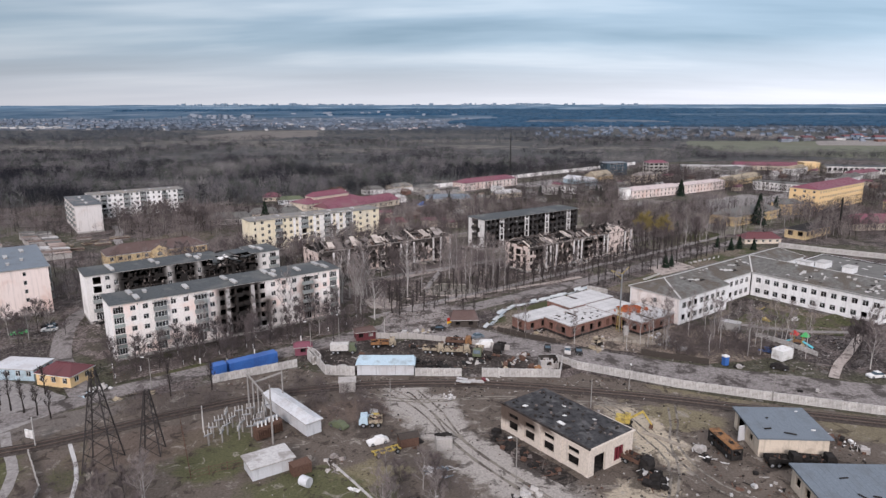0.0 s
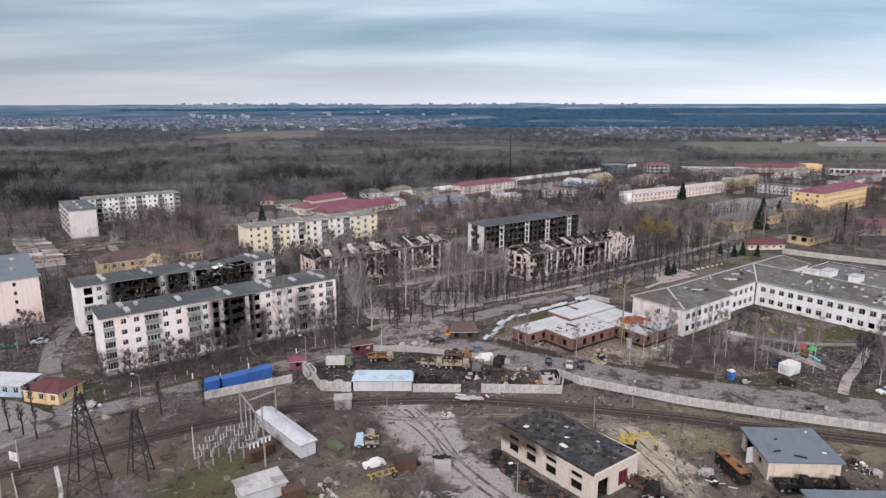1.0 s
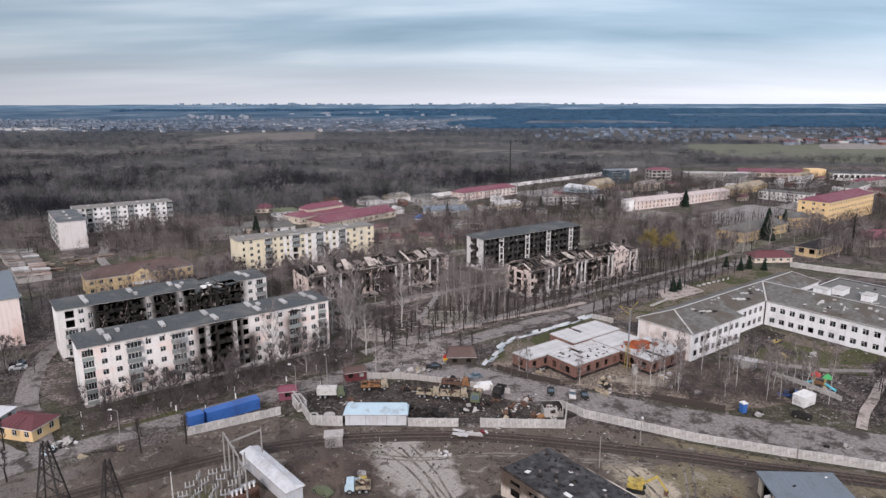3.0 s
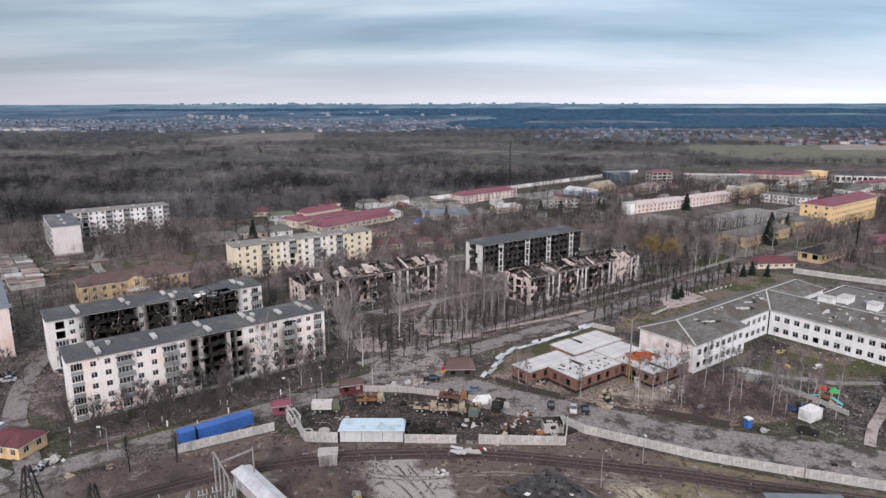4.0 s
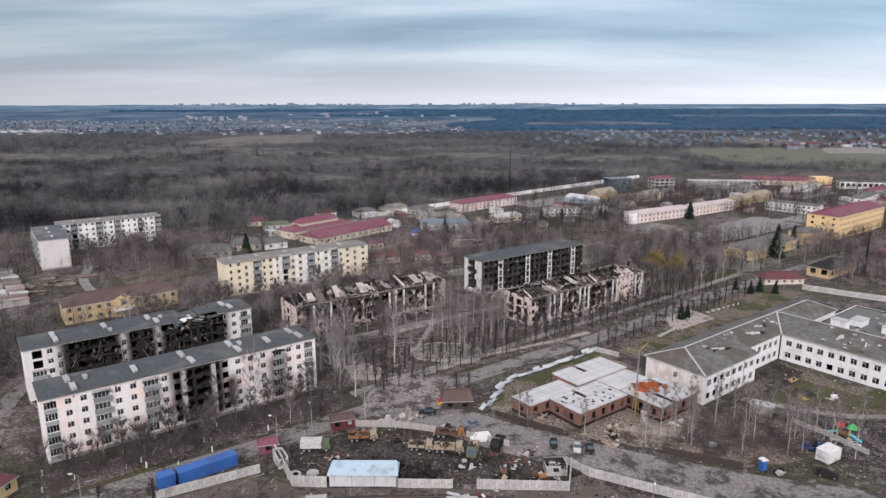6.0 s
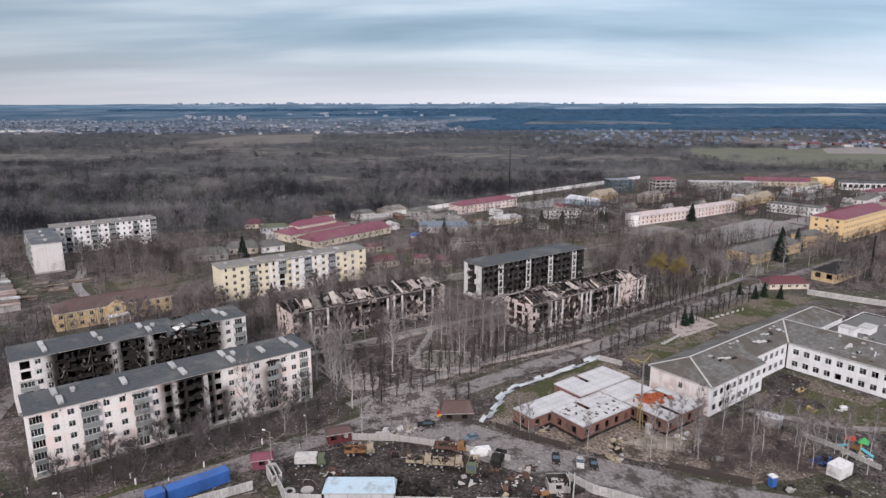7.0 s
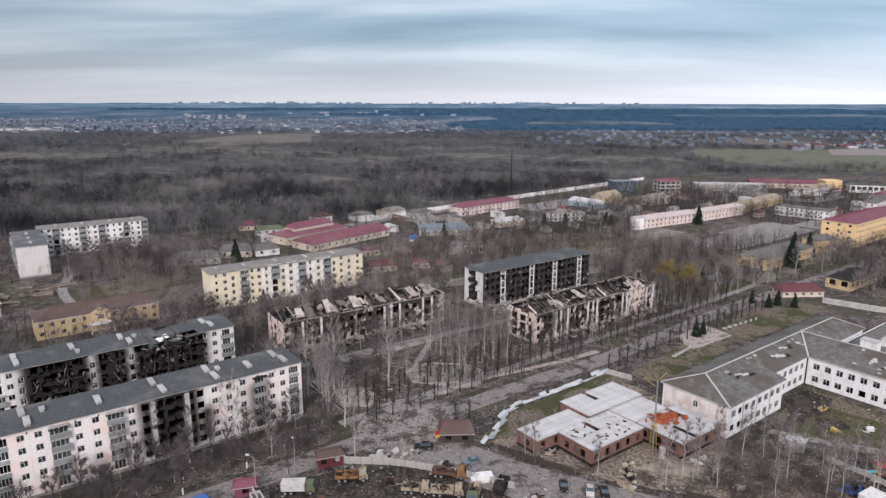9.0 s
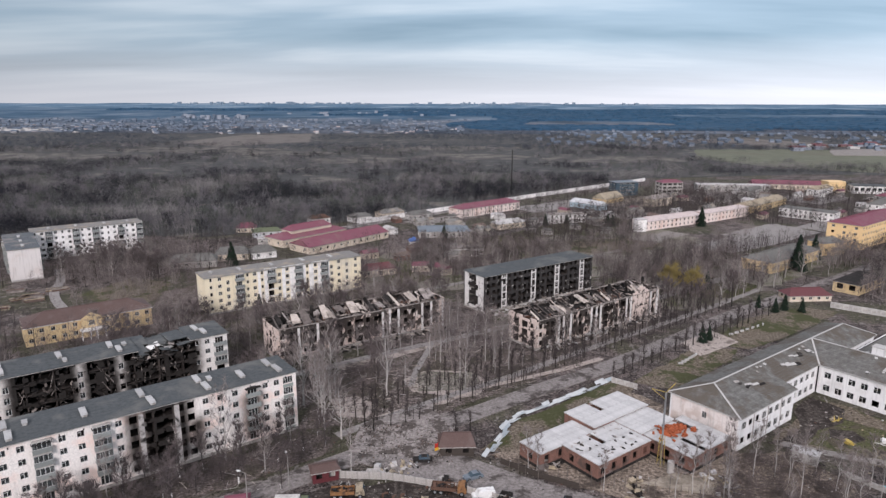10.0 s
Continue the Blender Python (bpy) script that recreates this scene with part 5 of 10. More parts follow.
def d_stairs(ob, rnd):
    for x in D_STAIR:
        for k in range(5):
            m = Mesh()
            m.box(x - 0.8, -0.06, 1.0 + k * LEVEL, x + 0.8, -0.004, 1.5 + k * LEVEL, "stair_pale")
            part("spandrel", m, ob, "pale unburnt spandrel of a stair window")
        for sgn in (-1, 1):
            m = Mesh()
            m.box(x + sgn * 1.0 - 0.28, -0.07, 0.6, x + sgn * 1.0 + 0.28, -0.004, 13.2, "stair_pale")
            part("pilaster", m, ob, "pale unburnt strip beside a stair window")


block("apartment_block", "burnt five-storey block with black empty windows and pale stair strips", (13.2, 296.3), 35.8, 57.2, 12.4, 14.0, 5, "soot_tall", D_FRONT, [(x, "X") for x in np.arange(3, 55, 3.6)], [], [(5, "x")], 17, roof="felt", inner="burnt_inner", broken=0.95, missing=d_missing, base=0.5, side_wall="stair_pale", extra=[d_stairs])


# three-storey ruins without roofs
def ruin_top(seed, low, high):
    def top(side, s):
        if side == "right":
            return high
        n = noise.noise(Vector((s * 0.23, seed * 3.1 + len(side), 0.5))) + 0.5 * noise.noise(Vector((s * 0.9, seed, 2.0)))
        return low + (high - low) * (1.0 + 1.0 * n)
    return top


def ruin_debris(L, W, H, seed, n=120):
    def make(ob, rnd):
        m = Mesh()
        for i in range(n):
            x, y = rnd.uniform(0.5, L - 0.5), rnd.uniform(0.8, W - 0.8)
            m.obox(pose(x, y, H - 1.2 + rnd.uniform(-0.2, 1.0), rnd.uniform(-40, 40), rnd.uniform(-40, 40), rnd.uniform(0, 180)), rnd.uniform(0.6, 3.0), rnd.uniform(0.4, 1.6), rnd.uniform(0.12, 0.5), rnd.choice(["ash", "charred", "ash_tan", "timber_burnt", "rust"]))
        tagged(part("rubble", m, ob, "ash-grey rubble where the roof fell in"), kind="stuff")
        b = Mesh()
        b.box(0.5, 0.45, H - 1.5, L - 0.5, W - 0.45, H - 1.2, "charred")
        part("attic_floor", b, ob, "charred upper floor")
        ridge = 2.7

        def slope(u, f, back):
            """A point of the former roof plane: u along the eaves, f from eaves to ridge."""
            y = -0.35 + (W / 2 + 0.35) * f
            return Vector((u, W - y if back else y, H - 0.1 + ridge * f))

        for back in (False, True):
            for i in range(int(L / 1.7)):
                u = 0.6 + i * 1.7 + rnd.uniform(-0.3, 0.3)
                if noise.noise(Vector((u * 0.12, seed + 3.0 * back, 0))) < -0.22:
                    continue
                t = Mesh()
                t.beam(slope(u, 0.0, back), slope(u + rnd.uniform(-0.5, 0.5), rnd.choice([1.0, 1.0, 0.7, 0.5]), back), 0.16, 0.2, "timber_burnt")
                part("rafter", t, ob)
            u = 0.4
            while u < L - 1.5:
                w = rnd.choice([0.5, 0.8, 0.9, 1.4, 2.2, 3.0]) * rnd.uniform(0.8, 1.2)
                patch = noise.noise(Vector((u * 0.13, seed * 2.0 + 5.0 * back, 1))) + 0.25 * rnd.uniform(-1, 1)
                step = w + (rnd.uniform(0.05, 0.5) if patch > 0 else rnd.uniform(0.4, 2.2))
                if patch < -0.34 or u + w > L - 0.2:
                    u += step
                    continue
                f0, f1 = rnd.choice([0.02, 0.02, 0.15, 0.3, 0.45]), rnd.uniform(0.55, 1.02)
                lean, skew = rnd.uniform(-0.9, 0.9), rnd.uniform(-0.3, 0.3)
                lift = [Vector((0, 0, rnd.uniform(-0.15, 0.4))) for _ in range(4)]
                p = [slope(u, f0, back) + lift[0], slope(u + w, f0 + 0.1 * skew, back) + lift[1], slope(u + w * rnd.uniform(0.6, 1.0) + lean, f1 + skew * 0.4, back) + lift[2], slope(u + lean, f1, back) + lift[3]]
                if back:
                    p = [p[1], p[0], p[3], p[2]]
                t = Mesh()
                t.hexa(p + [q + Vector((0, 0, 0.09)) for q in p], rnd.choice(["ash_tan", "ash_tan", "timber_burnt", "ash"]) if patch > 0.08 else rnd.choice(["charred", "charred", "timber_burnt", "ash_tan", "ash"]))
                part("roof_sheet", t, ob, "ash-grey remnant of roof sheeting")
                u += step
            t = Mesh()
            t.beam(slope(0.2, -0.02, back), slope(L - 0.2, -0.02, back), 0.3, 0.28, "ash")
            part("eaves_board", t, ob, "scorched eaves board")
        for x in np.arange(4.0, L, 9.5):
            t = Mesh()
            t.box(x, W * 0.5, H - 1.2, x + 0.9, W * 0.5 + 0.6, H + rnd.uniform(2.2, 3.6), "charred")
            part("chimney", t, ob, "scorched chimney stub")
    return make


def gutted(side, s, z):
    return side in ("front", "back") and z > 1.0 and noise.noise(Vector((s * 0.5, z * 0.55, 6.1))) > 0.40


def piers(L, H, xs, mname="stair_pale"):
    def make(ob, rnd):
        for x in xs:
            m = Mesh()
            m.box(x - 0.4, -0.16, -0.2, x + 0.36, -0.004, H - rnd.uniform(0.2, 1.0), mname)
            part("pier", m, ob, "pale plaster pier")
    return make


C_FRONT = [(x, "x") for x in (1.8, 4.6, 9.2, 14.6, 17.6, 20.8, 24.0, 30.6, 33.6, 44.6, 47.8, 57.0)] + [(27.4, "X"), (37.0, "X"), (40.2, "X"), (53.2, "X"), (11.8, "X")]
block("ruined_house", "three-storey pink house burnt to a shell with its roof gone", (-51.2, 249.2), 34.2, 60.2, 12.4, 10.4, 3, "ruin_wall", C_FRONT, [(x, "x") for x in np.arange(2, 58, 3.4)], [(2.6, "x"), (6, "X"), (9.6, "x")], [(4, "x"), (8, "x")], 18, side_wall="soot_gable", broken=0.96, missing=gutted, roof_spans=[], top=ruin_top(1, 9.0, 10.1),
      base=0.6, inner="burnt_inner", extra=[ruin_debris(60.2, 12.4, 10.2, 1), piers(60, 10.2, (7.0, 13.2, 36.0, 38.6, 41.9, 51.2, 54.8, 59.4))], category="ruin", group="burnt houses")
E_FRONT = [(x, "x") for x in (2.0, 5.0, 11.1, 14.0, 17.6, 20.2, 23.2, 29.1, 36.2, 39.0, 45.2, 48.6, 51.4, 54.4, 59.4)] + [(7.8, "X"), (26.8, "X"), (33.2, "X"), (42.0, "X")]
block("ruined_house", "three-storey pink house burnt to a shell, one gable still standing", (27.8, 259.8), 37.2, 62.4, 13.0, 10.2, 3, "ruin_wall_pale", E_FRONT, [(x, "x") for x in np.arange(2, 64, 3.4)], [(3.0, "X"), (7.0, "X"), (10.2, "x")], [(4, "x"), (8, "x")], 19, side_wall="soot_gable", broken=0.96, missing=gutted, roof_spans=[], top=ruin_top(2, 8.7, 9.8),
      base=0.6, inner="burnt_inner", extra=[ruin_debris(62.4, 13.0, 9.9, 2), piers(62, 9.8, (10.0, 12.2, 15.6, 25.6, 28.0, 30.2, 44.0, 46.4, 57.6, 61.4))], category="ruin", group="burnt houses")
gb = Mesh()
for x0, x1, z0, z1 in ((0, 9, 0, 10.4), (1.2, 7.8, 10.4, 11.1), (2.4, 6.4, 11.1, 11.9), (3.3, 5.2, 11.9, 12.4)):
    facade(gb, (x0, 0), 0, x1 - x0, z0, z1, 0.4, [(k + 1.2, k + 2.2, z + 1.0, z + 2.6) for z in (1, 4, 7.2) for k in (0.8, 3.6, 6.0)] if z0 == 0 else [], "soot_gable", "soot_gable")
solid("gable_wall", gb, pose(*town(27.8, 259.8, 37.2, 47.0, -0.46), 0, 0, 0, 37.2), "tall pink gable wall standing free in the ruin", "wall")

# ---- school, unfinished brick building, other houses ----
def hip_roof(mesh, x0, x1, y0, y1, z, yr, zr, hl, hr, mname, thick=0.18, under="conc"):
    """A roof with its ridge along x at (yr, zr); hl, hr: how far the ridge ends lie inside each end."""
    a, b = (x0 + hl, yr, zr), (x1 - hr, yr, zr)
    c = [(x0, y0, z), (x1, y0, z), (x1, y1, z), (x0, y1, z)]
    d = [(p[0], p[1], z - thick) for p in c]
    mesh.face([c[0], c[1], b, a], mname), mesh.face([c[2], c[3], a, b], mname)
    mesh.face([c[3], c[0], a], mname), mesh.face([c[1], c[2], b], mname)
    for i in range(4):
        j = (i + 1) % 4
        mesh.face([d[i], d[j], c[j], c[i]], under)
    mesh.face(d[::-1], under)


def roof_battens(parent, x0, x1, y0, yr, y1, z, zr, hl, hr, mname, step=1.1):
    """Raised seams up both slopes."""
    m = Mesh()
    for x in np.arange(x0 + max(hl, 0.5), x1 - max(hr, 0.5), step):
        for ya, yb in ((y0, yr), (y1, yr)):
            m.beam((x, ya, z + 0.02), (x, yb, zr + 0.02), 0.06, 0.05, mname)
    return tagged(part("roof_seams", m, parent), kind="stuff")


def house(name, label, fl, rz, L, W, H, zr, wall, roof, nf, storeys=1, seed=1, hip=2.5, category="house", group="", ns=2, w=1.3, h=1.4, seams=True, broken=0.05, ridge_at=0.5, under="conc", nb=None, extra=None, empty=False):
    """A plain house: four walls with openings and windows, a ridged roof with eaves, a near-black floor for indoor
    shade.
    """
    rnd = random.Random(seed)
    ob = thing(name, pose(fl[0], fl[1], 0, 0, 0, rz), label, category, group)
    th = 0.35
    lev = (H - 0.3) / storeys
    for org, ang, length, n in (((0, 0), 0, L, nf), ((L, th), 90, W - 2 * th, ns), ((L, W), 180, L, (0 if fl[1] > 190 else nf) if nb is None else nb), ((0, W - th), 270, W - 2 * th, ns)):
        holes, fits = [], []
        for k in range(storeys):
            for i in range(n):
                x = length * (i + 0.5) / n
                z = k * lev + lev * 0.36
                hh = min(h, lev * 0.55)
                if x - w / 2 > 0.3 and x + w / 2 < length - 0.3:
                    holes.append((x - w / 2, x + w / 2, z, z + hh)), fits.append((x, z, hh))
        m = Mesh()
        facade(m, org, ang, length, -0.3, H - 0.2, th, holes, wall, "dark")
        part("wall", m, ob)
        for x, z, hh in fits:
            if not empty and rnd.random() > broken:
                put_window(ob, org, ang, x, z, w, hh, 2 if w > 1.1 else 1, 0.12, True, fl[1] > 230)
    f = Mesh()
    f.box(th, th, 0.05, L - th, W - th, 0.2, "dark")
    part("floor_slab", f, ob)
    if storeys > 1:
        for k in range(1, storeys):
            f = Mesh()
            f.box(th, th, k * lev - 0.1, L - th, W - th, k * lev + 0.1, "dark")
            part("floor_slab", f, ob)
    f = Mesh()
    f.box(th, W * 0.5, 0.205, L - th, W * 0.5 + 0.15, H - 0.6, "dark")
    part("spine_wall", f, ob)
    r = Mesh()
    o = 0.4
    if zr > H + 0.3:
        yr = W * ridge_at
        hip_roof(r, -o, L + o, -o, W + o, H, yr, zr, hip + o, hip + o, roof, under=under)
        ro = part("roof", r, ob)
        if seams:
            roof_battens(ro, -o, L + o, -o, yr, W + o, H, zr, hip + o, hip + o, roof)
        rc = Mesh()
        rc.beam((hip, yr, zr + 0.04), (L - hip, yr, zr + 0.04), 0.35, 0.1, roof)
        part("ridge_cap", rc, ro)
    else:
        r.box(-o, -o, H - 0.2, L + o, W + o, H - 0.03, under), r.box(-o + 0.05, -o + 0.05, H - 0.028, L + o - 0.05, W + o - 0.05, H + 0.06, roof)
        part("roof", r, ob)
    if extra:
        extra(ob, rnd)
    return ob


# school
SX, SY, SR = 65.4, 199.4, 38.0


def build_school():
    ob = thing("school", pose(SX, SY, 0, 0, 0, SR), "two-storey white school with shattered grey sheet roofs", "school")
    rnd = random.Random(31)
    th, H = 0.4, 8.0

    def wall(org, ang, length, cols, w, h=1.7, mname="school_wall", zs=(1.0, 4.6), leaves=2):
        holes = [(x - w / 2, x + w / 2, z, z + h) for z in zs for x in cols]
        m = Mesh()
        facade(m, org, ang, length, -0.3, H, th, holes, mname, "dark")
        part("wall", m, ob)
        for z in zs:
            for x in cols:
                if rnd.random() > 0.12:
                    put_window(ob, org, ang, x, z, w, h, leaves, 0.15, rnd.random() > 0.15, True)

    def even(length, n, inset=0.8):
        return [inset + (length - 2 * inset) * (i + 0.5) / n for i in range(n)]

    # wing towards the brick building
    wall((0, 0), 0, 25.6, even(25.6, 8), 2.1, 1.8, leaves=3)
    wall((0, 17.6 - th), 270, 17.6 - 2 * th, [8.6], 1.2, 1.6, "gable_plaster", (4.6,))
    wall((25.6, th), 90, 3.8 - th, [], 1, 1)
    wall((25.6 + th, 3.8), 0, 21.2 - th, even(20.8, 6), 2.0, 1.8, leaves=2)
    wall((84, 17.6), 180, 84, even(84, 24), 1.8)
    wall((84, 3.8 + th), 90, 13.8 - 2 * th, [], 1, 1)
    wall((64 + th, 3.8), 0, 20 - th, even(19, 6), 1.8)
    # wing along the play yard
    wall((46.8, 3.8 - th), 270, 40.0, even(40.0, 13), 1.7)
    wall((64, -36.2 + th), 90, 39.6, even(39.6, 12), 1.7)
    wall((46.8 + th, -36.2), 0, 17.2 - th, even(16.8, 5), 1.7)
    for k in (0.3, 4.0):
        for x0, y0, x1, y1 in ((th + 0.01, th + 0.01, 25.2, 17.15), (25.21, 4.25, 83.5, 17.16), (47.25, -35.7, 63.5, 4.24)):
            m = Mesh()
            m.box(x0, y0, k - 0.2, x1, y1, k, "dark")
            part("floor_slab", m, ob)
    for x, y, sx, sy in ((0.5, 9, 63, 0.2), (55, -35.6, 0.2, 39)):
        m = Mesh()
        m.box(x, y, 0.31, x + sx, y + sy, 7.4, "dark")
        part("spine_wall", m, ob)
    for x in (6.4, 12.8, 19.2):
        m = Mesh()
        m.box(x - 0.12, -0.12, -0.2, x + 0.12, -0.004, 7.8, "conc")
        part("pilaster", m, ob)
    # roofs
    o, z, zr, yr = 0.5, 8.0, 10.9, 10.6
    r = Mesh()
    a, b, c = (6.8, yr, zr), (26.1, yr, zr), (57.4, yr, zr)
    r.face([(-o, -o, z), (26.1, -o, z), b, a], "school_roof"), r.face([(-o, 18.1, z), (-o, -o, z), a], "school_roof"), r.face([(26.1, 18.1, z), (-o, 18.1, z), a, b], "school_roof")
    r.face([(26.1, -o, z), (26.1, 3.3, z), b], "school_wall")
    for p, q in (((-o, -o), (26.1, -o)), ((26.1, 18.1), (-o, 18.1)), ((-o, 18.1), (-o, -o))):
        r.face([(*p, z - 0.25), (*q, z - 0.25), (*q, z), (*p, z)], "ridge")
    ra = part("roof", r, ob, "weathered grey sheet roof with a pale ridge")
    r = Mesh()
    r.face([(26.1, 3.3, z), (46.3, 3.3, z), c, b], "school_roof"), r.face([(84.5, 18.1, z), (26.1, 18.1, z), b, (78, yr, zr)], "school_roof"), r.face([(84.5, 3.3, z), (84.5, 18.1, z), (78, yr, zr)], "school_roof"), r.face([(64.5, 3.3, z), (84.5, 3.3, z), (78, yr, zr), c], "school_roof")
    r.face([(46.3, 3.3, z), (46.3, -36.7, z), (57.4, -36.7, zr), c], "school_roof"), r.face([(64.5, -36.7, z), (64.5, 3.3, z), c, (57.4, -36.7, zr)], "school_roof")
    r.face([(46.3, -36.7, z), (64.5, -36.7, z), (57.4, -36.7, zr)], "school_wall")
    for p, q in (((26.1, 3.3), (46.3, 3.3)), ((46.3, 3.3), (46.3, -36.7)), ((46.3, -36.7), (64.5, -36.7)), ((64.5, -36.7), (64.5, 3.3)), ((64.5, 3.3), (84.5, 3.3)), ((84.5, 3.3), (84.5, 18.1)), ((84.5, 18.1), (26.1, 18.1))):
        r.face([(*p, z - 0.25), (*q, z - 0.25), (*q, z), (*p, z)], "ridge")
    rb = part("roof", r, ob, "weathered grey sheet roof with a pale ridge")
    for p, q in ((a, (78, yr, zr)), ((-o, -o, z), a), ((-o, 18.1, z), a), (c, (57.4, -36.7, zr)), (c, (46.3, 3.3, z)), (c, (64.5, 3.3, z)), ((78, yr, zr), (84.5, 3.3, z))):
        m = Mesh()
        m.beam((p[0], p[1], p[2] + 0.05), (q[0], q[1], q[2] + 0.05), 0.45, 0.10, "ridge")
        part("ridge_cap", m, ra)
    # sheet rows, lost sheets and holes
    m = Mesh()
    for k in range(1, 10):
        f = k / 10
        y, zz = -o + (yr + o) * f, z + (zr - z) * f + 0.03
        m.beam((-o + (6.8 + o) * f, y, zz), (26.1, y, zz), 0.05, 0.04, "asbestos")
        y2 = 3.3 + (yr - 3.3) * f
        m.beam((26.1, y2, zz), (46.3 + (57.4 - 46.3) * f, y2, zz), 0.05, 0.04, "asbestos")
        x2 = 46.3 + (57.4 - 46.3) * f
        m.beam((x2, 3.3 + (yr - 3.3) * f, zz), (x2, -36.7, zz), 0.05, 0.04, "asbestos")
    tagged(part("lap_joint", m, rb), kind="stuff")
    for i in range(90):
        m = Mesh()
        v = -36 + 26 * rnd.random() ** 1.3 if i > 40 else rnd.uniform(-35, 2)
        f = rnd.uniform(0.05, 0.95)
        far = rnd.random() < 0.5
        x = (46.3 + 11.1 * f) if far else (64.5 - 7.1 * f)
        tilt = math.degrees(math.atan2(2.9, 11.1)) if far else -math.degrees(math.atan2(2.9, 7.1))
        if i < 14:
            v, x, tilt = yr - rnd.uniform(1, 6), rnd.uniform(10, 50), 0
            f = 1 - (yr - v) / 11.1
        zz = z + 2.9 * f + 0.06
        big = rnd.random() < 0.25
        m.obox(pose(x, v, zz, 15 if i < 14 else 0, -tilt, rnd.uniform(-25, 25)), rnd.uniform(0.5, 2.6 if big else 1.4), rnd.uniform(0.4, 1.2), 0.05, rnd.choice(["ridge", "slab", "charred", "ridge", "conc"]))
        part("broken_sheet", m, rb)
    for x, f, ln, w in ((15.0, 0.62, 5.6, 0.7), (36.0, 0.5, 5.2, 1.3), (41.0, 0.72, 4.6, 0.6)):
        y0 = -0.5 if x < 26 else 3.3
        for k in range(3):
            m = Mesh()
            fk = f - 0.07 * k
            m.obox(pose(x + k * ln / 3, y0 + (yr - y0) * fk, z + (zr - z) * fk + 0.05, 14, 0, -14 + rnd.uniform(-6, 6)), ln / 2.6, w * rnd.uniform(0.6, 1.2), 0.06, "ridge" if k < 2 else "charred")
            part("torn_strip", m, rb, "torn pale strip where sheets have slipped")
    # flat rear part with pale roof boxes
    rear = thing("school_annex", pose(*town(SX, SY, SR, 64.6, -30.0), 0, 0, 0, SR), "low flat-roofed school annex with white parapet and roof huts", "school")
    for org, ang, ln in (((0, 0), 0, 34), ((34, 0.4), 90, 32.2), ((34, 33), 180, 34)):
        m = Mesh()
        facade(m, org, ang, ln, -0.3, 6.9, 0.4, [(x, x + 1.8, zz, zz + 1.6) for x in np.arange(3, ln - 3, 3.4) for zz in (1.0, 4.4)], "school_wall", "dark")
        part("wall", m, rear)
    m = Mesh()
    m.box(0.01, 0.41, 6.4, 33.59, 32.59, 6.6, "asbestos")
    part("roof", m, rear)
    for x, y, sx, sy, h in ((2.6, 24, 3.0, 4.4, 3.2), (11.0, 22.5, 5.4, 3.4, 2.0), (10.4, 13.6, 4.6, 3.2, 2.1)):
        m = Mesh()
        m.box(x, y, 6.6, x + sx, y + sy, 6.6 + h, "school_wall"), m.box(x - 0.2, y - 0.2, 6.6 + h, x + sx + 0.2, y + sy + 0.2, 6.72 + h, "ridge")
        part("roof_hut", m, rear, "small white roof hut")
    for i in range(24):
        m = Mesh()
        m.obox(pose(rnd.uniform(2, 32), rnd.uniform(2, 31), 6.6, 0, 0, rnd.uniform(0, 180)), rnd.uniform(0.4, 2.6), rnd.uniform(0.3, 1.0), rnd.uniform(0.05, 0.25), rnd.choice(["ridge", "charred", "sky_blue", "slab"]))
        part("roof_debris", m, rear)


build_school()


# unfinished single-storey brick building with bare concrete roof slabs
KX, KY, KR = 31.3, 186.6, 37.0


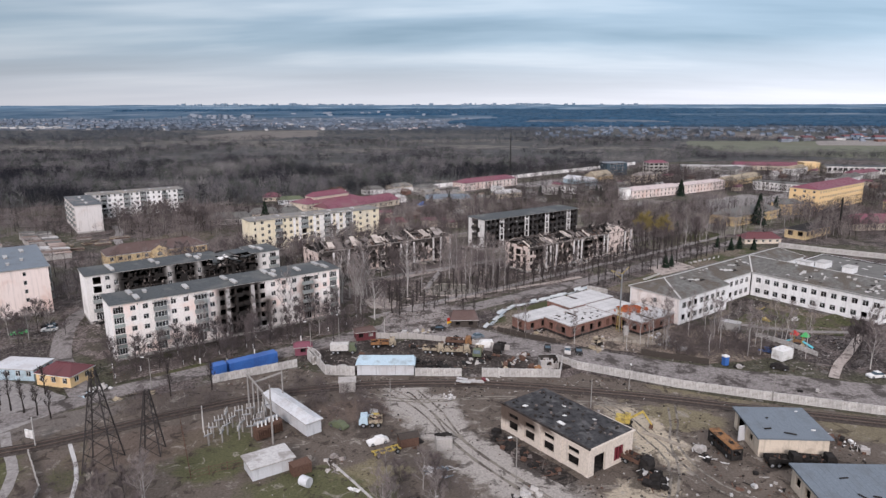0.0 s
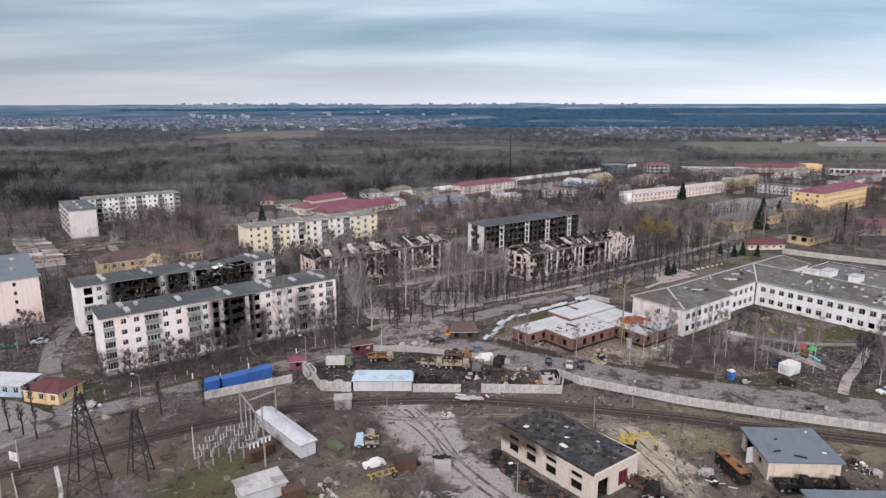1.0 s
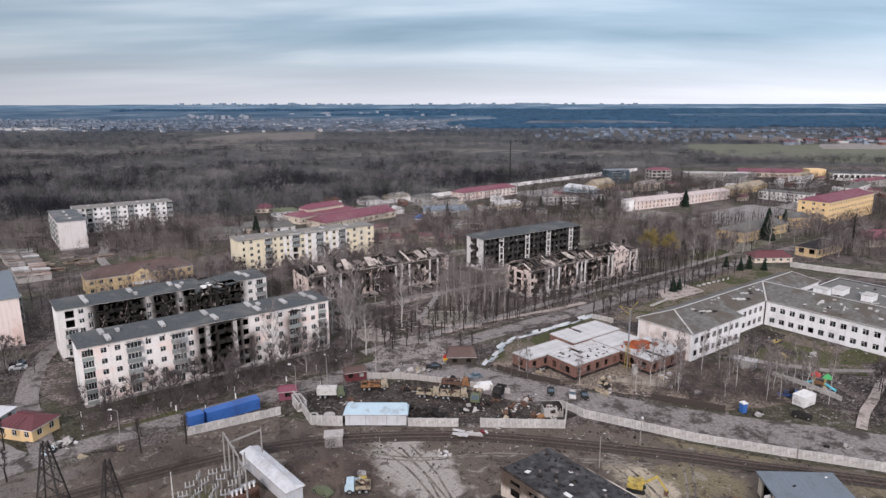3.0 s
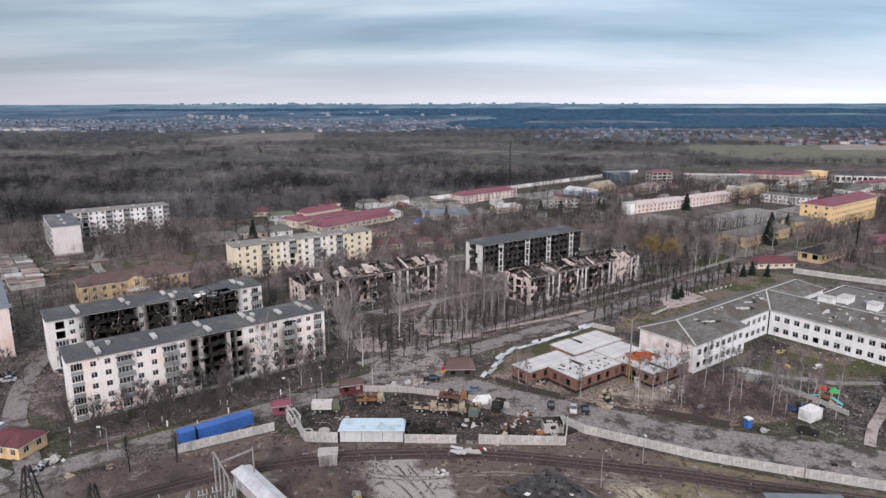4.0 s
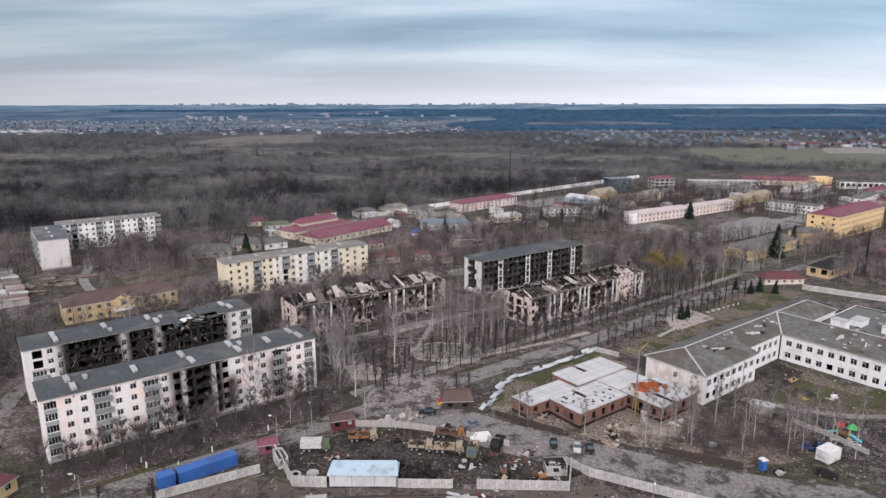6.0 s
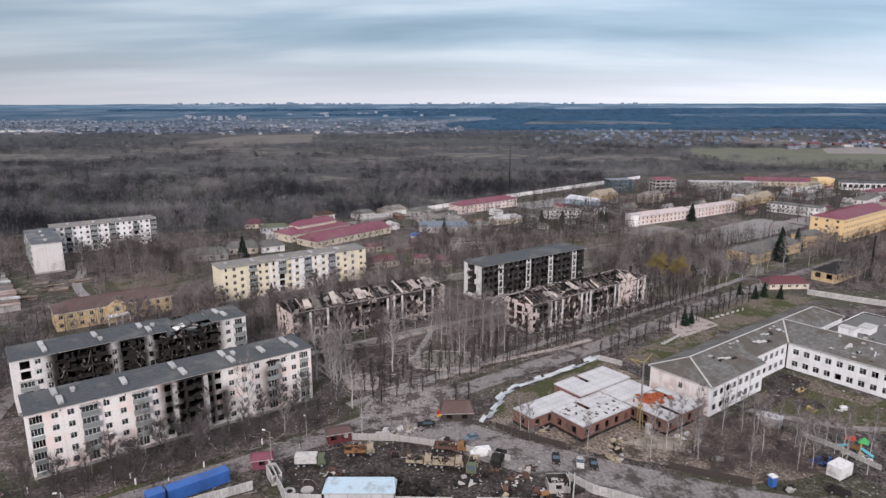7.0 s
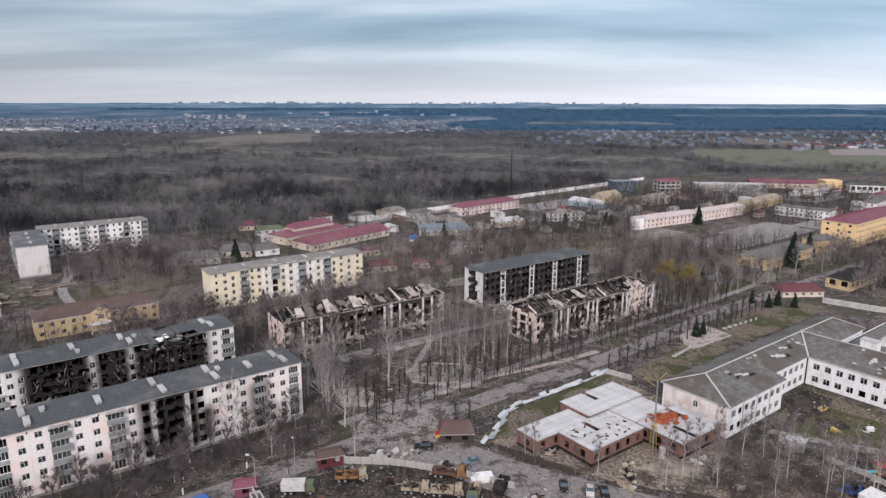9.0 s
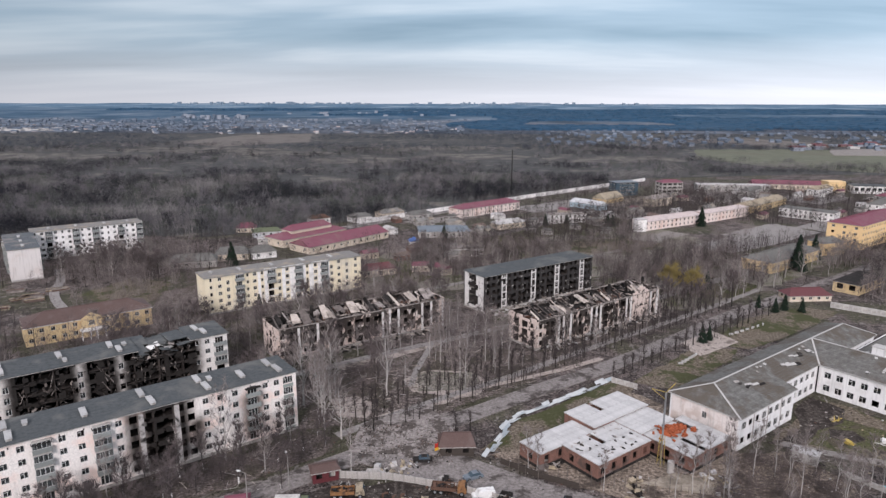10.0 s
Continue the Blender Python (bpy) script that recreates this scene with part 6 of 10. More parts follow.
def build_brick():
    ob = thing("unfinished_building", pose(KX, KY, 0, 0, 0, KR), "unfinished single-storey red brick building under bare concrete roof slabs", "building")
    rnd = random.Random(41)
    slabs = {}
    for x0, y0, x1, y1, z in ((0.0, 0.0, 17.4, 10.2, 4.0), (-6.4, 10.3, 10.4, 16.6, 3.8), (10.5, 10.3, 30.0, 19.4, 4.7), (18.2, -9.6, 33.4, 2.6, 3.9), (17.5, 2.7, 29.6, 10.2, 4.25)):
        W, L = y1 - y0, x1 - x0
        for org, ang, ln in (((x0, y0), 0, L), ((x1, y0 + 0.4), 90, W - 0.8), ((x1, y1), 180, L), ((x0, y1 - 0.4), 270, W - 0.8)):
            m = Mesh()
            n = int(ln / 3.4)
            holes = [(ln * (i + 0.5) / n - 0.75, ln * (i + 0.5) / n + 0.75, 1.1, 2.9) for i in range(n)] if n else []
            facade(m, org, ang, ln, -0.3, z - 0.62, 0.4, holes, "brick_wall", "brick_wall")
            part("wall", m, ob)
            m = Mesh()
            facade(m, (org[0], org[1]), ang, ln, z - 0.618, z - 0.24, 0.38, [], "brick_wall", "conc")
            part("lintel_band", m, ob)
        f = Mesh()
        f.box(x0 + 0.42, y0 + 0.42, 0.1, x1 - 0.42, y1 - 0.42, 0.22, "dark")
        part("floor_slab", f, ob)
        # black strips painted in for the shadowed gap below the walls
        f = Mesh()
        for bx0, by0, bx1, by1 in ((x0 - 0.06, y0 - 0.06, x1 + 0.06, y0 - 0.004), (x0 - 0.06, y0, x0 - 0.004, y1), (x1 + 0.004, y0, x1 + 0.06, y1)):
            f.box(bx0, by0, -0.3, bx1, by1, 0.7, "charred")
        part("gap_shade", f, ob, "black band standing for the shadowed gap under the floor")
        n = max(2, round(L / 1.5))
        w = L / n
        key = (round(w, 3), round(W, 3))
        m = Mesh()
        m.box(-w / 2 + 0.012, -0.18, 0, w / 2 - 0.012, W / 2 - 0.02, 0.24, "slab_pale")
        d1 = m.data("roof_slab")
        for i in range(n):
            for half in (0, 1):
                if rnd.random() < 0.035:
                    continue
                s = part("roof_slab", d1, ob)
                s.matrix_local = pose(x0 + (i + 0.5) * w, y0 if half == 0 else y1, z - 0.236 + rnd.uniform(0, 0.03), 0, 0, 180 * half)
    # piles of red brick left on the slabs
    def pile(cx, cy, cz, r, n, hmax, lab):
        h = thing("brick_pile", pose(*town(KX, KY, KR, cx, cy), cz, 0, 0, KR), lab, "bricks", "brick piles")
        b = Mesh()
        b.box(-0.34, -0.2, 0, 0.34, 0.2, 0.3, "redbrick_rubble")
        bd = b.data("brick")
        for i in range(n):
            q = abs(rnd.gauss(0, 0.5)) * r
            an = rnd.uniform(0, 6.28)
            o = part("brick", bd, h)
            o.matrix_local = pose(q * math.cos(an) * 1.3, q * math.sin(an), max(0.0, rnd.uniform(0, hmax) * (1 - q / r / 1.3)), rnd.uniform(-25, 25), rnd.uniform(-25, 25), rnd.uniform(0, 180))
        core = Mesh()
        core.obox(pose(0, 0, -0.004, 0, 0, 12), r * 1.3, r * 0.9, hmax * 0.5, "redbrick_rubble")
        part("heap", core, h)
    pile(23.4, -0.2, 3.95, 3.0, 110, 1.5, "heap of orange-red bricks on the concrete slabs")
    pile(27.0, -0.8, 3.95, 1.4, 44, 0.9, "heap of orange-red bricks on the concrete slabs")
    pile(28.8, -3.2, 3.95, 0.8, 26, 0.6, "small heap of orange-red bricks on the slabs")
    pile(25.0, -3.4, 3.95, 0.6, 24, 0.4, "small heap of orange-red bricks on the slabs")
    # stains of rubble on the slabs
    for i in range(46):
        m = Mesh()
        m.obox(pose(0, 0, 0, rnd.uniform(-8, 8), rnd.uniform(-8, 8), 0), rnd.uniform(0.2, 1.0), rnd.uniform(0.15, 0.5), rnd.uniform(0.05, 0.2), rnd.choice(["conc", "charred", "sleeper", "conc"]))
        solid("debris_piece", m, pose(*town(KX, KY, KR, rnd.uniform(0.5, 17), rnd.uniform(0.5, 10)), 4.03, 0, 0, rnd.uniform(0, 180)), "broken masonry lying on the roof slabs", "debris", "roof debris")
    # hoist mast
    h = thing("hoist", pose(46.4, 193.4, 0, 0, 0, 20), "slim grey construction mast with yellow jib and frame", "crane")
    m = Mesh()
    m.box(-0.14, -0.14, 0, 0.14, 0.14, 17.0, "grey_metal")
    part("mast", m, h)
    for sx, sy in ((-0.5, 0.6), (0.5, 0.6), (-0.5, -0.6), (0.5, -0.6)):
        m = Mesh()
        m.beam((sx, sy, 0), (sx * 0.6, sy * 0.6, 7.0), 0.09, 0.09, "yellow_paint")
        part("frame_leg", m, h)
    for k in range(6):
        m = Mesh()
        m.beam((-0.5, 0.6, 0.6 + k * 1.1), (0.5, 0.6, 1.3 + k * 1.1), 0.05, 0.05, "yellow_paint")
        part("brace", m, h)
    for a, b in (((0, 0, 17.0), (-3.4, 0.4, 18.2)), ((0, 0, 17.0), (2.0, -0.3, 18.9)), ((0, 0, 15.4), (-3.4, 0.4, 18.2))):
        m = Mesh()
        m.beam(a, b, 0.1, 0.1, "yellow_paint")
        part("jib", m, h)
    m = Mesh()
    m.tube((0, 0, 0), (0, 0, 2.6), 0.75, 0.75, 14, "conc")
    solid("concrete_ring", m, pose(47.6, 190.4, 0), "upright concrete pipe section on the ground", "pipe")


build_brick()

# ochre house with brown hipped roof and a central porch
def ochre_porch(ob, rnd):
    m = Mesh()
    m.box(16.0, -1.2, -0.3, 22.0, -0.003, 6.6, "ochre"), m.face([(15.8, -1.4, 6.6), (22.2, -1.4, 6.6), (19.0, -1.4, 8.4)], "ochre")
    m.face([(15.8, -1.4, 6.6), (19.0, -1.4, 8.4), (19.0, 4.0, 8.4), (15.8, 4.0, 6.6)], "roof_brown"), m.face([(19.0, -1.4, 8.4), (22.2, -1.4, 6.6), (22.2, 4.0, 6.6), (19.0, 4.0, 8.4)], "roof_brown")
    part("bay", m, ob, "projecting ochre bay with a pediment")
    m = Mesh()
    m.box(15.2, -4.6, 2.9, 22.8, -1.25, 3.2, "white_paint")
    for x in (15.5, 18.0, 20.0, 22.5):
        m.box(x - 0.15, -4.4, -0.1, x + 0.15, -4.1, 2.9, "white_paint")
    part("porch", m, ob, "white flat-roofed porch on posts")
    w = put_window(ob, (16.0, -1.23), 0, 3.0, 4.0, 1.8, 1.6, 3, -0.05)


house("ochre_house", "long two-storey ochre house under a brown hipped roof", (-134.2, 259.6), 37.4, 38.0, 12.5, 6.2, 9.2, "ochre", "roof_brown", 12, 2, 51, hip=6.0, extra=ochre_porch, under="white_paint")
# small houses by the railway
house("gatehouse", "small orange house under a maroon hipped roof", (-97.8, 156.0), -14.0, 9.6, 7.0, 2.9, 4.6, "ochre_bright", "roof_dred", 3, 1, 52, hip=2.6, under="white_paint")
house("kiosk", "low pale blue kiosk with a white flat roof", (-110.5, 159.0), -6.0, 11.0, 6.5, 2.9, 2.9, "sky_blue", "white_metal", 4, 1, 53)
house("red_cabin", "dark rusty cabin with a brown gable roof", (-1.4, 196.0), 3.0, 7.6, 5.6, 2.4, 4.4, "sleeper", "roof_brown", 2, 1, 54, hip=0.6, category="cabin", empty=True)
house("red_cabin", "red metal booth with a red roof", (-41.8, 174.2), 14.0, 4.2, 3.0, 2.2, 3.1, "roof_red", "roof_red", 1, 1, 55, hip=0.3, category="cabin", empty=True, ns=1)
house("red_cabin", "dark red metal booth beside the street", (-27.4, 185.0), 20.0, 5.4, 3.6, 2.4, 3.2, "roof_dred", "roof_brown", 2, 1, 56, hip=0.3, category="cabin", empty=True, ns=1)

ob = thing("sign_board", pose(-1.9, 197.4, 0, 0, 0, 40), "red and yellow sign board beside the cabin", "sign")
for z0_, z1_, mt_ in ((0.9, 1.6, "yellow_bright"), (1.604, 2.6, "red_bright")):
    m = Mesh()
    m.box(-0.9, -0.06, z0_, 0.9, 0.06, z1_, mt_)
    part("panel", m, ob)
for x_ in (-0.8, 0.8):
    m = Mesh()
    m.box(x_ - 0.06, 0.062, -0.1, x_ + 0.06, 0.16, 2.6, "grey_metal")
    part("post", m, ob)

# burnt depot in the foreground
def build_depot():
    L, W, H = 22.6, 12.0, 5.5
    ob = thing("burnt_depot", pose(8.7, 136.0, 0, 0, 0, -52.4), "burnt cream brick depot with empty windows and a charred roof", "depot")
    rnd = random.Random(61)
    for org, ang, ln, holes in (((0, 0), 0, L, [(x, x + 2.7, z, z + h) for x in (2.0, 6.6, 11.6, 17.6) for z, h in ((0.95, 1.75), (3.3, 0.95))]),
                               ((L, 0.4), 90, W - 0.8, [(1.0, 4.0, -0.2, 3.7), (6.4, 9.2, 0.7, 3.5)]), ((L, W), 180, L, [(x, x + 2.2, 1.0, 3.6) for x in (2, 7, 12, 17)]), ((0, W - 0.4), 270, W - 0.8, [(3, 5, 1.0, 3.4)])):
        m = Mesh()
        facade(m, org, ang, ln, -0.3, H - 0.35, 0.4, holes, "soot_depot", "charred")
        part("wall", m, ob)
    for x in (0.0, 5.4, 10.4, 15.6, 21.8):
        m = Mesh()
        m.box(x, -0.14, -0.2, x + 0.8, -0.004, H - 0.5, "soot_depot")
        part("pier", m, ob)
    m = Mesh()
    m.box(-0.3, -0.3, H - 0.346, L + 0.3, W + 0.3, H - 0.1, "soot_depot"), m.box(0.1, 0.1, H - 0.098, L - 0.1, W - 0.1, H, "depot_roof")
    part("roof", m, ob, "roof blackened by fire")
    m = Mesh()
    m.box(-0.3, -0.3, H - 0.098, L + 0.3, 0.05, H + 0.2, "burnt_inner")
    part("parapet", m, ob)
    f = Mesh()
    f.box(0.45, 0.45, -0.05, L - 0.45, W - 0.45, 0.05, "charred")
    part("floor_slab", f, ob)
    mm = Mesh()
    for i in range(90):
        mm.obox(pose(rnd.uniform(0.8, L - 0.8), rnd.uniform(0.8, W - 0.8), H, rnd.uniform(-12, 12), rnd.uniform(-12, 12), rnd.uniform(0, 180)), rnd.uniform(0.2, 0.9), rnd.uniform(0.2, 0.6), rnd.uniform(0.05, 0.4), rnd.choice(["charred", "depot_roof", "charred", "burnt_inner", "timber_burnt"]))
    tagged(part("roof_debris", mm, ob, "charred debris on the roof"), kind="stuff")
    for x, y, s in ((4.0, 2.6, 1.2), (11.5, 5.8, 0.9), (13.2, 3.0, 1.4), (8.6, 8.6, 0.8), (16, 9, 0.6)):
        m = Mesh()
        m.obox(pose(x, y, H + 0.1, rnd.uniform(-14, 14), 10, rnd.uniform(0, 180)), s, s * 0.7, 0.12, "white_paint")
        part("torn_sheet", m, ob, "torn pale sheet")
    # dark red boards in the side opening
    for k in range(3):
        m = Mesh()
        m.box(L - 0.25, 7.0 + k * 0.9, 0.7, L - 0.15, 7.6 + k * 0.9, 3.4, "red_paint")
        part("shutter", m, ob, "scorched red shutter")


build_depot()


def build_garage(name, label, fl, rz, L, W, H, door_side, seed):
    ob = thing(name, pose(fl[0], fl[1], 0, 0, 0, rz), label, "garage")
    rnd = random.Random(seed)
    for org, ang, ln, holes in (((0, 0), 0, L, []), ((L, 0.35), 90, W - 0.7, [(2, 4, 1.2, 2.6)]), ((L, W), 180, L, [(3, 5, 1.2, 2.6)]), ((0, W - 0.35), 270, W - 0.7, door_side)):
        m = Mesh()
        facade(m, org, ang, ln, -0.3, H - 0.3, 0.35, holes, "cream", "dark")
        part("wall", m, ob)
    m = Mesh()
    m.hexa([(-0.5, -0.5, H - 0.298), (L + 0.5, -0.5, H - 0.298), (L + 0.5, W + 0.5, H - 0.1), (-0.5, W + 0.5, H - 0.1), (-0.5, -0.5, H), (L + 0.5, -0.5, H), (L + 0.5, W + 0.5, H + 0.2), (-0.5, W + 0.5, H + 0.2)], "felt_blue")
    r = part("roof", m, ob, "blue-grey felt roof")
    for x in np.arange(1.0, L, 1.0):
        s = Mesh()
        s.beam((x, -0.48, H + 0.005), (x, W + 0.48, H + 0.205), 0.05, 0.02, "felt_blue")
        part("felt_seam", s, r)
    f = Mesh()
    f.box(0.4, 0.4, -0.05, L - 0.4, W - 0.4, 0.06, "dark")
    part("floor_slab", f, ob)
    for i in range(5):
        s = Mesh()
        s.obox(pose(rnd.uniform(1, L - 1), rnd.uniform(1, W - 1), H + 0.1, 0, 0, rnd.uniform(0, 180)), rnd.uniform(0.3, 2.2), 0.3, 0.14, rnd.choice(["charred", "white_paint", "charred"]))
        part("roof_litter", s, r)
    return ob


ga = build_garage("garage", "pale cream garage with a blue-grey flat roof", (55.2, 125.6), -2.0, 12.6, 11.4, 4.0, [(1.2, 4.6, -0.2, 3.3), (6.8, 8.2, 1.3, 2.7)], 62)
m = Mesh()
m.box(-1.6, 0.0, 0.0, 0.0, 0.08, 3.2, "white_metal")
dr = part("gate_leaf", m, ga, "open pale sheet-metal gate leaf")
dr.matrix_local = pose(0, 6.1, 0.0, 0, 0, 20)
build_garage("garage", "pale garage with a broad blue-grey flat roof", (56.0, 102.5), -1.5, 19.0, 13.4, 4.0, [(1.0, 2.6, 1.2, 2.9), (4.2, 5.8, 1.2, 2.9), (7.4, 9.0, 1.2, 2.9)], 63)

# white and blue workshop shed by the railway wall
def shed_front(ob, rnd):
    for x in (4.6, 9.2):
        m = Mesh()
        m.box(x - 0.06, -0.05, 0, x + 0.06, -0.004, 2.5, "grey_metal")
        part("door_post", m, ob)


house("workshop_shed", "white sheet-metal shed with a light blue pitched roof", (-24.0, 162.2), 0.3, 13.6, 4.2, 2.6, 3.3, "white_metal", "sky_blue", 0, 1, 64, hip=0.1, category="shed", ns=0, ridge_at=0.95, extra=shed_front)
# substation buildings
house("substation_house", "long galvanised shed with a shallow white roof", (-41.6, 145.4), -48.0, 18.0, 3.2, 2.9, 3.6, "white_metal", "white_metal", 0, 1, 65, hip=0.05, category="shed", ns=0)
house("store_shed", "white shed with a flat stained roof", (-35.6, 116.4), 34.0, 7.4, 5.0, 2.5, 2.5, "white_metal", "slab", 0, 1, 66, category="shed", ns=0)

# ---- farther buildings ----
for i_, (px, py, sx, sy, mt) in enumerate(((20, 440, 60, 22, "paving"), (90, 470, 70, 20, "gravel"), (60, 520, 60, 26, "paving"), (130, 540, 80, 30, "sand"), (200, 560, 70, 40, "gravel"), (230, 450, 50, 24, "paving"), (280, 560, 60, 40, "paving"), (-20, 470, 50, 16, "gravel"), (170, 430, 60, 18, "paving"), (110, 420, 40, 14, "gravel"))):
    flat_poly("far_yard", [town(px, py, 38, 0, 0), town(px, py, 38, sx, 0), town(px, py, 38, sx, sy), town(px, py, 38, 0, sy)], 0.03 + 0.004 * i_, mt, wobble=1.6, seed=60 + i_, label="pale trampled yard between far buildings", category="yard")
M["roof_pale"] = mat("pale_pink_sheet_roof", (0.46, 0.39, 0.375), 0.7, var=0.15, dirt=(0.30, 0.26, 0.25))
M["roof_tan"] = mat("tan_sheet_roof", (0.30, 0.255, 0.19), 0.8, var=0.2)
M["dark_glass"] = mat("dark_tinted_glass", (0.05, 0.075, 0.095), 0.15, var=0.2)
house("red_roofed_hall", "long low hall under a maroon sheet roof", (-70.9, 389.3), 50.0, 56.0, 17.0, 3.6, 6.8, "cream", "roof_red", 12, 1, 71, hip=0.5, category="hall")
house("red_roofed_hall", "hall under a broad maroon hipped roof", (-88.2, 403.9), 50.0, 44.0, 17.0, 4.2, 6.6, "cream", "roof_red", 9, 1, 72, hip=6.0, category="hall")
house("red_roofed_hall", "upper hall raised over its neighbour under a maroon roof", town(-88.2, 403.9, 50.0, 9.0, 4.6), 50.0, 28.0, 8.4, 7.2, 9.8, "cream", "roof_red", 6, 1, 73, hip=2.5, category="hall")
house("cottage", "small house under a faded red roof", (-126.0, 443.0), 10.0, 11.0, 8.0, 3.0, 5.6, "cream", "roof_red", 3, 1, 74, category="house")
house("cottage", "low house under a dull green roof", (-112.0, 430.0), 20.0, 16.0, 9.0, 3.0, 4.8, "white_metal", "green_paint", 4, 1, 75, category="house")
house("long_shed", "pale flat-roofed shed behind the halls", (-104.0, 412.0), 8.0, 22.0, 8.0, 3.2, 3.2, "conc_white", "slab", 5, 1, 76, category="shed")
house("blue_roofed_hall", "low pale hall under a blue-grey roof", (-17.5, 431.0), 4.0, 29.0, 18.0, 3.6, 5.6, "conc_white", "felt_blue", 8, 1, 77, hip=4.0, category="hall")
house("pink_hall", "pale pink two-storey hall under a red roof", (8.0, 497.0), 41.0, 56.0, 13.0, 5.6, 8.2, "plaster_pink", "roof_red", 14, 2, 78, hip=6.0, category="hall")
house("white_hall", "white metal hall with a rounded pale roof", (89.0, 548.0), -50.0, 27.0, 10.0, 3.8, 6.2, "sky_blue", "white_metal", 8, 1, 79, hip=0.2, category="hall")
house("ochre_hall", "ochre hall with a steep gable", (118.0, 560.0), 42.0, 24.0, 12.0, 3.4, 7.4, "ochre", "roof_tan", 4, 1, 80, hip=0.2, category="hall", seams=False)
house("ruined_white_house", "small white two-storey house with holes in its walls", (64.0, 478.0), 8.0, 24.0, 8.0, 5.6, 5.6, "plaster_white", "ash", 8, 2, 81, category="ruin", empty=True)
house("pink_house", "long pale pink two-storey building under a pale roof", (117.5, 454.0), 31.5, 52.0, 10.0, 5.6, 7.6, "plaster_pink", "roof_pale", 14, 2, 82, hip=4.0, category="building")
house("pink_house", "long pale pink two-storey building with a broken roof line", (166.0, 483.0), 35.0, 46.0, 10.0, 6.2, 7.6, "plaster_pink", "roof_pale", 12, 2, 83, hip=3.0, category="building")
house("white_block", "plain narrow white block house", (112.5, 450.5), 20.0, 6.0, 5.0, 7.6, 7.6, "plaster_white", "slab", 0, 1, 84, category="building", ns=0)
house("ochre_hall", "long ochre hall under a tan roof", (211.0, 520.0), 43.0, 60.0, 13.0, 4.6, 7.2, "ochre", "roof_tan", 14, 1, 85, hip=0.3, category="hall")
house("white_office", "white flat-roofed office with rows of dark windows", (224.0, 509.0), -47.0, 34.0, 12.0, 6.2, 6.2, "plaster_white", "asbestos", 11, 2, 86, category="building")
house("glass_block", "dark glazed four-storey office block", (136.5, 603.0), 15.0, 20.0, 12.0, 11.0, 11.0, "dark_glass", "felt_blue", 7, 4, 87, category="building", w=2.4)
house("frame_tower", "unfinished grey concrete frame with a red roof", (172.5, 598.0), 10.0, 18.0, 12.0, 11.5, 13.5, "conc", "roof_red", 4, 4, 88, hip=3.0, category="building", w=3.2, h=2.2, empty=True)
house("red_roofed_hall", "long low hall under a dark red roof", (270.0, 652.0), -10.0, 62.0, 14.0, 4.4, 7.4, "cream", "roof_red", 14, 1, 89, hip=0.5, category="hall")
house("white_office", "long pale low building", (214.0, 632.0), -6.0, 60.0, 12.0, 6.0, 6.0, "conc_white", "slab", 16, 2, 90, category="building")
house("yellow_shop", "bright yellow cube-shaped shop", (327.0, 634.0), 0.0, 15.0, 12.0, 8.5, 8.5, "ochre_bright", "ochre_bright", 3, 1, 91, category="shop")
house("white_office", "long white shop front with dark openings", (342.0, 622.0), -14.0, 70.0, 18.0, 6.5, 6.5, "plaster_white", "felt", 16, 1, 92, category="shop", w=3.0, h=3.0)
house("yellow_school", "large bright yellow four-storey building under a red roof", (216.2, 404.0), 38.6, 64.0, 17.5, 13.0, 15.6, "ochre_bright", "roof_red", 18, 4, 93, hip=2.0, category="building", ns=3, w=1.5)
house("yellow_annex", "low bright yellow annex with a grey hipped roof", (189.5, 391.5), 16.0, 14.0, 10.0, 6.4, 8.6, "ochre_bright", "asbestos", 3, 1, 94, hip=3.0, category="building")
house("grey_roofed_hall", "long ochre hall under a broad grey roof", (147.0, 355.0), 38.0, 46.0, 15.0, 5.2, 8.0, "ochre", "asbestos", 12, 1, 95, hip=5.0, category="hall")
house("red_roofed_house", "low white house under a dark red roof", (134.0, 313.0), 4.0, 17.0, 8.0, 2.2, 4.6, "cream", "roof_dred", 5, 1, 96, category="house")
house("ochre_gatehouse", "low ochre building with a dark flat roof and an arched gate", (166.0, 321.5), 38.0, 26.0, 10.0, 4.2, 4.2, "ochre", "charred", 6, 1, 97, category="building", empty=True, w=2.4, h=2.6)
house("red_roofed_house", "house under a maroon hipped roof among trees", (203.0, 345.0), 6.0, 26.0, 13.0, 3.6, 7.4, "cream", "roof_red", 6, 1, 98, category="house")
house("red_roofed_house", "house under a maroon hipped roof among trees", (262.0, 400.0), 6.0, 34.0, 14.0, 5.0, 8.4, "ochre", "roof_red", 6, 1, 99, category="house")
house("cottage", "grey-roofed cottage at the edge of the wood", (-130.0, 358.0), 16.0, 21.0, 9.0, 3.0, 6.0, "conc", "asbestos", 4, 1, 100)
house("cottage", "small cottage under a mottled grey roof", (-114.0, 374.0), 14.0, 16.0, 8.0, 3.2, 6.2, "cream", "asbestos", 3, 1, 101)
house("cottage", "small cottage with a pale gable", (-97.0, 378.0), 30.0, 12.0, 8.0, 3.2, 6.0, "plaster_white", "asbestos", 2, 1, 102)
house("white_ruin", "small white roofless house among trees", (2.0, 385.0), 10.0, 16.0, 8.0, 4.4, 4.4, "plaster_white", "ash", 5, 1, 103, category="ruin", empty=True)
house("blue_kiosk", "small bright blue kiosk with a pointed roof", (-21.0, 407.0), 12.0, 5.0, 5.0, 3.2, 5.2, "white_paint", "blue_paint", 1, 1, 104, category="kiosk", hip=2.3, ns=1)
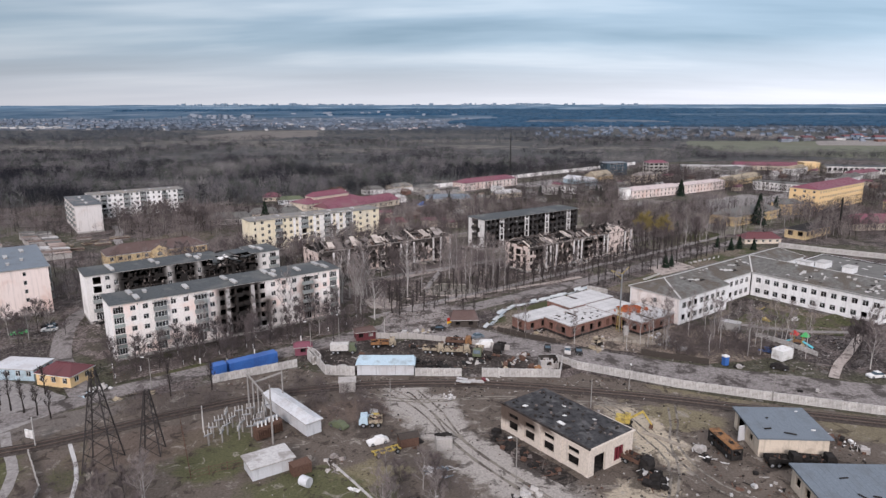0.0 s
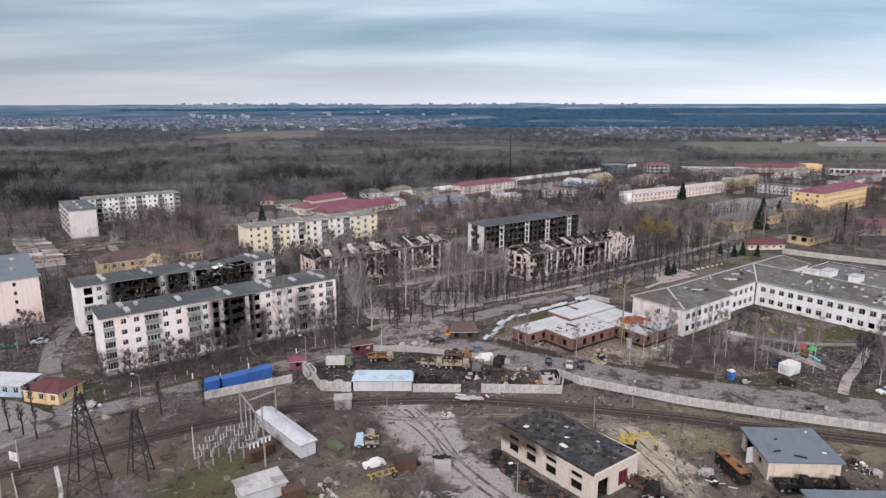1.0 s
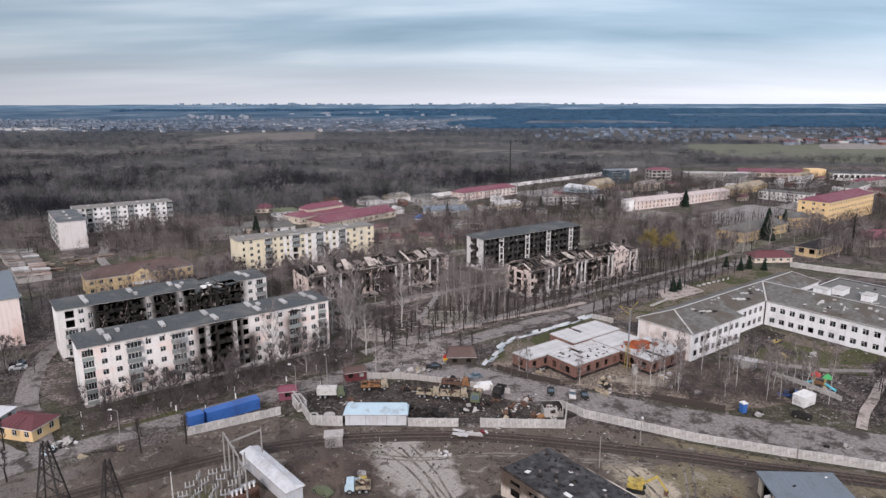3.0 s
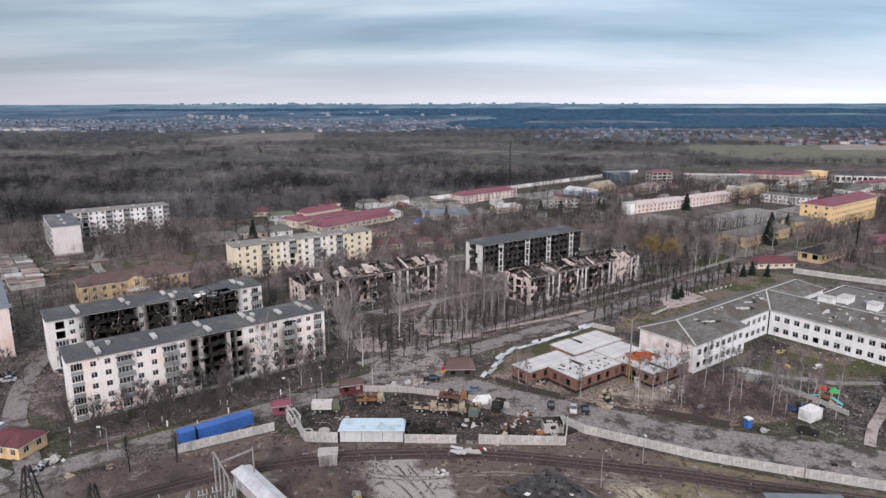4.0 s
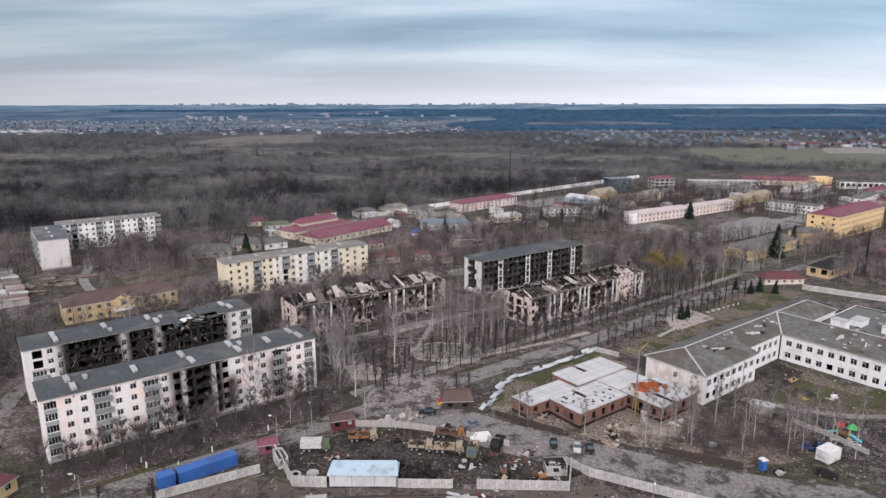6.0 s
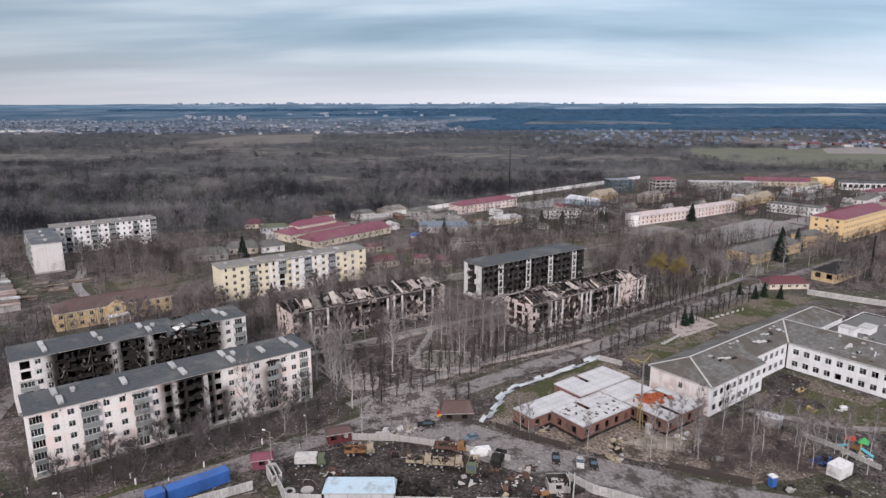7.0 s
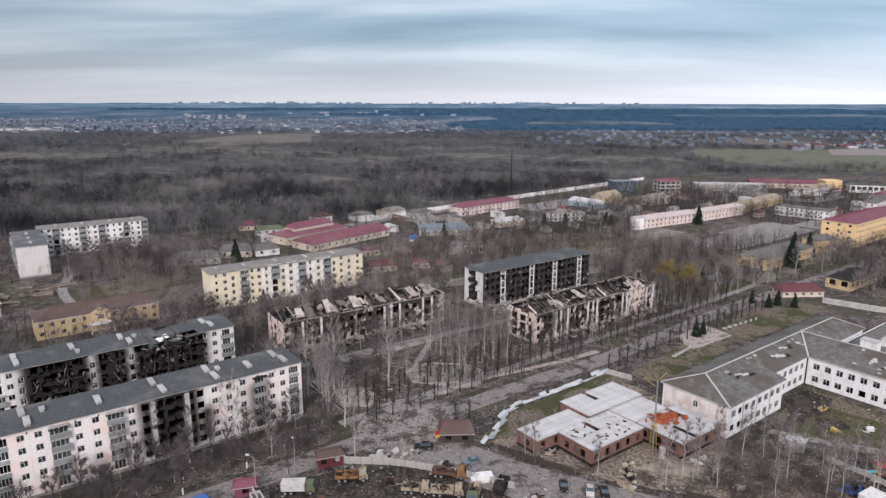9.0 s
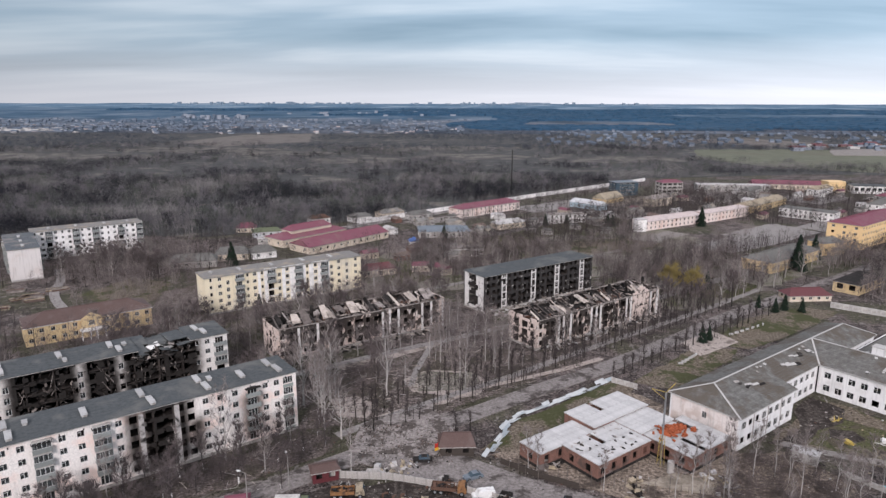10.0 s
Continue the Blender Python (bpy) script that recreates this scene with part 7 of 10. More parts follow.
house("dark_red_shed", "low shed under a dull maroon roof among trees", (-38.0, 345.0), 25.0, 16.0, 8.0, 3.0, 5.2, "cream", "roof_dred", 3, 1, 105, category="shed")
for i, (x, y, L, lab, rf) in enumerate(((-62, 476, 14, "small white-walled house by the far road", "asbestos"), (-44, 492, 18, "small pale house by the far road", "roof_mottle"), (-24, 486, 16, "low pale house by the far road", "asbestos"), (-86, 470, 12, "small house with a rusty roof by the far road", "rust"), (30, 455, 20, "low pale pavilion among trees", "slab"), (240, 590, 26, "pale two-storey building with grey roof", "asbestos"), (300, 600, 30, "pale building under a tan roof", "roof_tan"), (150, 545, 22, "pale roofless house among trees", "ash"), (330, 560, 40, "long building under a maroon roof", "roof_red"), (300, 520, 44, "long pale building with a grey roof", "asbestos"), (270, 470, 20, "pale shed beside the yellow building", "slab"))):
    house("far_house", lab, (x, y), 30 + (i * 13) % 17, L, 9, 3.6 if i < 5 else 6.0, 5.6 if i < 5 else 8.2, ("plaster_white", "cream", "conc_white")[i % 3], rf, max(3, int(L / 4)), 1 if i < 5 else 2, 110 + i, category="house", group="far houses")


# rows of lock-up garages and timber stacks beside the white flats
def lockup(roof, lab):
    ob = thing("lockup_garage", pose(0, 0, -50), lab, "garage", "lock-up garages")
    m = Mesh()
    facade(m, (0, 0), 0, 3.8, -0.2, 2.3, 0.2, [(0.5, 3.3, -0.1, 2.0)], "conc", "dark")
    facade(m, (3.8, 0.2), 90, 5.6, -0.2, 2.3, 0.2, [], "conc", "dark"), facade(m, (3.8, 6.0), 180, 3.8, -0.2, 2.3, 0.2, [], "conc", "dark"), facade(m, (0, 5.8), 270, 5.6, -0.2, 2.3, 0.2, [], "conc", "dark")
    part("wall", m, ob)
    m = Mesh()
    m.box(0.52, 0.05, -0.1, 3.28, 0.12, 1.98, "rust")
    part("door", m, ob, "rusty sheet-metal door")
    m = Mesh()
    m.hexa([(-0.15, -0.2, 2.32), (3.95, -0.2, 2.32), (3.95, 6.2, 2.62), (-0.15, 6.2, 2.62), (-0.15, -0.2, 2.42), (3.95, -0.2, 2.42), (3.95, 6.2, 2.72), (-0.15, 6.2, 2.72)], roof)
    part("roof", m, ob)
    return ob


M["rust_roof"] = mat("patchy_sheet_roof", (0.27, 0.20, 0.17), 0.8, var=0.4, random_tint=0.8, dirt=(0.42, 0.38, 0.35))
LOCKUPS = [lockup(r_, lab_) for r_, lab_ in (("rust_roof", "small lock-up garage with a rusty sheet roof"), ("slab", "small lock-up garage with a pale slab roof"), ("asbestos", "small lock-up garage with a dark grey roof"), ("ash", "small lock-up garage with an ash-stained roof"))]
used, lrnd = set(), random.Random(77)
for row, (x, y, rz, n) in enumerate(((-162, 284, 129, 14), (*town(-162, 284, 129, 0, 6.5), 129, 15), (*town(-162, 284, 129, 0, 22), 129, 10))):
    for i in range(n):
        m = pose(*town(x, y, rz, i * 4.3, lrnd.uniform(-0.5, 0.5)), lrnd.uniform(-0.3, 0), 0, 0, rz + lrnd.uniform(-2, 2))
        v = lrnd.randrange(4)
        lk = LOCKUPS[v]
        if lrnd.random() < 0.12 and len(used) == 4:
            continue
        if v not in used:
            lk.matrix_world = m
            used.add(v)
        else:
            copy_thing(lk, m)


def timber_stack(x, y, rz, seed):
    rnd = random.Random(seed)
    ob = thing("timber_stack", pose(x, y, 0, 0, 0, rz), "stack of pale sawn timber beside the lane", "timber", "timber stacks")
    for k in range(4):
        b = Mesh()
        for i in range(8):
            b.obox(pose(i * 0.36 + rnd.uniform(-0.03, 0.03), 3 + rnd.uniform(-0.4, 0.4), k * 0.26, 0, 0, rnd.uniform(-1, 1)), 0.28, 6.0, 0.24, rnd.choice(["straw", "timber_burnt", "rust", "ash"]))
        tagged(part("layer", b, ob), kind="stuff")


for i in range(14):
    q = random.Random(500 + i)
    timber_stack(q.uniform(-178, -152), q.uniform(292, 326), q.uniform(100, 150), 130 + i)

# white wall along the far road, white wall behind the school
def panel_wall(name, pts, height, label, mname="conc_white", seg=2.6, th=0.16, group=""):
    """A wall of precast panels between short posts, each panel an object."""
    ob = thing(name, pose(0, 0, 0), label, "fence", group)
    rnd = random.Random(int(abs(pts[0][0] * 10)))
    cache = {}
    for a, b in zip(pts, pts[1:]):
        d = math.dist(a, b)
        n = max(1, round(d / seg))
        w = d / n
        key = round(w, 2)
        if key not in cache:
            p, q = Mesh(), Mesh()
            p.box(0.09, -th / 2, -0.1, w - 0.09, th / 2, height, mname)
            for k in (0.28, 0.62):
                p.box(0.25, -th / 2 - 0.03, height * k - 0.2, w - 0.25, -th / 2 + 0.001, height * k + 0.2, mname)
            q.box(-0.085, -0.14, -0.1, 0.085, 0.14, height + 0.1, mname)
            cache[key] = (p.data("panel"), q.data("post"))
        ang = math.degrees(math.atan2(b[1] - a[1], b[0] - a[0]))
        for i in range(n):
            x, y = a[0] + (b[0] - a[0]) * i / n, a[1] + (b[1] - a[1]) * i / n
            o = part("panel", cache[key][0], ob)
            o.matrix_local = pose(x, y, 0, rnd.uniform(-2.5, 2.5), 0, ang)
            o = part("post", cache[key][1], ob)
            o.matrix_local = pose(x, y, 0, 0, 0, ang)
    return ob


panel_wall("concrete_fence", [(-58, 472), (20, 548), (90, 614), (190, 706)], 3.0, "long white concrete wall along the edge of the wood", "plaster_white", seg=4.0)
panel_wall("concrete_fence", [(146, 306), (160, 295), (190, 276)], 2.2, "white wall behind the school grounds", seg=3.0)
panel_wall("concrete_fence", [(-57.2, 157.2), (-39.5, 167.2)], 1.9, "pale concrete panel fence beside the railway")
panel_wall("concrete_fence", [(-38.8, 175.6), (-35.4, 169.5), (-31.6, 162.2), (-24.4, 161.9)], 2.3, "pale concrete panel fence round the vehicle yard")
panel_wall("concrete_fence", [(-10.0, 161.9), (1.2, 161.8)], 1.9, "pale concrete panel fence round the vehicle yard")
panel_wall("concrete_fence", [(6.0, 161.6), (24.4, 161.0), (26.6, 170.5)], 2.1, "pale concrete panel fence round the vehicle yard")
panel_wall("concrete_fence", [(-24.5, 187.5), (-12.0, 187.0), (2.0, 183.2), (14.0, 178.0)], 1.6, "grimy concrete panel fence at the back of the vehicle yard", "conc")
panel_wall("concrete_fence", [(25.4, 170.8), (29.6, 166.4), (50.6, 155.8), (66.2, 150.2), (89.4, 142.5), (125, 131)], 1.9, "long pale concrete panel fence along the railway")
panel_wall("concrete_fence", [(-80, 124.8), (-71, 113.5), (-66, 100)], 1.0, "low pale concrete kerb fence across the grass", "conc", th=0.1)
panel_wall("concrete_fence", [(83.5, 190.3), (88.5, 184.1), (93, 175.2)], 1.1, "low pale wall of the play yard", "conc_white")
panel_wall("board_fence", [(11.9, 193.5), (19, 188.4), (27.1, 183.9)], 1.3, "low dark brown board fence before the brick building", "sleeper", th=0.08)
panel_wall("board_fence", [(47.9, 175.7), (62.9, 169.3)], 1.5, "low dark brown board fence before the birches", "sleeper", th=0.08)


# sheds and outbuildings among the far houses
def shed_kind(wall, roof, lab, L, W, H):
    ob = thing("garden_shed", pose(0, 0, -60), lab, "shed", "garden sheds")
    m = Mesh()
    facade(m, (0, 0), 0, L, -0.2, H, 0.15, [(0.8, 1.8, -0.1, 2.0), (L - 2.2, L - 1.2, 0.9, 1.8)], wall, "dark")
    facade(m, (L, 0.15), 90, W - 0.3, -0.2, H, 0.15, [], wall, "dark"), facade(m, (L, W), 180, L, -0.2, H, 0.15, [], wall, "dark"), facade(m, (0, W - 0.15), 270, W - 0.3, -0.2, H, 0.15, [], wall, "dark")
    part("wall", m, ob)
    m = Mesh()
    hip_roof(m, -0.3, L + 0.3, -0.3, W + 0.3, H + 0.02, W / 2, H + W * 0.28, 0.2, 0.2, roof)
    part("roof", m, ob)
    return ob


SHEDS = [shed_kind("conc_white", "asbestos", "small pale shed under a grey roof", 6, 4, 2.6), shed_kind("plaster_white", "slab", "small white outbuilding under a pale roof", 9, 5, 3.0), shed_kind("brick_wall", "rust_roof", "small brick shed with a patched rusty roof", 7, 4.5, 2.7), shed_kind("cream", "roof_red", "small cream outbuilding under a maroon roof", 8, 5, 3.0), shed_kind("conc", "roof_mottle", "low grey shed under a mottled roof", 12, 6, 3.2)]
AREAS = [(20, 430, 110, 520), (120, 480, 220, 600), (200, 560, 330, 640), (230, 440, 330, 560), (-60, 440, 20, 500), (-60, 350, 10, 400)]
spots = []
srnd = random.Random(345)
while len(spots) < 66:
    ax, ay, bx, by = srnd.choice(AREAS)
    x, y = srnd.uniform(ax, bx), srnd.uniform(ay, by)
    if free(x + 3, y + 3, 6.5) and y + 14 < edge_y(x) and all(math.dist((x, y), q) > 15 for q in spots):
        spots.append((x, y))
for i, (x, y) in enumerate(spots):
    m = pose(x, y, 0, 0, 0, srnd.choice([36, 38, 126, -52, 10]) + srnd.uniform(-6, 6))
    if i < 5:
        SHEDS[i].matrix_world = m
    else:
        copy_thing(srnd.choice(SHEDS), m)

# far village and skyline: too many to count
# wall, skyline and roof colours are blue-grey with painted distance haze
M["far_wall"] = mat("hazed_house_wall", (0.23, 0.255, 0.295), 0.9, fine=0.3, random_tint=0.0, bmp=0)
M["skyline"] = mat("hazed_skyline_blocks", (0.15, 0.205, 0.26), 0.9, fine=0.3, bmp=0)
M["far_roof"] = mat("hazed_house_roof", (0.10, 0.125, 0.16), 0.9, fine=0.3, bmp=0)


def far_village():
    rnd = np.random.RandomState(7)
    m = Mesh()

    def put(x, y, s, h, tall, wl, rf):
        z = 44 * max(0.0, min(1.0, (y - 2000) / 2900.0)) ** 1.4 - 0.5
        m.box(x, y, z, x + s, y + s * 0.7, z + h, wl)
        if not tall:
            m.hexa([(x - 0.5, y - 0.5, z + h), (x + s + 0.5, y - 0.5, z + h), (x + s + 0.5, y + s * 0.7 + 0.5, z + h), (x - 0.5, y + s * 0.7 + 0.5, z + h), (x, y + s * 0.3, z + h * 1.6), (x + s, y + s * 0.3, z + h * 1.6), (x + s, y + s * 0.4, z + h * 1.6), (x, y + s * 0.4, z + h * 1.6)], rf)

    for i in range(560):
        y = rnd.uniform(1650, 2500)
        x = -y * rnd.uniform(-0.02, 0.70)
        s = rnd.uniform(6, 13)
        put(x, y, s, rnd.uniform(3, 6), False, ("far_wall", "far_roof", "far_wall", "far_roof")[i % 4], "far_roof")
    for i in range(22):
        y = rnd.uniform(1640, 1760)
        put(-y * rnd.uniform(0.57, 0.72), y, rnd.uniform(12, 34), rnd.uniform(4, 7), True, "slab", "slab")
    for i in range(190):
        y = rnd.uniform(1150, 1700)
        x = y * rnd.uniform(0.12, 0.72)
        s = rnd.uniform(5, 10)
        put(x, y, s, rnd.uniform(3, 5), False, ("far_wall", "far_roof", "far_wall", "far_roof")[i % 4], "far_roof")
    for i in range(40):
        x, y = rnd.uniform(520, 900), rnd.uniform(1070, 1200)
        put(x, y, rnd.uniform(8, 22), rnd.uniform(3, 6), i % 3 > 0, ("slab", "far_wall", "brick_wall", "far_wall")[i % 4], "roof_dred")
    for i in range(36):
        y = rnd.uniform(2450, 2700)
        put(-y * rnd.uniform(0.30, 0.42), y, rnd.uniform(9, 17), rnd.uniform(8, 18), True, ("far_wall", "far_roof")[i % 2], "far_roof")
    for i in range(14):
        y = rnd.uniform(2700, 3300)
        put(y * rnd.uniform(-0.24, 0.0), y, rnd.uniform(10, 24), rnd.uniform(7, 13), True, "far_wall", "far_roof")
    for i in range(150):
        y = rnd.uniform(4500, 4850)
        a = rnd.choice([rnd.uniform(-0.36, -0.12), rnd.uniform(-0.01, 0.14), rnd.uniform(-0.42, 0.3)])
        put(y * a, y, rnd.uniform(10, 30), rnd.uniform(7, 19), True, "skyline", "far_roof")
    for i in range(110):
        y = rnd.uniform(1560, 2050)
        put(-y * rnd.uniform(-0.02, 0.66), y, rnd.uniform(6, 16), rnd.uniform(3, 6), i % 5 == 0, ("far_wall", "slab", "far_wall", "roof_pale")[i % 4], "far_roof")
    solid("far_village", m, pose(0, 0, 0), "scattered pale houses of far villages and a town on the skyline", "village", kind="stuff")


far_village()

# ---- vehicles, yard things, substation ----
def wheel_data(r=0.34, w=0.22):
    m = Mesh()
    m.tube((0, -w / 2, r), (0, w / 2, r), r, r, 12, "tyre")
    h = Mesh()
    h.tube((0, -w / 2 - 0.01, r), (0, w / 2 + 0.01, r), r * 0.55, r * 0.55, 10, "grey_metal")
    return m.data("wheel"), h.data("rim")


WHEEL = {"car": wheel_data(), "lorry": wheel_data(0.52, 0.32)}


def put_wheel(ob, x, y, kind):
    w = part("wheel", WHEEL[kind][0], ob)
    w.matrix_local = pose(x, y, 0)
    part("rim", WHEEL[kind][1], w)


def loft(mesh, rings, mname):
    """Skins a row of equal rings of points, closed at both ends."""
    for a, b in zip(rings, rings[1:]):
        n = len(a)
        for i in range(n):
            j = (i + 1) % n
            mesh.face([a[i], a[j], b[j], b[i]], mname)
    mesh.face(rings[0][::-1], mname), mesh.face(rings[-1], mname)


def car(x, y, rz, paint, label, wreck=False, van=False):
    ob = thing("van" if van else "car", pose(x, y, 0, 0, 0, rz), label, "van" if van else "car", "parked cars")
    L, W = (4.9, 1.9) if van else (4.2, 1.7)
    b = Mesh()
    hood = 1.0 if van else 0.86
    prof = [(0, 0.3, hood * 0.8), (0.3, 0.24, hood), (L * 0.32, 0.22, hood + 0.06), (L * 0.8, 0.22, hood + 0.04), (L - 0.15, 0.25, hood * 0.96), (L, 0.32, hood * 0.75)]
    loft(b, [[(px - L / 2, -W / 2, lo), (px - L / 2, W / 2, lo), (px - L / 2, W / 2 - 0.05, hi), (px - L / 2, -W / 2 + 0.05, hi)] for px, lo, hi in prof], paint)
    part("body", b, ob)
    c = Mesh()
    top = 1.95 if van else 1.42
    f = [(L * (0.14 if van else 0.28), hood), (L * (0.26 if van else 0.42), top), (L * 0.9 if van else L * 0.74, top), (L * 0.98 if van else L * 0.9, hood)]
    loft(c, [[(f[0][0] - L / 2, s * (W / 2 - 0.08), hood), (f[1][0] - L / 2, s * (W / 2 - 0.2), top), (f[2][0] - L / 2, s * (W / 2 - 0.2), top), (f[3][0] - L / 2, s * (W / 2 - 0.08), hood)] for s in (-1, 1)], paint if van or wreck else "dark_glass")
    cab = part("cabin", c, ob)
    r = Mesh()
    r.box(f[1][0] - L / 2 + 0.04, -W / 2 + 0.22, top, f[2][0] - L / 2 - 0.04, W / 2 - 0.22, top + 0.03, paint)
    part("roof", r, cab)
    if not wreck:
        for s in (-1, 1):
            h = Mesh()
            h.box(-L / 2 - 0.012, s * (W / 2 - 0.28) - 0.14, 0.52, -L / 2 + 0.05, s * (W / 2 - 0.28) + 0.14, 0.66, "frame")
            part("headlight", h, ob)
    for px in (-L / 2 + 0.8, L / 2 - 0.85):
        for s in (-1, 1):
            put_wheel(ob, px, s * (W / 2 - 0.08), "car")
    return ob


def lorry(x, y, rz, cab_paint, bed_paint, label, L=6.6, bed="box", burnt=False):
    ob = thing("lorry", pose(x, y, 0, 0, 0, rz), label, "lorry", "lorries")
    ch = Mesh()
    for s in (-0.45, 0.45):
        ch.box(-L / 2, s - 0.08, 0.75, L / 2, s + 0.08, 0.98, "rust")
    for px in np.arange(-L / 2 + 0.4, L / 2, 1.2):
        ch.box(px, -0.38, 0.78, px + 0.12, 0.38, 0.94, "rust")
    part("chassis", ch, ob)
    c = Mesh()
    loft(c, [[(-L / 2 - 0.1, s * 1.1, 0.7), (-L / 2 - 0.1, s * 1.1, 1.5), (-L / 2 + 0.25, s * 1.02, 2.45), (-L / 2 + 1.6, s * 1.02, 2.5), (-L / 2 + 1.7, s * 1.1, 0.7)] for s in (-1, 1)], cab_paint)
    cab = part("cab", c, ob)
    g = Mesh()
    g.hexa([(-L / 2 - 0.112, -0.9, 1.52), (-L / 2 - 0.112, 0.9, 1.52), (-L / 2 - 0.05, 0.9, 1.52), (-L / 2 - 0.05, -0.9, 1.52), (-L / 2 + 0.2, -0.85, 2.35), (-L / 2 + 0.2, 0.85, 2.35), (-L / 2 + 0.27, 0.85, 2.35), (-L / 2 + 0.27, -0.85, 2.35)], "dark" if burnt else "dark_glass")
    part("windscreen", g, cab)
    b = Mesh()
    if bed == "box":
        b.box(-L / 2 + 1.9, -1.15, 1.0, L / 2, 1.15, 1.12, bed_paint)
        for x0, y0, x1, y1 in ((-L / 2 + 1.9, -1.15, L / 2, -1.07), (-L / 2 + 1.9, 1.07, L / 2, 1.15), (-L / 2 + 1.9, -1.068, -L / 2 + 1.98, 1.068), (L / 2 - 0.08, -1.068, L / 2, 1.068)):
            b.box(x0, y0, 1.12, x1, y1, 1.75, bed_paint)
        part("load_bed", b, ob)
        rl = random.Random(int(x * 31 + y * 17))
        ld = Mesh()
        for i in range(16):
            ld.obox(pose(rl.uniform(-L / 2 + 2.3, L / 2 - 0.5), rl.uniform(-0.8, 0.8), 1.13 + rl.uniform(0, 0.5), rl.uniform(-30, 30), rl.uniform(-30, 30), rl.uniform(0, 180)), rl.uniform(0.4, 1.5), rl.uniform(0.1, 0.7), rl.uniform(0.08, 0.4), rl.choice(["charred", "rust", "charred", "sleeper", bed_paint]))
        part("load", ld, ob, "tangle of burnt scrap on the bed")
    elif bed == "tank":
        b.tube((-L / 2 + 1.9, 0, 1.75), (L / 2, 0, 1.75), 0.85, 0.85, 14, bed_paint)
        part("tank", b, ob)
    elif bed == "van":
        b.box(-L / 2 + 1.85, -1.12, 0.99, L / 2, 1.12, 2.7, bed_paint)
        part("box_body", b, ob)
    for px in (-L / 2 + 0.8, L / 2 - 2.0, L / 2 - 0.8):
        for s in (-1, 1):
            put_wheel(ob, px, s * 0.95, "lorry")
    return ob


def digger(x, y, rz, paint, label):
    ob = thing("excavator", pose(x, y, 0, 0, 0, rz), label, "excavator")
    for s in (-0.95, 0.95):
        t = Mesh()
        loft(t, [[(px, s - 0.25, z0), (px, s + 0.25, z0), (px, s + 0.25, z1), (px, s - 0.25, z1)] for px, z0, z1 in ((-1.7, 0.35, 0.5), (-1.4, 0.02, 0.8), (1.4, 0.02, 0.8), (1.7, 0.35, 0.5))], "tyre")
        part("track", t, ob)
    b = Mesh()
    b.box(-1.6, -1.1, 0.85, 1.2, 1.1, 1.9, paint)
    part("body", b, ob)
    c = Mesh()
    c.box(0.2, -1.05, 1.902, 1.3, 0.0, 2.9, paint)
    part("cab", c, ob)
    a = Mesh()
    a.beam((1.1, 0.4, 1.5), (3.6, 0.4, 3.4), 0.3, 0.4, paint)
    part("boom", a, ob)
    a = Mesh()
    a.beam((3.5, 0.4, 3.4), (5.4, 0.4, 0.8), 0.25, 0.3, paint)
    arm = part("arm", a, ob)
    k = Mesh()
    loft(k, [[(5.0, 0.0 + s, 0.9), (5.7, 0.0 + s, 0.7), (5.5, 0.0 + s, 0.02), (4.9, 0.0 + s, 0.2)] for s in (0.0, 0.8)], "rust")
    part("bucket", k, arm)
    return ob


def bus(x, y, rz):
    ob = thing("bus", pose(x, y, 0, 0, 0, rz), "burnt-out small bus with an orange roof", "bus")
    L, W = 7.8, 2.2
    b = Mesh()
    holes = [(0.5 + i * 1.2, 1.4 + i * 1.2, 1.35, 2.15) for i in range(6)]
    facade(b, (-L / 2, -W / 2), 0, L, 0.35, 2.6, 0.06, holes, "charred", "dark"), facade(b, (L / 2, -W / 2 + 0.06), 90, W - 0.12, 0.35, 2.6, 0.06, [(0.25, 1.8, 1.3, 2.3)], "charred", "dark")
    facade(b, (L / 2, W / 2), 180, L, 0.35, 2.6, 0.06, holes, "charred", "dark"), facade(b, (-L / 2, W / 2 - 0.06), 270, W - 0.12, 0.35, 2.6, 0.06, [(0.25, 1.8, 1.3, 2.3)], "charred", "dark")
    part("body", b, ob)
    r = Mesh()
    loft(r, [[(px, -W / 2 + q, 2.602), (px, W / 2 - q, 2.602), (px, W / 2 - q - 0.15, 2.82), (px, -W / 2 + q + 0.15, 2.82)] for px, q in ((-L / 2, 0.1), (-L / 2 + 0.2, 0), (L / 2 - 0.2, 0), (L / 2, 0.1))], "orange_paint")
    ro = part("roof", r, ob, "orange painted roof")
    for px in (-1.6, 1.9):
        h = Mesh()
        h.box(px - 0.4, -0.4, 2.822, px + 0.4, 0.4, 2.9, "charred")
        part("hatch", h, ro)
    f = Mesh()
    f.box(-L / 2 + 0.08, -W / 2 + 0.08, 0.4, L / 2 - 0.08, W / 2 - 0.08, 0.5, "rust")
    part("floor_pan", f, ob)
    for px in (-L / 2 + 1.5, L / 2 - 1.6):
        for s in (-1, 1):
            put_wheel(ob, px, s * (W / 2 - 0.14), "lorry")


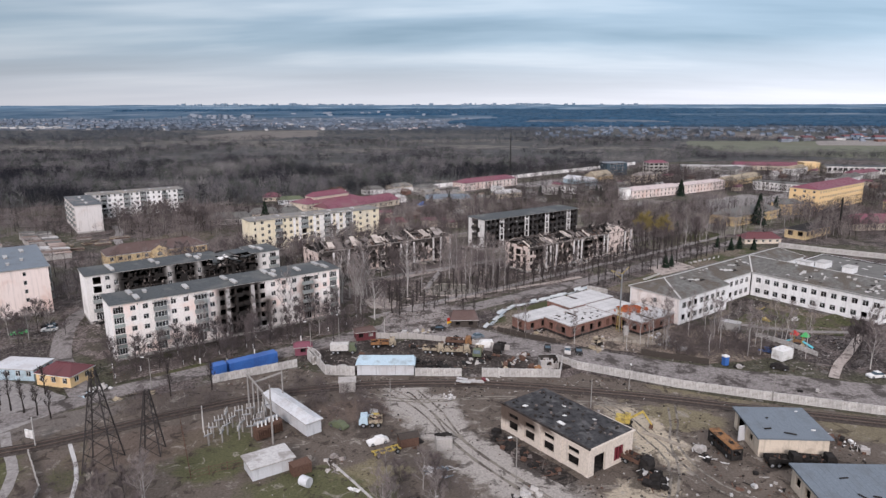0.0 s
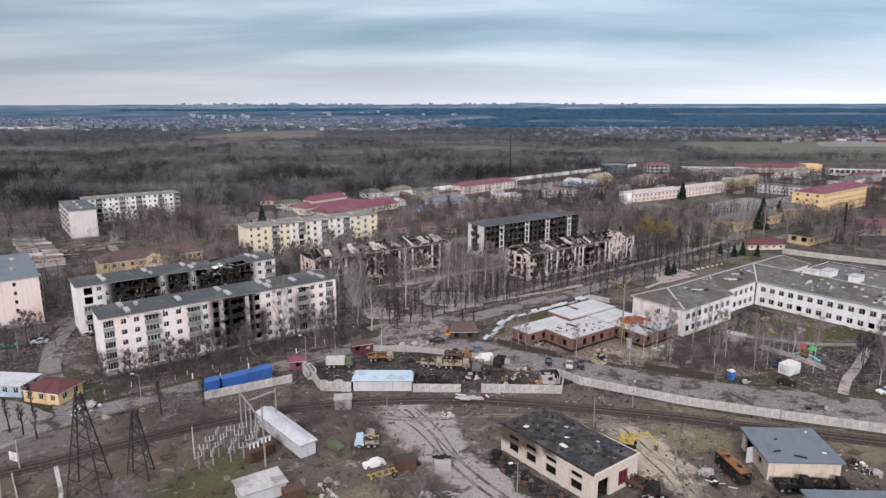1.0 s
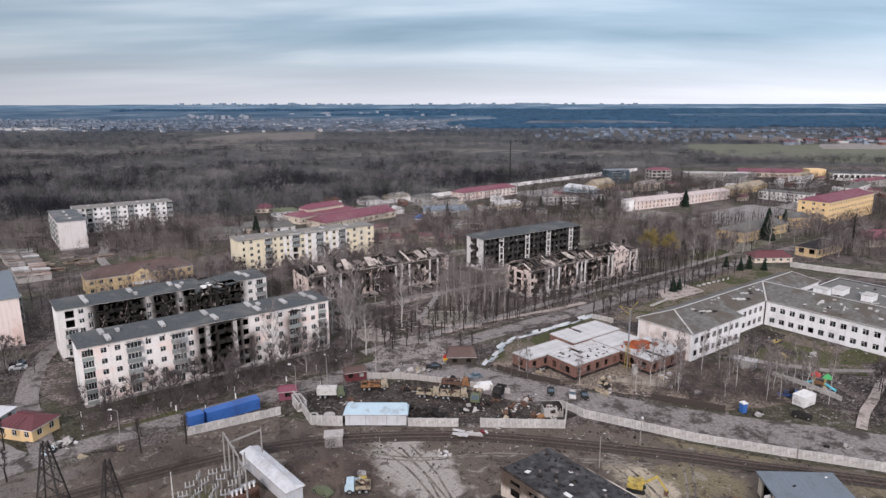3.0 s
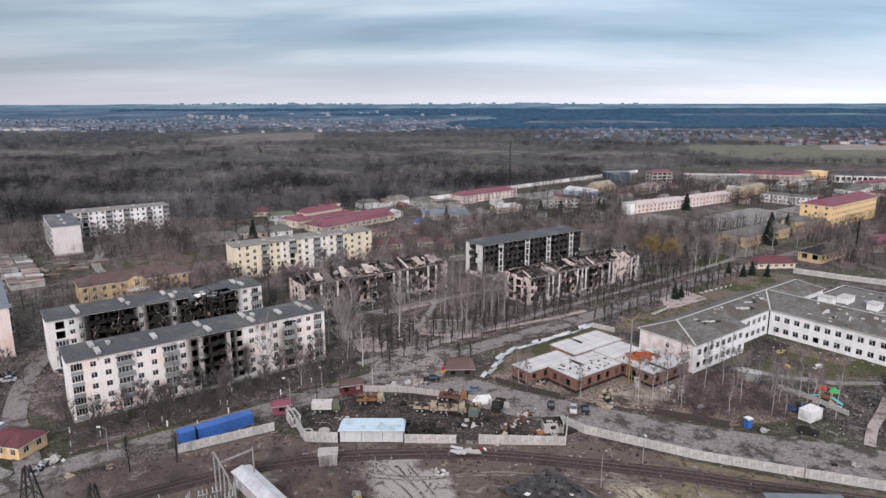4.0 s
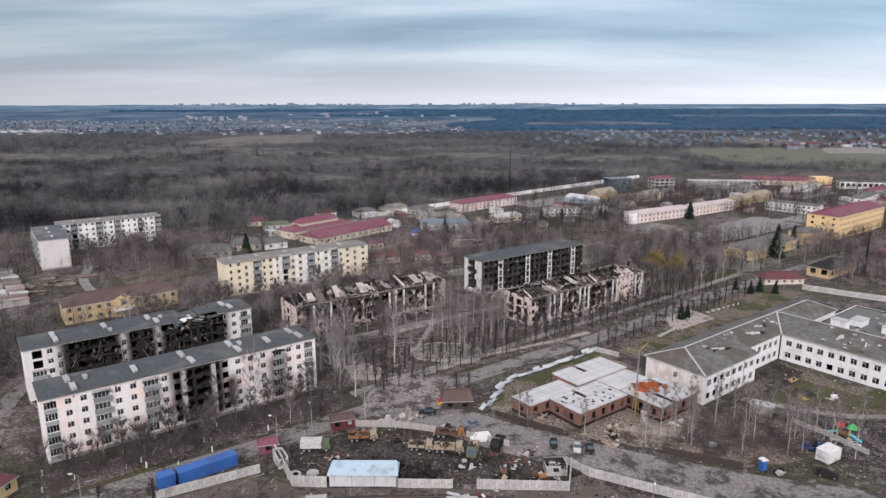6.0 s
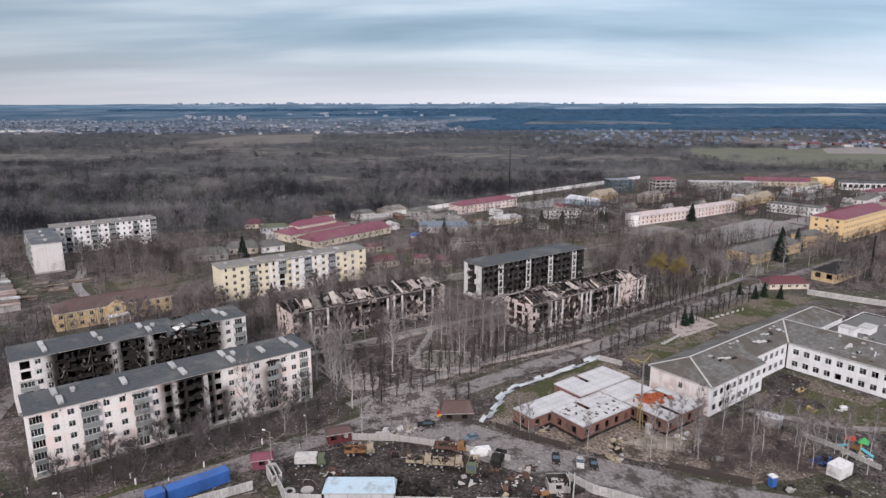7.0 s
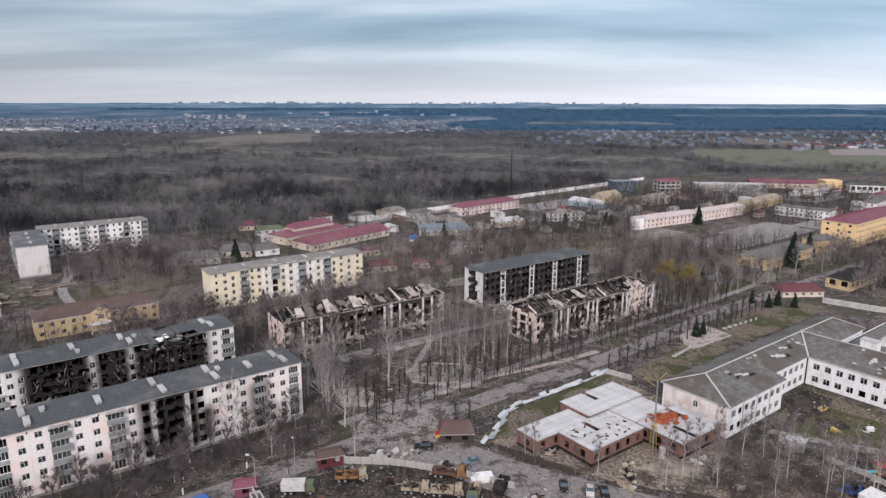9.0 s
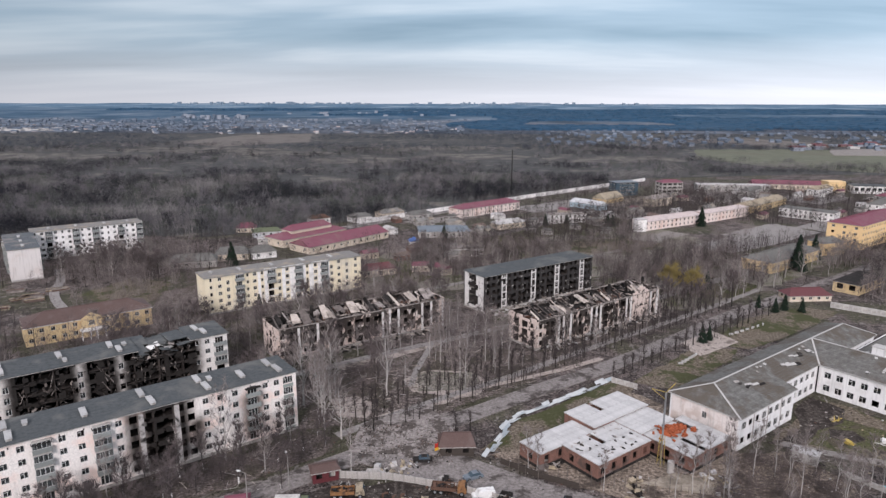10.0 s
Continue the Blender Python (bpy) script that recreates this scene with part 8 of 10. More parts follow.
def scrap_heap(x, y, rx, ry, n, seed, mats, label, hmax=1.2, name="scrap_heap", size=(0.4, 2.2)):
    """A heap of torn sheets, bars and blocks, each a part."""
    rnd = random.Random(seed)
    ob = thing(name, pose(x, y, 0, 0, 0, rnd.uniform(0, 180)), label, "scrap", "scrap heaps")
    for i in range(n):
        a, q = rnd.uniform(0, 6.28), math.sqrt(rnd.random())
        m = Mesh()
        l = rnd.uniform(*size)
        k = rnd.random()
        px, py = q * rx * math.cos(a), q * ry * math.sin(a)
        z = max(0.0, hmax * (1 - q) * rnd.random())
        if k < 0.45:
            m.obox(pose(0, 0, 0), l, l * rnd.uniform(0.3, 0.8), 0.05, rnd.choice(mats))
        elif k < 0.75:
            m.obox(pose(0, 0, 0), l * 1.3, 0.14, 0.14, rnd.choice(mats))
        else:
            m.obox(pose(0, 0, 0), l * 0.7, l * 0.5, l * 0.45, rnd.choice(mats))
        o = part("scrap_piece", m, ob)
        o.matrix_local = pose(px, py, z, rnd.uniform(-25, 25), rnd.uniform(-25, 25), rnd.uniform(0, 180))
    return ob


def container(x, y, rz, L, W, H, paint, label, z=0.0):
    ob = thing("container", pose(x, y, z, 0, 0, rz), label, "container", "containers")
    b = Mesh()
    b.box(0, 0, 0.1, L, W, H - 0.06, paint)
    part("body", b, ob)
    r = Mesh()
    r.box(-0.05, -0.05, H - 0.058, L + 0.05, W + 0.05, H, paint)
    part("roof", r, ob)
    m = Mesh()
    for i in range(int(L / 0.45)):
        m.box(0.12 + i * 0.45, -0.05, 0.2, 0.32 + i * 0.45, -0.001, H - 0.15, paint), m.box(0.12 + i * 0.45, W + 0.001, 0.2, 0.32 + i * 0.45, W + 0.05, H - 0.15, paint)
    for i in range(int(W / 0.45)):
        m.box(-0.05, 0.12 + i * 0.45, 0.2, -0.001, 0.32 + i * 0.45, H - 0.15, paint)
    tagged(part("corrugation", m, ob), kind="stuff")
    for px in (0.1, L - 0.3):
        for py in (0.1, W - 0.3):
            f = Mesh()
            f.box(px, py, -0.1, px + 0.2, py + 0.2, 0.098, "conc")
            part("foot", f, ob)
    return ob


container(-57.6, 159.6, 38.5, 3.2, 2.6, 3.0, "blue_paint", "short blue metal container beside the fence")
container(-54.6, 162.1, 38.5, 12.2, 2.6, 2.7, "blue_paint", "long blue metal container beside the fence")
container(81.8, 171.0, 32.0, 4.6, 3.0, 2.7, "white_paint", "white box container beside the play yard")
container(-28.8, 117.6, 34.0, 3.4, 2.2, 2.0, "rust", "rusty brown metal box beside the white shed")

# vehicle yard
lorry(-19.6, 180.8, 185, "sand_paint", "orange_paint", "wrecked orange tipper lorry in the mud")
lorry(-29.6, 176.2, 183, "green_paint", "conc_white", "dark lorry with a pale canvas body", bed="van")
m = Mesh()
facade(m, (0, 0), 0, 4.4, -0.1, 2.5, 0.2, [], "conc_white", "conc"), facade(m, (4.4, 0.2), 90, 1.8, -0.1, 2.1, 0.2, [(0.4, 1.4, 0.6, 1.7)], "conc_white", "conc")
facade(m, (4.4, 2.2), 180, 4.4, -0.1, 2.3, 0.2, [(1.0, 2.2, -0.05, 1.9)], "conc_white", "conc"), facade(m, (0, 2.0), 270, 1.8, -0.1, 2.5, 0.2, [], "conc_white", "conc")
solid("roofless_booth", m, pose(-38.2, 172.2, 0, 0, 0, -60), "roofless pale concrete gate booth at the fence corner", "booth")
m = Mesh()
# the black disc on top stands for the shade in a hole
m.tube((0, 0, 0.0), (0, 0, 0.5), 1.5, 1.5, 12, "conc_white"), m.tube((0.3, 0.2, 0.5), (0.3, 0.2, 0.53), 0.6, 0.6, 10, "charred")
solid("well_ring", m, pose(-32.0, 165.6, 0, 4, 0, 0), "pale concrete well cover with a black disc for its hole", "well cover")
m = Mesh()
m.tube((0, 0, 0.0), (0, 0, 0.25), 1.4, 1.3, 12, "conc")
solid("well_ring", m, pose(-28.4, 166.8, 0), "flat grey concrete well cover in the mud", "well cover")
lorry(-6.0, 176.6, 174, "sand_paint", "sand_paint", "burnt sand-coloured lorry in the yard", burnt=True, L=5.6)
lorry(0.2, 175.8, 176, "sand_paint", "sand_paint", "burnt sand-coloured lorry with its bed torn", burnt=True)
lorry(5.6, 175.0, 80, "green_paint", "sand_paint", "olive and yellow army lorry", L=5.8)
lorry(0.6, 182.4, 172, "orange_paint", "rust", "orange lorry with a scorched bed", burnt=True, L=7.0)
car(7.6, 180.6, 10, "white_paint", "white van with its bonnet towards the road", van=True)
lorry(11.3, 178.0, 70, "charred", "charred", "burnt black pickup lorry", L=5.0, burnt=True)
car(-5.2, 194.0, 5, "charred", "dark burnt car on the rubble")
car(5.6, 187.6, 25, "felt_blue", "dark blue-grey car beside the cabin")
car(-15.0, 188.6, -10, "conc", "crushed grey car in the rubble", wreck=True)
car(24.0, 178.6, 84, "charred", "small black car on the road")
car(29.0, 177.0, 80, "conc_white", "small pale car on the road")
car(31.8, 176.4, 85, "charred", "small dark car on the road")
car(-116.8, 192.4, 20, "white_paint", "white car parked by the flats")
car(-118.5, 195.2, 20, "charred", "dark car parked by the flats")
car(-123.8, 189.6, 30, "play_green", "green-covered car by the flats")
car(99.4, 161.8, 8, "white_paint", "white car on the roadside")
car(79.0, 166.6, 150, "charred", "burnt car shell on the road", wreck=True)
scrap_heap(-9.5, 167.6, 6.0, 2.2, 60, 351, ["charred", "sleeper", "charred"], "heap of black scorched spoil behind the shed", 1.8)
scrap_heap(12, 166.2, 5.5, 1.8, 34, 301, ["slab", "rust", "charred", "conc_white", "sand_paint"], "row of wrecked vehicles and pale sheets inside the fence", 1.4)
scrap_heap(20.5, 165.4, 3.2, 2.0, 26, 302, ["rust", "orange_paint", "conc_white", "charred", "slab"], "heap of rusty orange wreckage inside the fence", 1.6)
scrap_heap(-6.5, 166.6, 5.0, 2.4, 30, 303, ["charred", "tyre", "charred"], "heap of black tyres and burnt scrap behind the shed", 1.5)
for i_, (x_, y_, mm_) in enumerate(((-24, 173, ["charred", "rust", "conc"]), (-14, 172, ["charred", "sleeper", "rust"]), (-9, 180, ["charred", "rust", "sleeper", "slab"]), (4, 170, ["charred", "tyre", "conc"]), (9, 173, ["rust", "charred", "sleeper", "slab"]), (15, 171, ["charred", "slab", "rust"]), (-21, 184, ["conc", "charred", "straw"]), (18, 175, ["conc", "charred", "rust"]))):
    scrap_heap(x_, y_, 3.4, 1.6, 17, 350 + i_, mm_, "low heap of burnt machine parts in the mud", 0.9)
scrap_heap(-11, 190, 6.5, 3.0, 44, 304, ["conc", "slab", "straw", "sand_paint", "charred"], "heap of planks and rubble by the crossroads", 1.2)
scrap_heap(-1, 185.4, 4.0, 1.6, 22, 305, ["conc", "charred", "rust"], "rubble against the yard wall", 1.0)
ob = thing("sheet_stack", pose(2.6, 157.6, 0.42, 0, 0, 4), "stack of torn pale sheets lying across the rails", "sheets")
rs = random.Random(306)
for i_ in range(9):
    m = Mesh()
    m.obox(pose(rs.uniform(-2.2, 2.2), rs.uniform(-1.3, 1.3), 0.05 * i_, rs.uniform(-5, 5), rs.uniform(-5, 5), rs.uniform(-25, 25)), rs.uniform(1.6, 3.6), rs.uniform(0.7, 1.4), 0.06, rs.choice(["slab", "slab_pale", "conc", "slab"]))
    part("sheet", m, ob)
m = Mesh()
m.obox(pose(3.6, 0.3, 0.1, 20, 12, 30), 0.9, 0.8, 0.5, "red_paint"), m.obox(pose(4.5, 0.2, 0.2, 30, 10, 60), 0.8, 0.9, 0.06, "white_paint")
part("torn_panel", m, ob, "torn red and white panel")
scrap_heap(-81.6, 153.2, 3.2, 2.0, 24, 368, ["slab", "white_paint", "conc", "charred"], "white torn sheets beside the street", 0.6, size=(0.4, 1.8))
scrap_heap(-82.8, 150.2, 2.0, 1.2, 14, 369, ["conc", "sky_blue", "charred"], "pale broken boards beside the street", 0.7)
scrap_heap(-72.0, 150.0, 5.0, 1.6, 18, 370, ["sleeper", "timber_burnt", "conc", "straw"], "fallen branches and boards beside the street", 0.5)
scrap_heap(-2.0, 150.0, 2.4, 1.0, 10, 307, ["slab", "conc"], "torn pale sheets on the gravel", 0.4)

m = Mesh()
facade(m, (0, 0), 0, 4.4, -0.1, 2.3, 0.25, [(1.4, 2.6, 0.9, 1.9)], "conc_white", "charred", None, [1.0, 3.0], [1.4], lambda u: 2.4 if u < 3.0 else 1.4)
facade(m, (4.4, 0.25), 90, 3.1, -0.1, 2.5, 0.25, [(0.9, 2.0, -0.05, 1.9)], "conc_white", "charred"), facade(m, (4.4, 3.6), 180, 4.4, -0.1, 2.4, 0.25, [], "conc_white", "charred"), facade(m, (0, 3.35), 270, 3.1, -0.1, 1.7, 0.25, [], "conc_white", "charred")
rh = random.Random(611)
for i_ in range(26):
    m.obox(pose(rh.uniform(0.5, 3.9), rh.uniform(0.5, 3.1), rh.uniform(0.2, 1.9), rh.uniform(-30, 30), rh.uniform(-30, 30), rh.uniform(0, 180)), rh.uniform(0.4, 1.8), rh.uniform(0.3, 0.9), 0.14, rh.choice(["conc", "charred", "slab", "rust"]))
solid("ruined_hut", m, pose(20.6, 166.0, 0, 0, 0, 4), "small roofless concrete hut filled with rubble", "hut")

# foreground wrecks
bus(49.8, 127.4, -80)
digger(33.6, 137.6, -20, "yellow_paint", "wrecked yellow excavator behind the depot")
m = Mesh()
m.box(0, -0.6, 0.0, 9.0, 0.6, 0.18, "sand")
solid("sand_bank", m, pose(36.5, 134.6, 0, 0, 0, -42), "low bank of yellow sand", "sand")
lorry(31.8, 122.6, 130, "charred", "rust", "burnt lorry beside the depot gate", burnt=True)
scrap_heap(33.8, 117.4, 4.2, 2.2, 40, 310, ["charred", "rust", "charred", "slab"], "burnt wreckage with a few pale sheets", 1.5)
lorry(58.2, 122.6, 178, "charred", "charred", "burnt-out lorry along the garage wall", burnt=True, L=6.0)
lorry(64.4, 122.4, 172, "charred", "charred", "burnt-out black lorry along the garage wall", burnt=True, L=5.6)
scrap_heap(61, 122.0, 6.0, 1.4, 30, 311, ["charred", "rust", "conc"], "burnt scrap along the garage wall", 1.3)
scrap_heap(73.5, 131.0, 5.0, 1.6, 30, 312, ["charred", "rust", "conc", "white_paint"], "burnt vehicle wrecks behind the garage", 1.3)
scrap_heap(70.6, 136.6, 1.6, 1.2, 10, 313, ["white_paint", "slab"], "white torn sheets behind the garage", 0.7)
scrap_heap(45.6, 125.4, 1.6, 3.4, 14, 314, ["white_paint", "charred", "conc"], "bent sheets beside the bus", 0.7)
scrap_heap(50.0, 112.0, 8.0, 5.0, 40, 315, ["conc", "charred", "slab", "rust"], "scattered debris on the yard", 0.4, size=(0.3, 1.4))
flat_poly("burnt_strip", [(5.6, 134), (8.6, 127), (18, 115.6), (20.8, 117.6), (10.6, 131), (8, 136)], 0.07, "mud", wobble=0.7, seed=44, label="scorched black strip along the depot wall", category="ground")
for i_, (x_, y_) in enumerate(((7.6, 132.0), (9.6, 128.6), (12.0, 125.4), (14.6, 122.0), (17.2, 118.8))):
    scrap_heap(x_, y_, 1.7, 1.7, 13, 360 + i_, ["charred", "rust", "charred", "sleeper", "timber_burnt"], "burnt beams and scrap along the depot wall", 0.6, size=(0.5, 2.4))
ob = thing("trailer", pose(-13.4, 125.8, 0, 0, 0, 29), "low yellow ladder-frame trailer in the weeds", "trailer")
for y_ in (-0.7, 0.7):
    m = Mesh()
    m.box(-2.7, y_ - 0.1, 0.7, 2.7, y_ + 0.1, 1.0, "yellow_paint")
    part("side_beam", m, ob)
for x_ in (-2.4, -1.2, 0.0, 1.2, 2.4):
    m = Mesh()
    m.box(x_ - 0.08, -0.6, 0.74, x_ + 0.08, 0.6, 0.94, "yellow_paint")
    part("cross_beam", m, ob)
for x_ in (-1.9, 1.9):
    for y_ in (-0.85, 0.85):
        put_wheel(ob, x_, y_, "lorry")
m = Mesh()
m.box(-1.8, -1.2, 0, 1.8, 1.2, 1.9, "rust"), m.hexa([(-2.0, -1.4, 1.9), (2.0, -1.4, 1.9), (2.0, 1.4, 1.9), (-2.0, 1.4, 1.9), (-2.0, -0.1, 2.5), (2.0, -0.1, 2.5), (2.0, 0.1, 2.5), (-2.0, 0.1, 2.5)], "sleeper")
solid("tool_shed", m, pose(-9.6, 129.4, 0, 0, 0, 20), "low rusty brown tool shed in the weeds", "shed")
m = Mesh()
m.box(-0.35, -0.5, 0.04, 0.35, 0.5, 0.12, "white_paint"), m.obox(pose(0.5, -1.0, 0.05, 8, 0, 30), 0.9, 1.3, 0.06, "white_paint")
solid("white_sheet", m, pose(-18.4, 114.4, 0, 0, 0, 40), "crumpled white sheet on the grass", "sheet")
road("kerb", [(-22.8, 122.2), (-18.6, 117.0), (-14.6, 111.8), (-10, 106)], 0.45, 0.12, "conc_white", "straight pale concrete kerb across the grass")
scrap_heap(11.4, 112.6, 2.6, 1.8, 26, 366, ["slab", "conc", "charred", "conc"], "broken pale slabs beside the gravel yard", 0.8, size=(0.5, 2.2))
scrap_heap(-3.0, 119.6, 3.2, 2.0, 22, 367, ["felt_blue", "conc", "slab", "felt_blue"], "broken bluish concrete in the brush", 1.0)
car(-15.4, 129.6, 25, "white_paint", "white wrecked car in the weeds", wreck=True)
car(-24.0, 136.0, -35, "green_paint", "olive green wrecked car in the weeds", wreck=True)
lorry(-17.6, 136.8, 5, "sky_blue", "sand_paint", "wrecked lorry with a light blue cab", L=4.6, burnt=True)
scrap_heap(-17.4, 139.4, 3.0, 1.4, 22, 317, ["slab", "yellow_paint", "sky_blue", "sand_paint", "rust"], "mixed scrap metal in the weeds", 1.3)
scrap_heap(-9.0, 130.0, 2.6, 1.6, 18, 318, ["rust", "charred"], "rusty scrap in the weeds", 1.0)
scrap_heap(-5.5, 108.0, 5.0, 4.0, 30, 319, ["slab", "conc", "charred", "felt_blue"], "broken concrete in the brush", 0.8)
scrap_heap(-22.5, 122.0, 4.0, 2.0, 20, 320, ["conc", "ash"], "broken pale slabs on the grass", 0.4, size=(0.4, 1.5))
m = Mesh()
m.box(-1.5, -1.3, -0.1, 1.5, 1.3, 2.3, "conc")
for i_ in range(9):
    m.obox(pose(-1.2 + 0.3 * i_, 0.7 - 0.17 * (i_ % 5), 2.3, 12 * (i_ % 3) - 12, 9 * (i_ % 4) - 12, 40 * i_), 0.9, 0.5, 0.3, "charred")
solid("pump_house", m, pose(-2.8, 128.4, 0, 0, 0, 10), "squat concrete pit house heaped with charred scrap", "hut")
m = Mesh()
m.tube((-0.9, 0, 0.9), (0.9, 0, 0.9), 0.9, 0.9, 16, "white_metal")
solid("drum_tank", m, pose(-26.2, 115.2, 0, 0, 0, -30), "white lying drum tank beside the shed", "tank")
m = Mesh()
m.box(-1.8, -1.4, 0, 1.8, 1.4, 2.4, "conc"), m.box(-2.0, -1.6, 2.4, 2.0, 1.6, 2.6, "conc")
solid("pump_house", m, pose(-25.0, 153.6, 0, 0, 0, 8), "small weathered concrete hut by the rails", "hut")


# power lines
def pylon(x, y, rz, H, base, label):
    ob = thing("lattice_pylon", pose(x, y, 0, 0, 0, rz), label, "pylon", "pylons")
    top = 0.7

    def corner(f, i):
        w = (base + (top - base) * f) / 2
        return Vector(((1, -1, -1, 1)[i] * w, (1, 1, -1, -1)[i] * w, H * f))

    for i in range(4):
        m = Mesh()
        m.beam(corner(0, i) - Vector((0, 0, 0.2)), corner(1, i), 0.2, 0.2, "pylon")
        part("leg", m, ob)
    levels = [0, 0.2, 0.38, 0.54, 0.68, 0.8, 0.9, 1.0]
    for a, b in zip(levels, levels[1:]):
        for i in range(4):
            j = (i + 1) % 4
            for p, q in ((corner(a, i), corner(b, j)), (corner(a, j), corner(b, i))):
                m = Mesh()
                m.beam(p, q, 0.085, 0.085, "pylon")
                part("brace", m, ob)
    return ob


pylon(-64.2, 121.6, 10, 18.2, 5.6, "tall dark lattice pylon on splayed legs")
pylon(-57.2, 125.8, 10, 12.6, 3.8, "shorter dark lattice pylon on splayed legs")


def pole(x, y, h, label="grey concrete lamp post", lamp=True, mname="pole", name="street_lamp", r=0.11):
    ob = thing(name, pose(x, y, 0, 0, 0, (x * 37 + y * 11) % 360), label, "lamp post" if lamp else "pole", "poles")
    m = Mesh()
    m.tube((0, 0, -0.2), (0, 0, h), r, r * 0.65, 8, mname)
    part("pole", m, ob)
    if lamp:
        a = Mesh()
        a.beam((0, 0, h - 0.1), (1.2, 0, h + 0.35), 0.07, 0.07, mname)
        arm = part("arm", a, ob)
        k = Mesh()
        k.box(1.05, -0.16, h + 0.24, 1.75, 0.16, h + 0.42, "white_paint")
        part("lamp_head", k, arm)
    return ob


pole(9.8, 116.6, 8.5)
pole(-37.8, 175.1, 8.5)
pole(39.0, 154.3, 6.4), pole(28.5, 145.2, 6.6, lamp=False, name="utility_pole", label="grey concrete utility pole")
pole(69.0, 149.0, 6.5, lamp=False, name="utility_pole", label="grey concrete utility pole")
pole(-14.5, 146.0, 6.0, lamp=False, name="utility_pole", label="grey concrete utility pole")
pole(-50.6, 133.8, 5.6, lamp=False, mname="conc_white", name="utility_pole", label="pale concrete post by the substation", r=0.16)
pole(*town(-84, 149, 37.5, 14, -5.0), 7.5)
pole(*town(-84, 149, 37.5, 62, -5.0), 7.5)
pole(51.0, 607.0, 37.0, "tall dark slender chimney at the edge of the wood", False, "charred", "chimney_stack", 0.5)
pole(188.0, 333.0, 18.6, "tall dark metal chimney", False, "charred", "chimney_stack", 0.55)
ob = thing("signpost", pose(-80.6, 127.8, 0, 0, 0, -20), "white crossing board on a pale post", "sign")
m = Mesh()
m.tube((0, 0, -0.2), (0, 0, 6.0), 0.12, 0.10, 8, "conc_white")
part("post", m, ob)
m = Mesh()
m.box(-2.2, -0.12, 1.6, -0.15, 0.12, 3.2, "white_paint")
part("board", m, ob)


# substation
def substation():
    rnd = random.Random(71)
    for x, y, h in ((-42.6, 141.2, 8.2), (-40.6, 138.0, 8.2), (-38.6, 134.8, 8.2), (-35.5, 129.2, 12.2), (-44.4, 143.6, 8.2), (-37.4, 144.8, 8.6)):
        pole(x, y, h, "tall grey concrete gantry column", False, "pole", "gantry_column", 0.2)
    ob = thing("gantry_beam", pose(0, 0, 0), "grey concrete beam across the substation columns", "gantry")
    for a, b in (((-44.4, 143.6, 8.1), (-38.6, 134.8, 8.1)), ((-42.6, 141.2, 7.2), (-37.4, 144.8, 8.0)), ((-38.6, 134.8, 7.6), (-35.5, 129.2, 8.4))):
        m = Mesh()
        m.beam(a, b, 0.26, 0.3, "pole")
        part("beam", m, ob)
    for i in range(16):
        x, y = -47.5 + (i % 4) * 2.4 + rnd.uniform(-0.3, 0.3), 128.5 + (i // 4) * 3.0 + (i % 4) * 1.2
        o = thing("insulator_stand", pose(x, y, 0, 0, 0, rnd.uniform(0, 90)), "switch stand with white ribbed insulators", "switchgear", "switchgear")
        m = Mesh()
        m.box(-0.12, -0.12, -0.1, 0.12, 0.12, 2.2, "pole"), m.box(-0.9, -0.14, 2.2, 0.9, 0.14, 2.36, "grey_metal")
        part("stand", m, o)
        for k in (-0.7, 0.0, 0.7):
            m = Mesh()
            for z in range(5):
                m.tube((k, 0, 2.36 + z * 0.2), (k, 0, 2.50 + z * 0.2), 0.12, 0.075, 8, "ridge")
            part("insulator", m, o)
    for x, y in ((-38.2, 131.6), (-36.6, 133.8)):
        o = thing("transformer", pose(x, y, 0, 0, 0, 40), "large rust-brown power transformer with cooling fins", "transformer", "transformers")
        m = Mesh()
        m.box(-1.5, -0.9, 0.2, 1.5, 0.9, 2.5, "rust")
        part("tank", m, o)
        for i in range(8):
            m = Mesh()
            m.box(-1.35 + i * 0.36, -1.5, 0.5, -1.25 + i * 0.36, -0.902, 2.2, "rust")
            part("fin", m, o)
        for k in (-0.8, 0, 0.8):
            m = Mesh()
            for z in range(4):
                m.tube((k, 0, 2.5 + z * 0.25), (k, 0, 2.7 + z * 0.25), 0.2, 0.12, 8, "white_paint")
            part("bushing", m, o)
        m = Mesh()
        m.tube((-1.3, 0.6, 3.0), (1.3, 0.6, 3.0), 0.35, 0.35, 10, "grey_metal")
        part("conservator", m, o)
    f = thing("mesh_fence", pose(0, 0, 0), "rusty fence of thin posts round the substation", "fence")
    pts = [(-56.5, 137.0), (-46.6, 117.0), (-38.5, 121.5)]
    for a, b in zip(pts, pts[1:]):
        n = int(math.dist(a, b) / 2.4)
        for i in range(n + 1):
            x, y = a[0] + (b[0] - a[0]) * i / n, a[1] + (b[1] - a[1]) * i / n
            m = Mesh()
            m.tube((x, y, -0.1), (x, y, 1.8), 0.06, 0.06, 6, "rust")
            part("post", m, f)
        for z in (0.3, 0.9, 1.5):
            m = Mesh()
            m.beam((*a, z), (*b, z), 0.04, 0.06, "rust")
            part("rail", m, f)


substation()

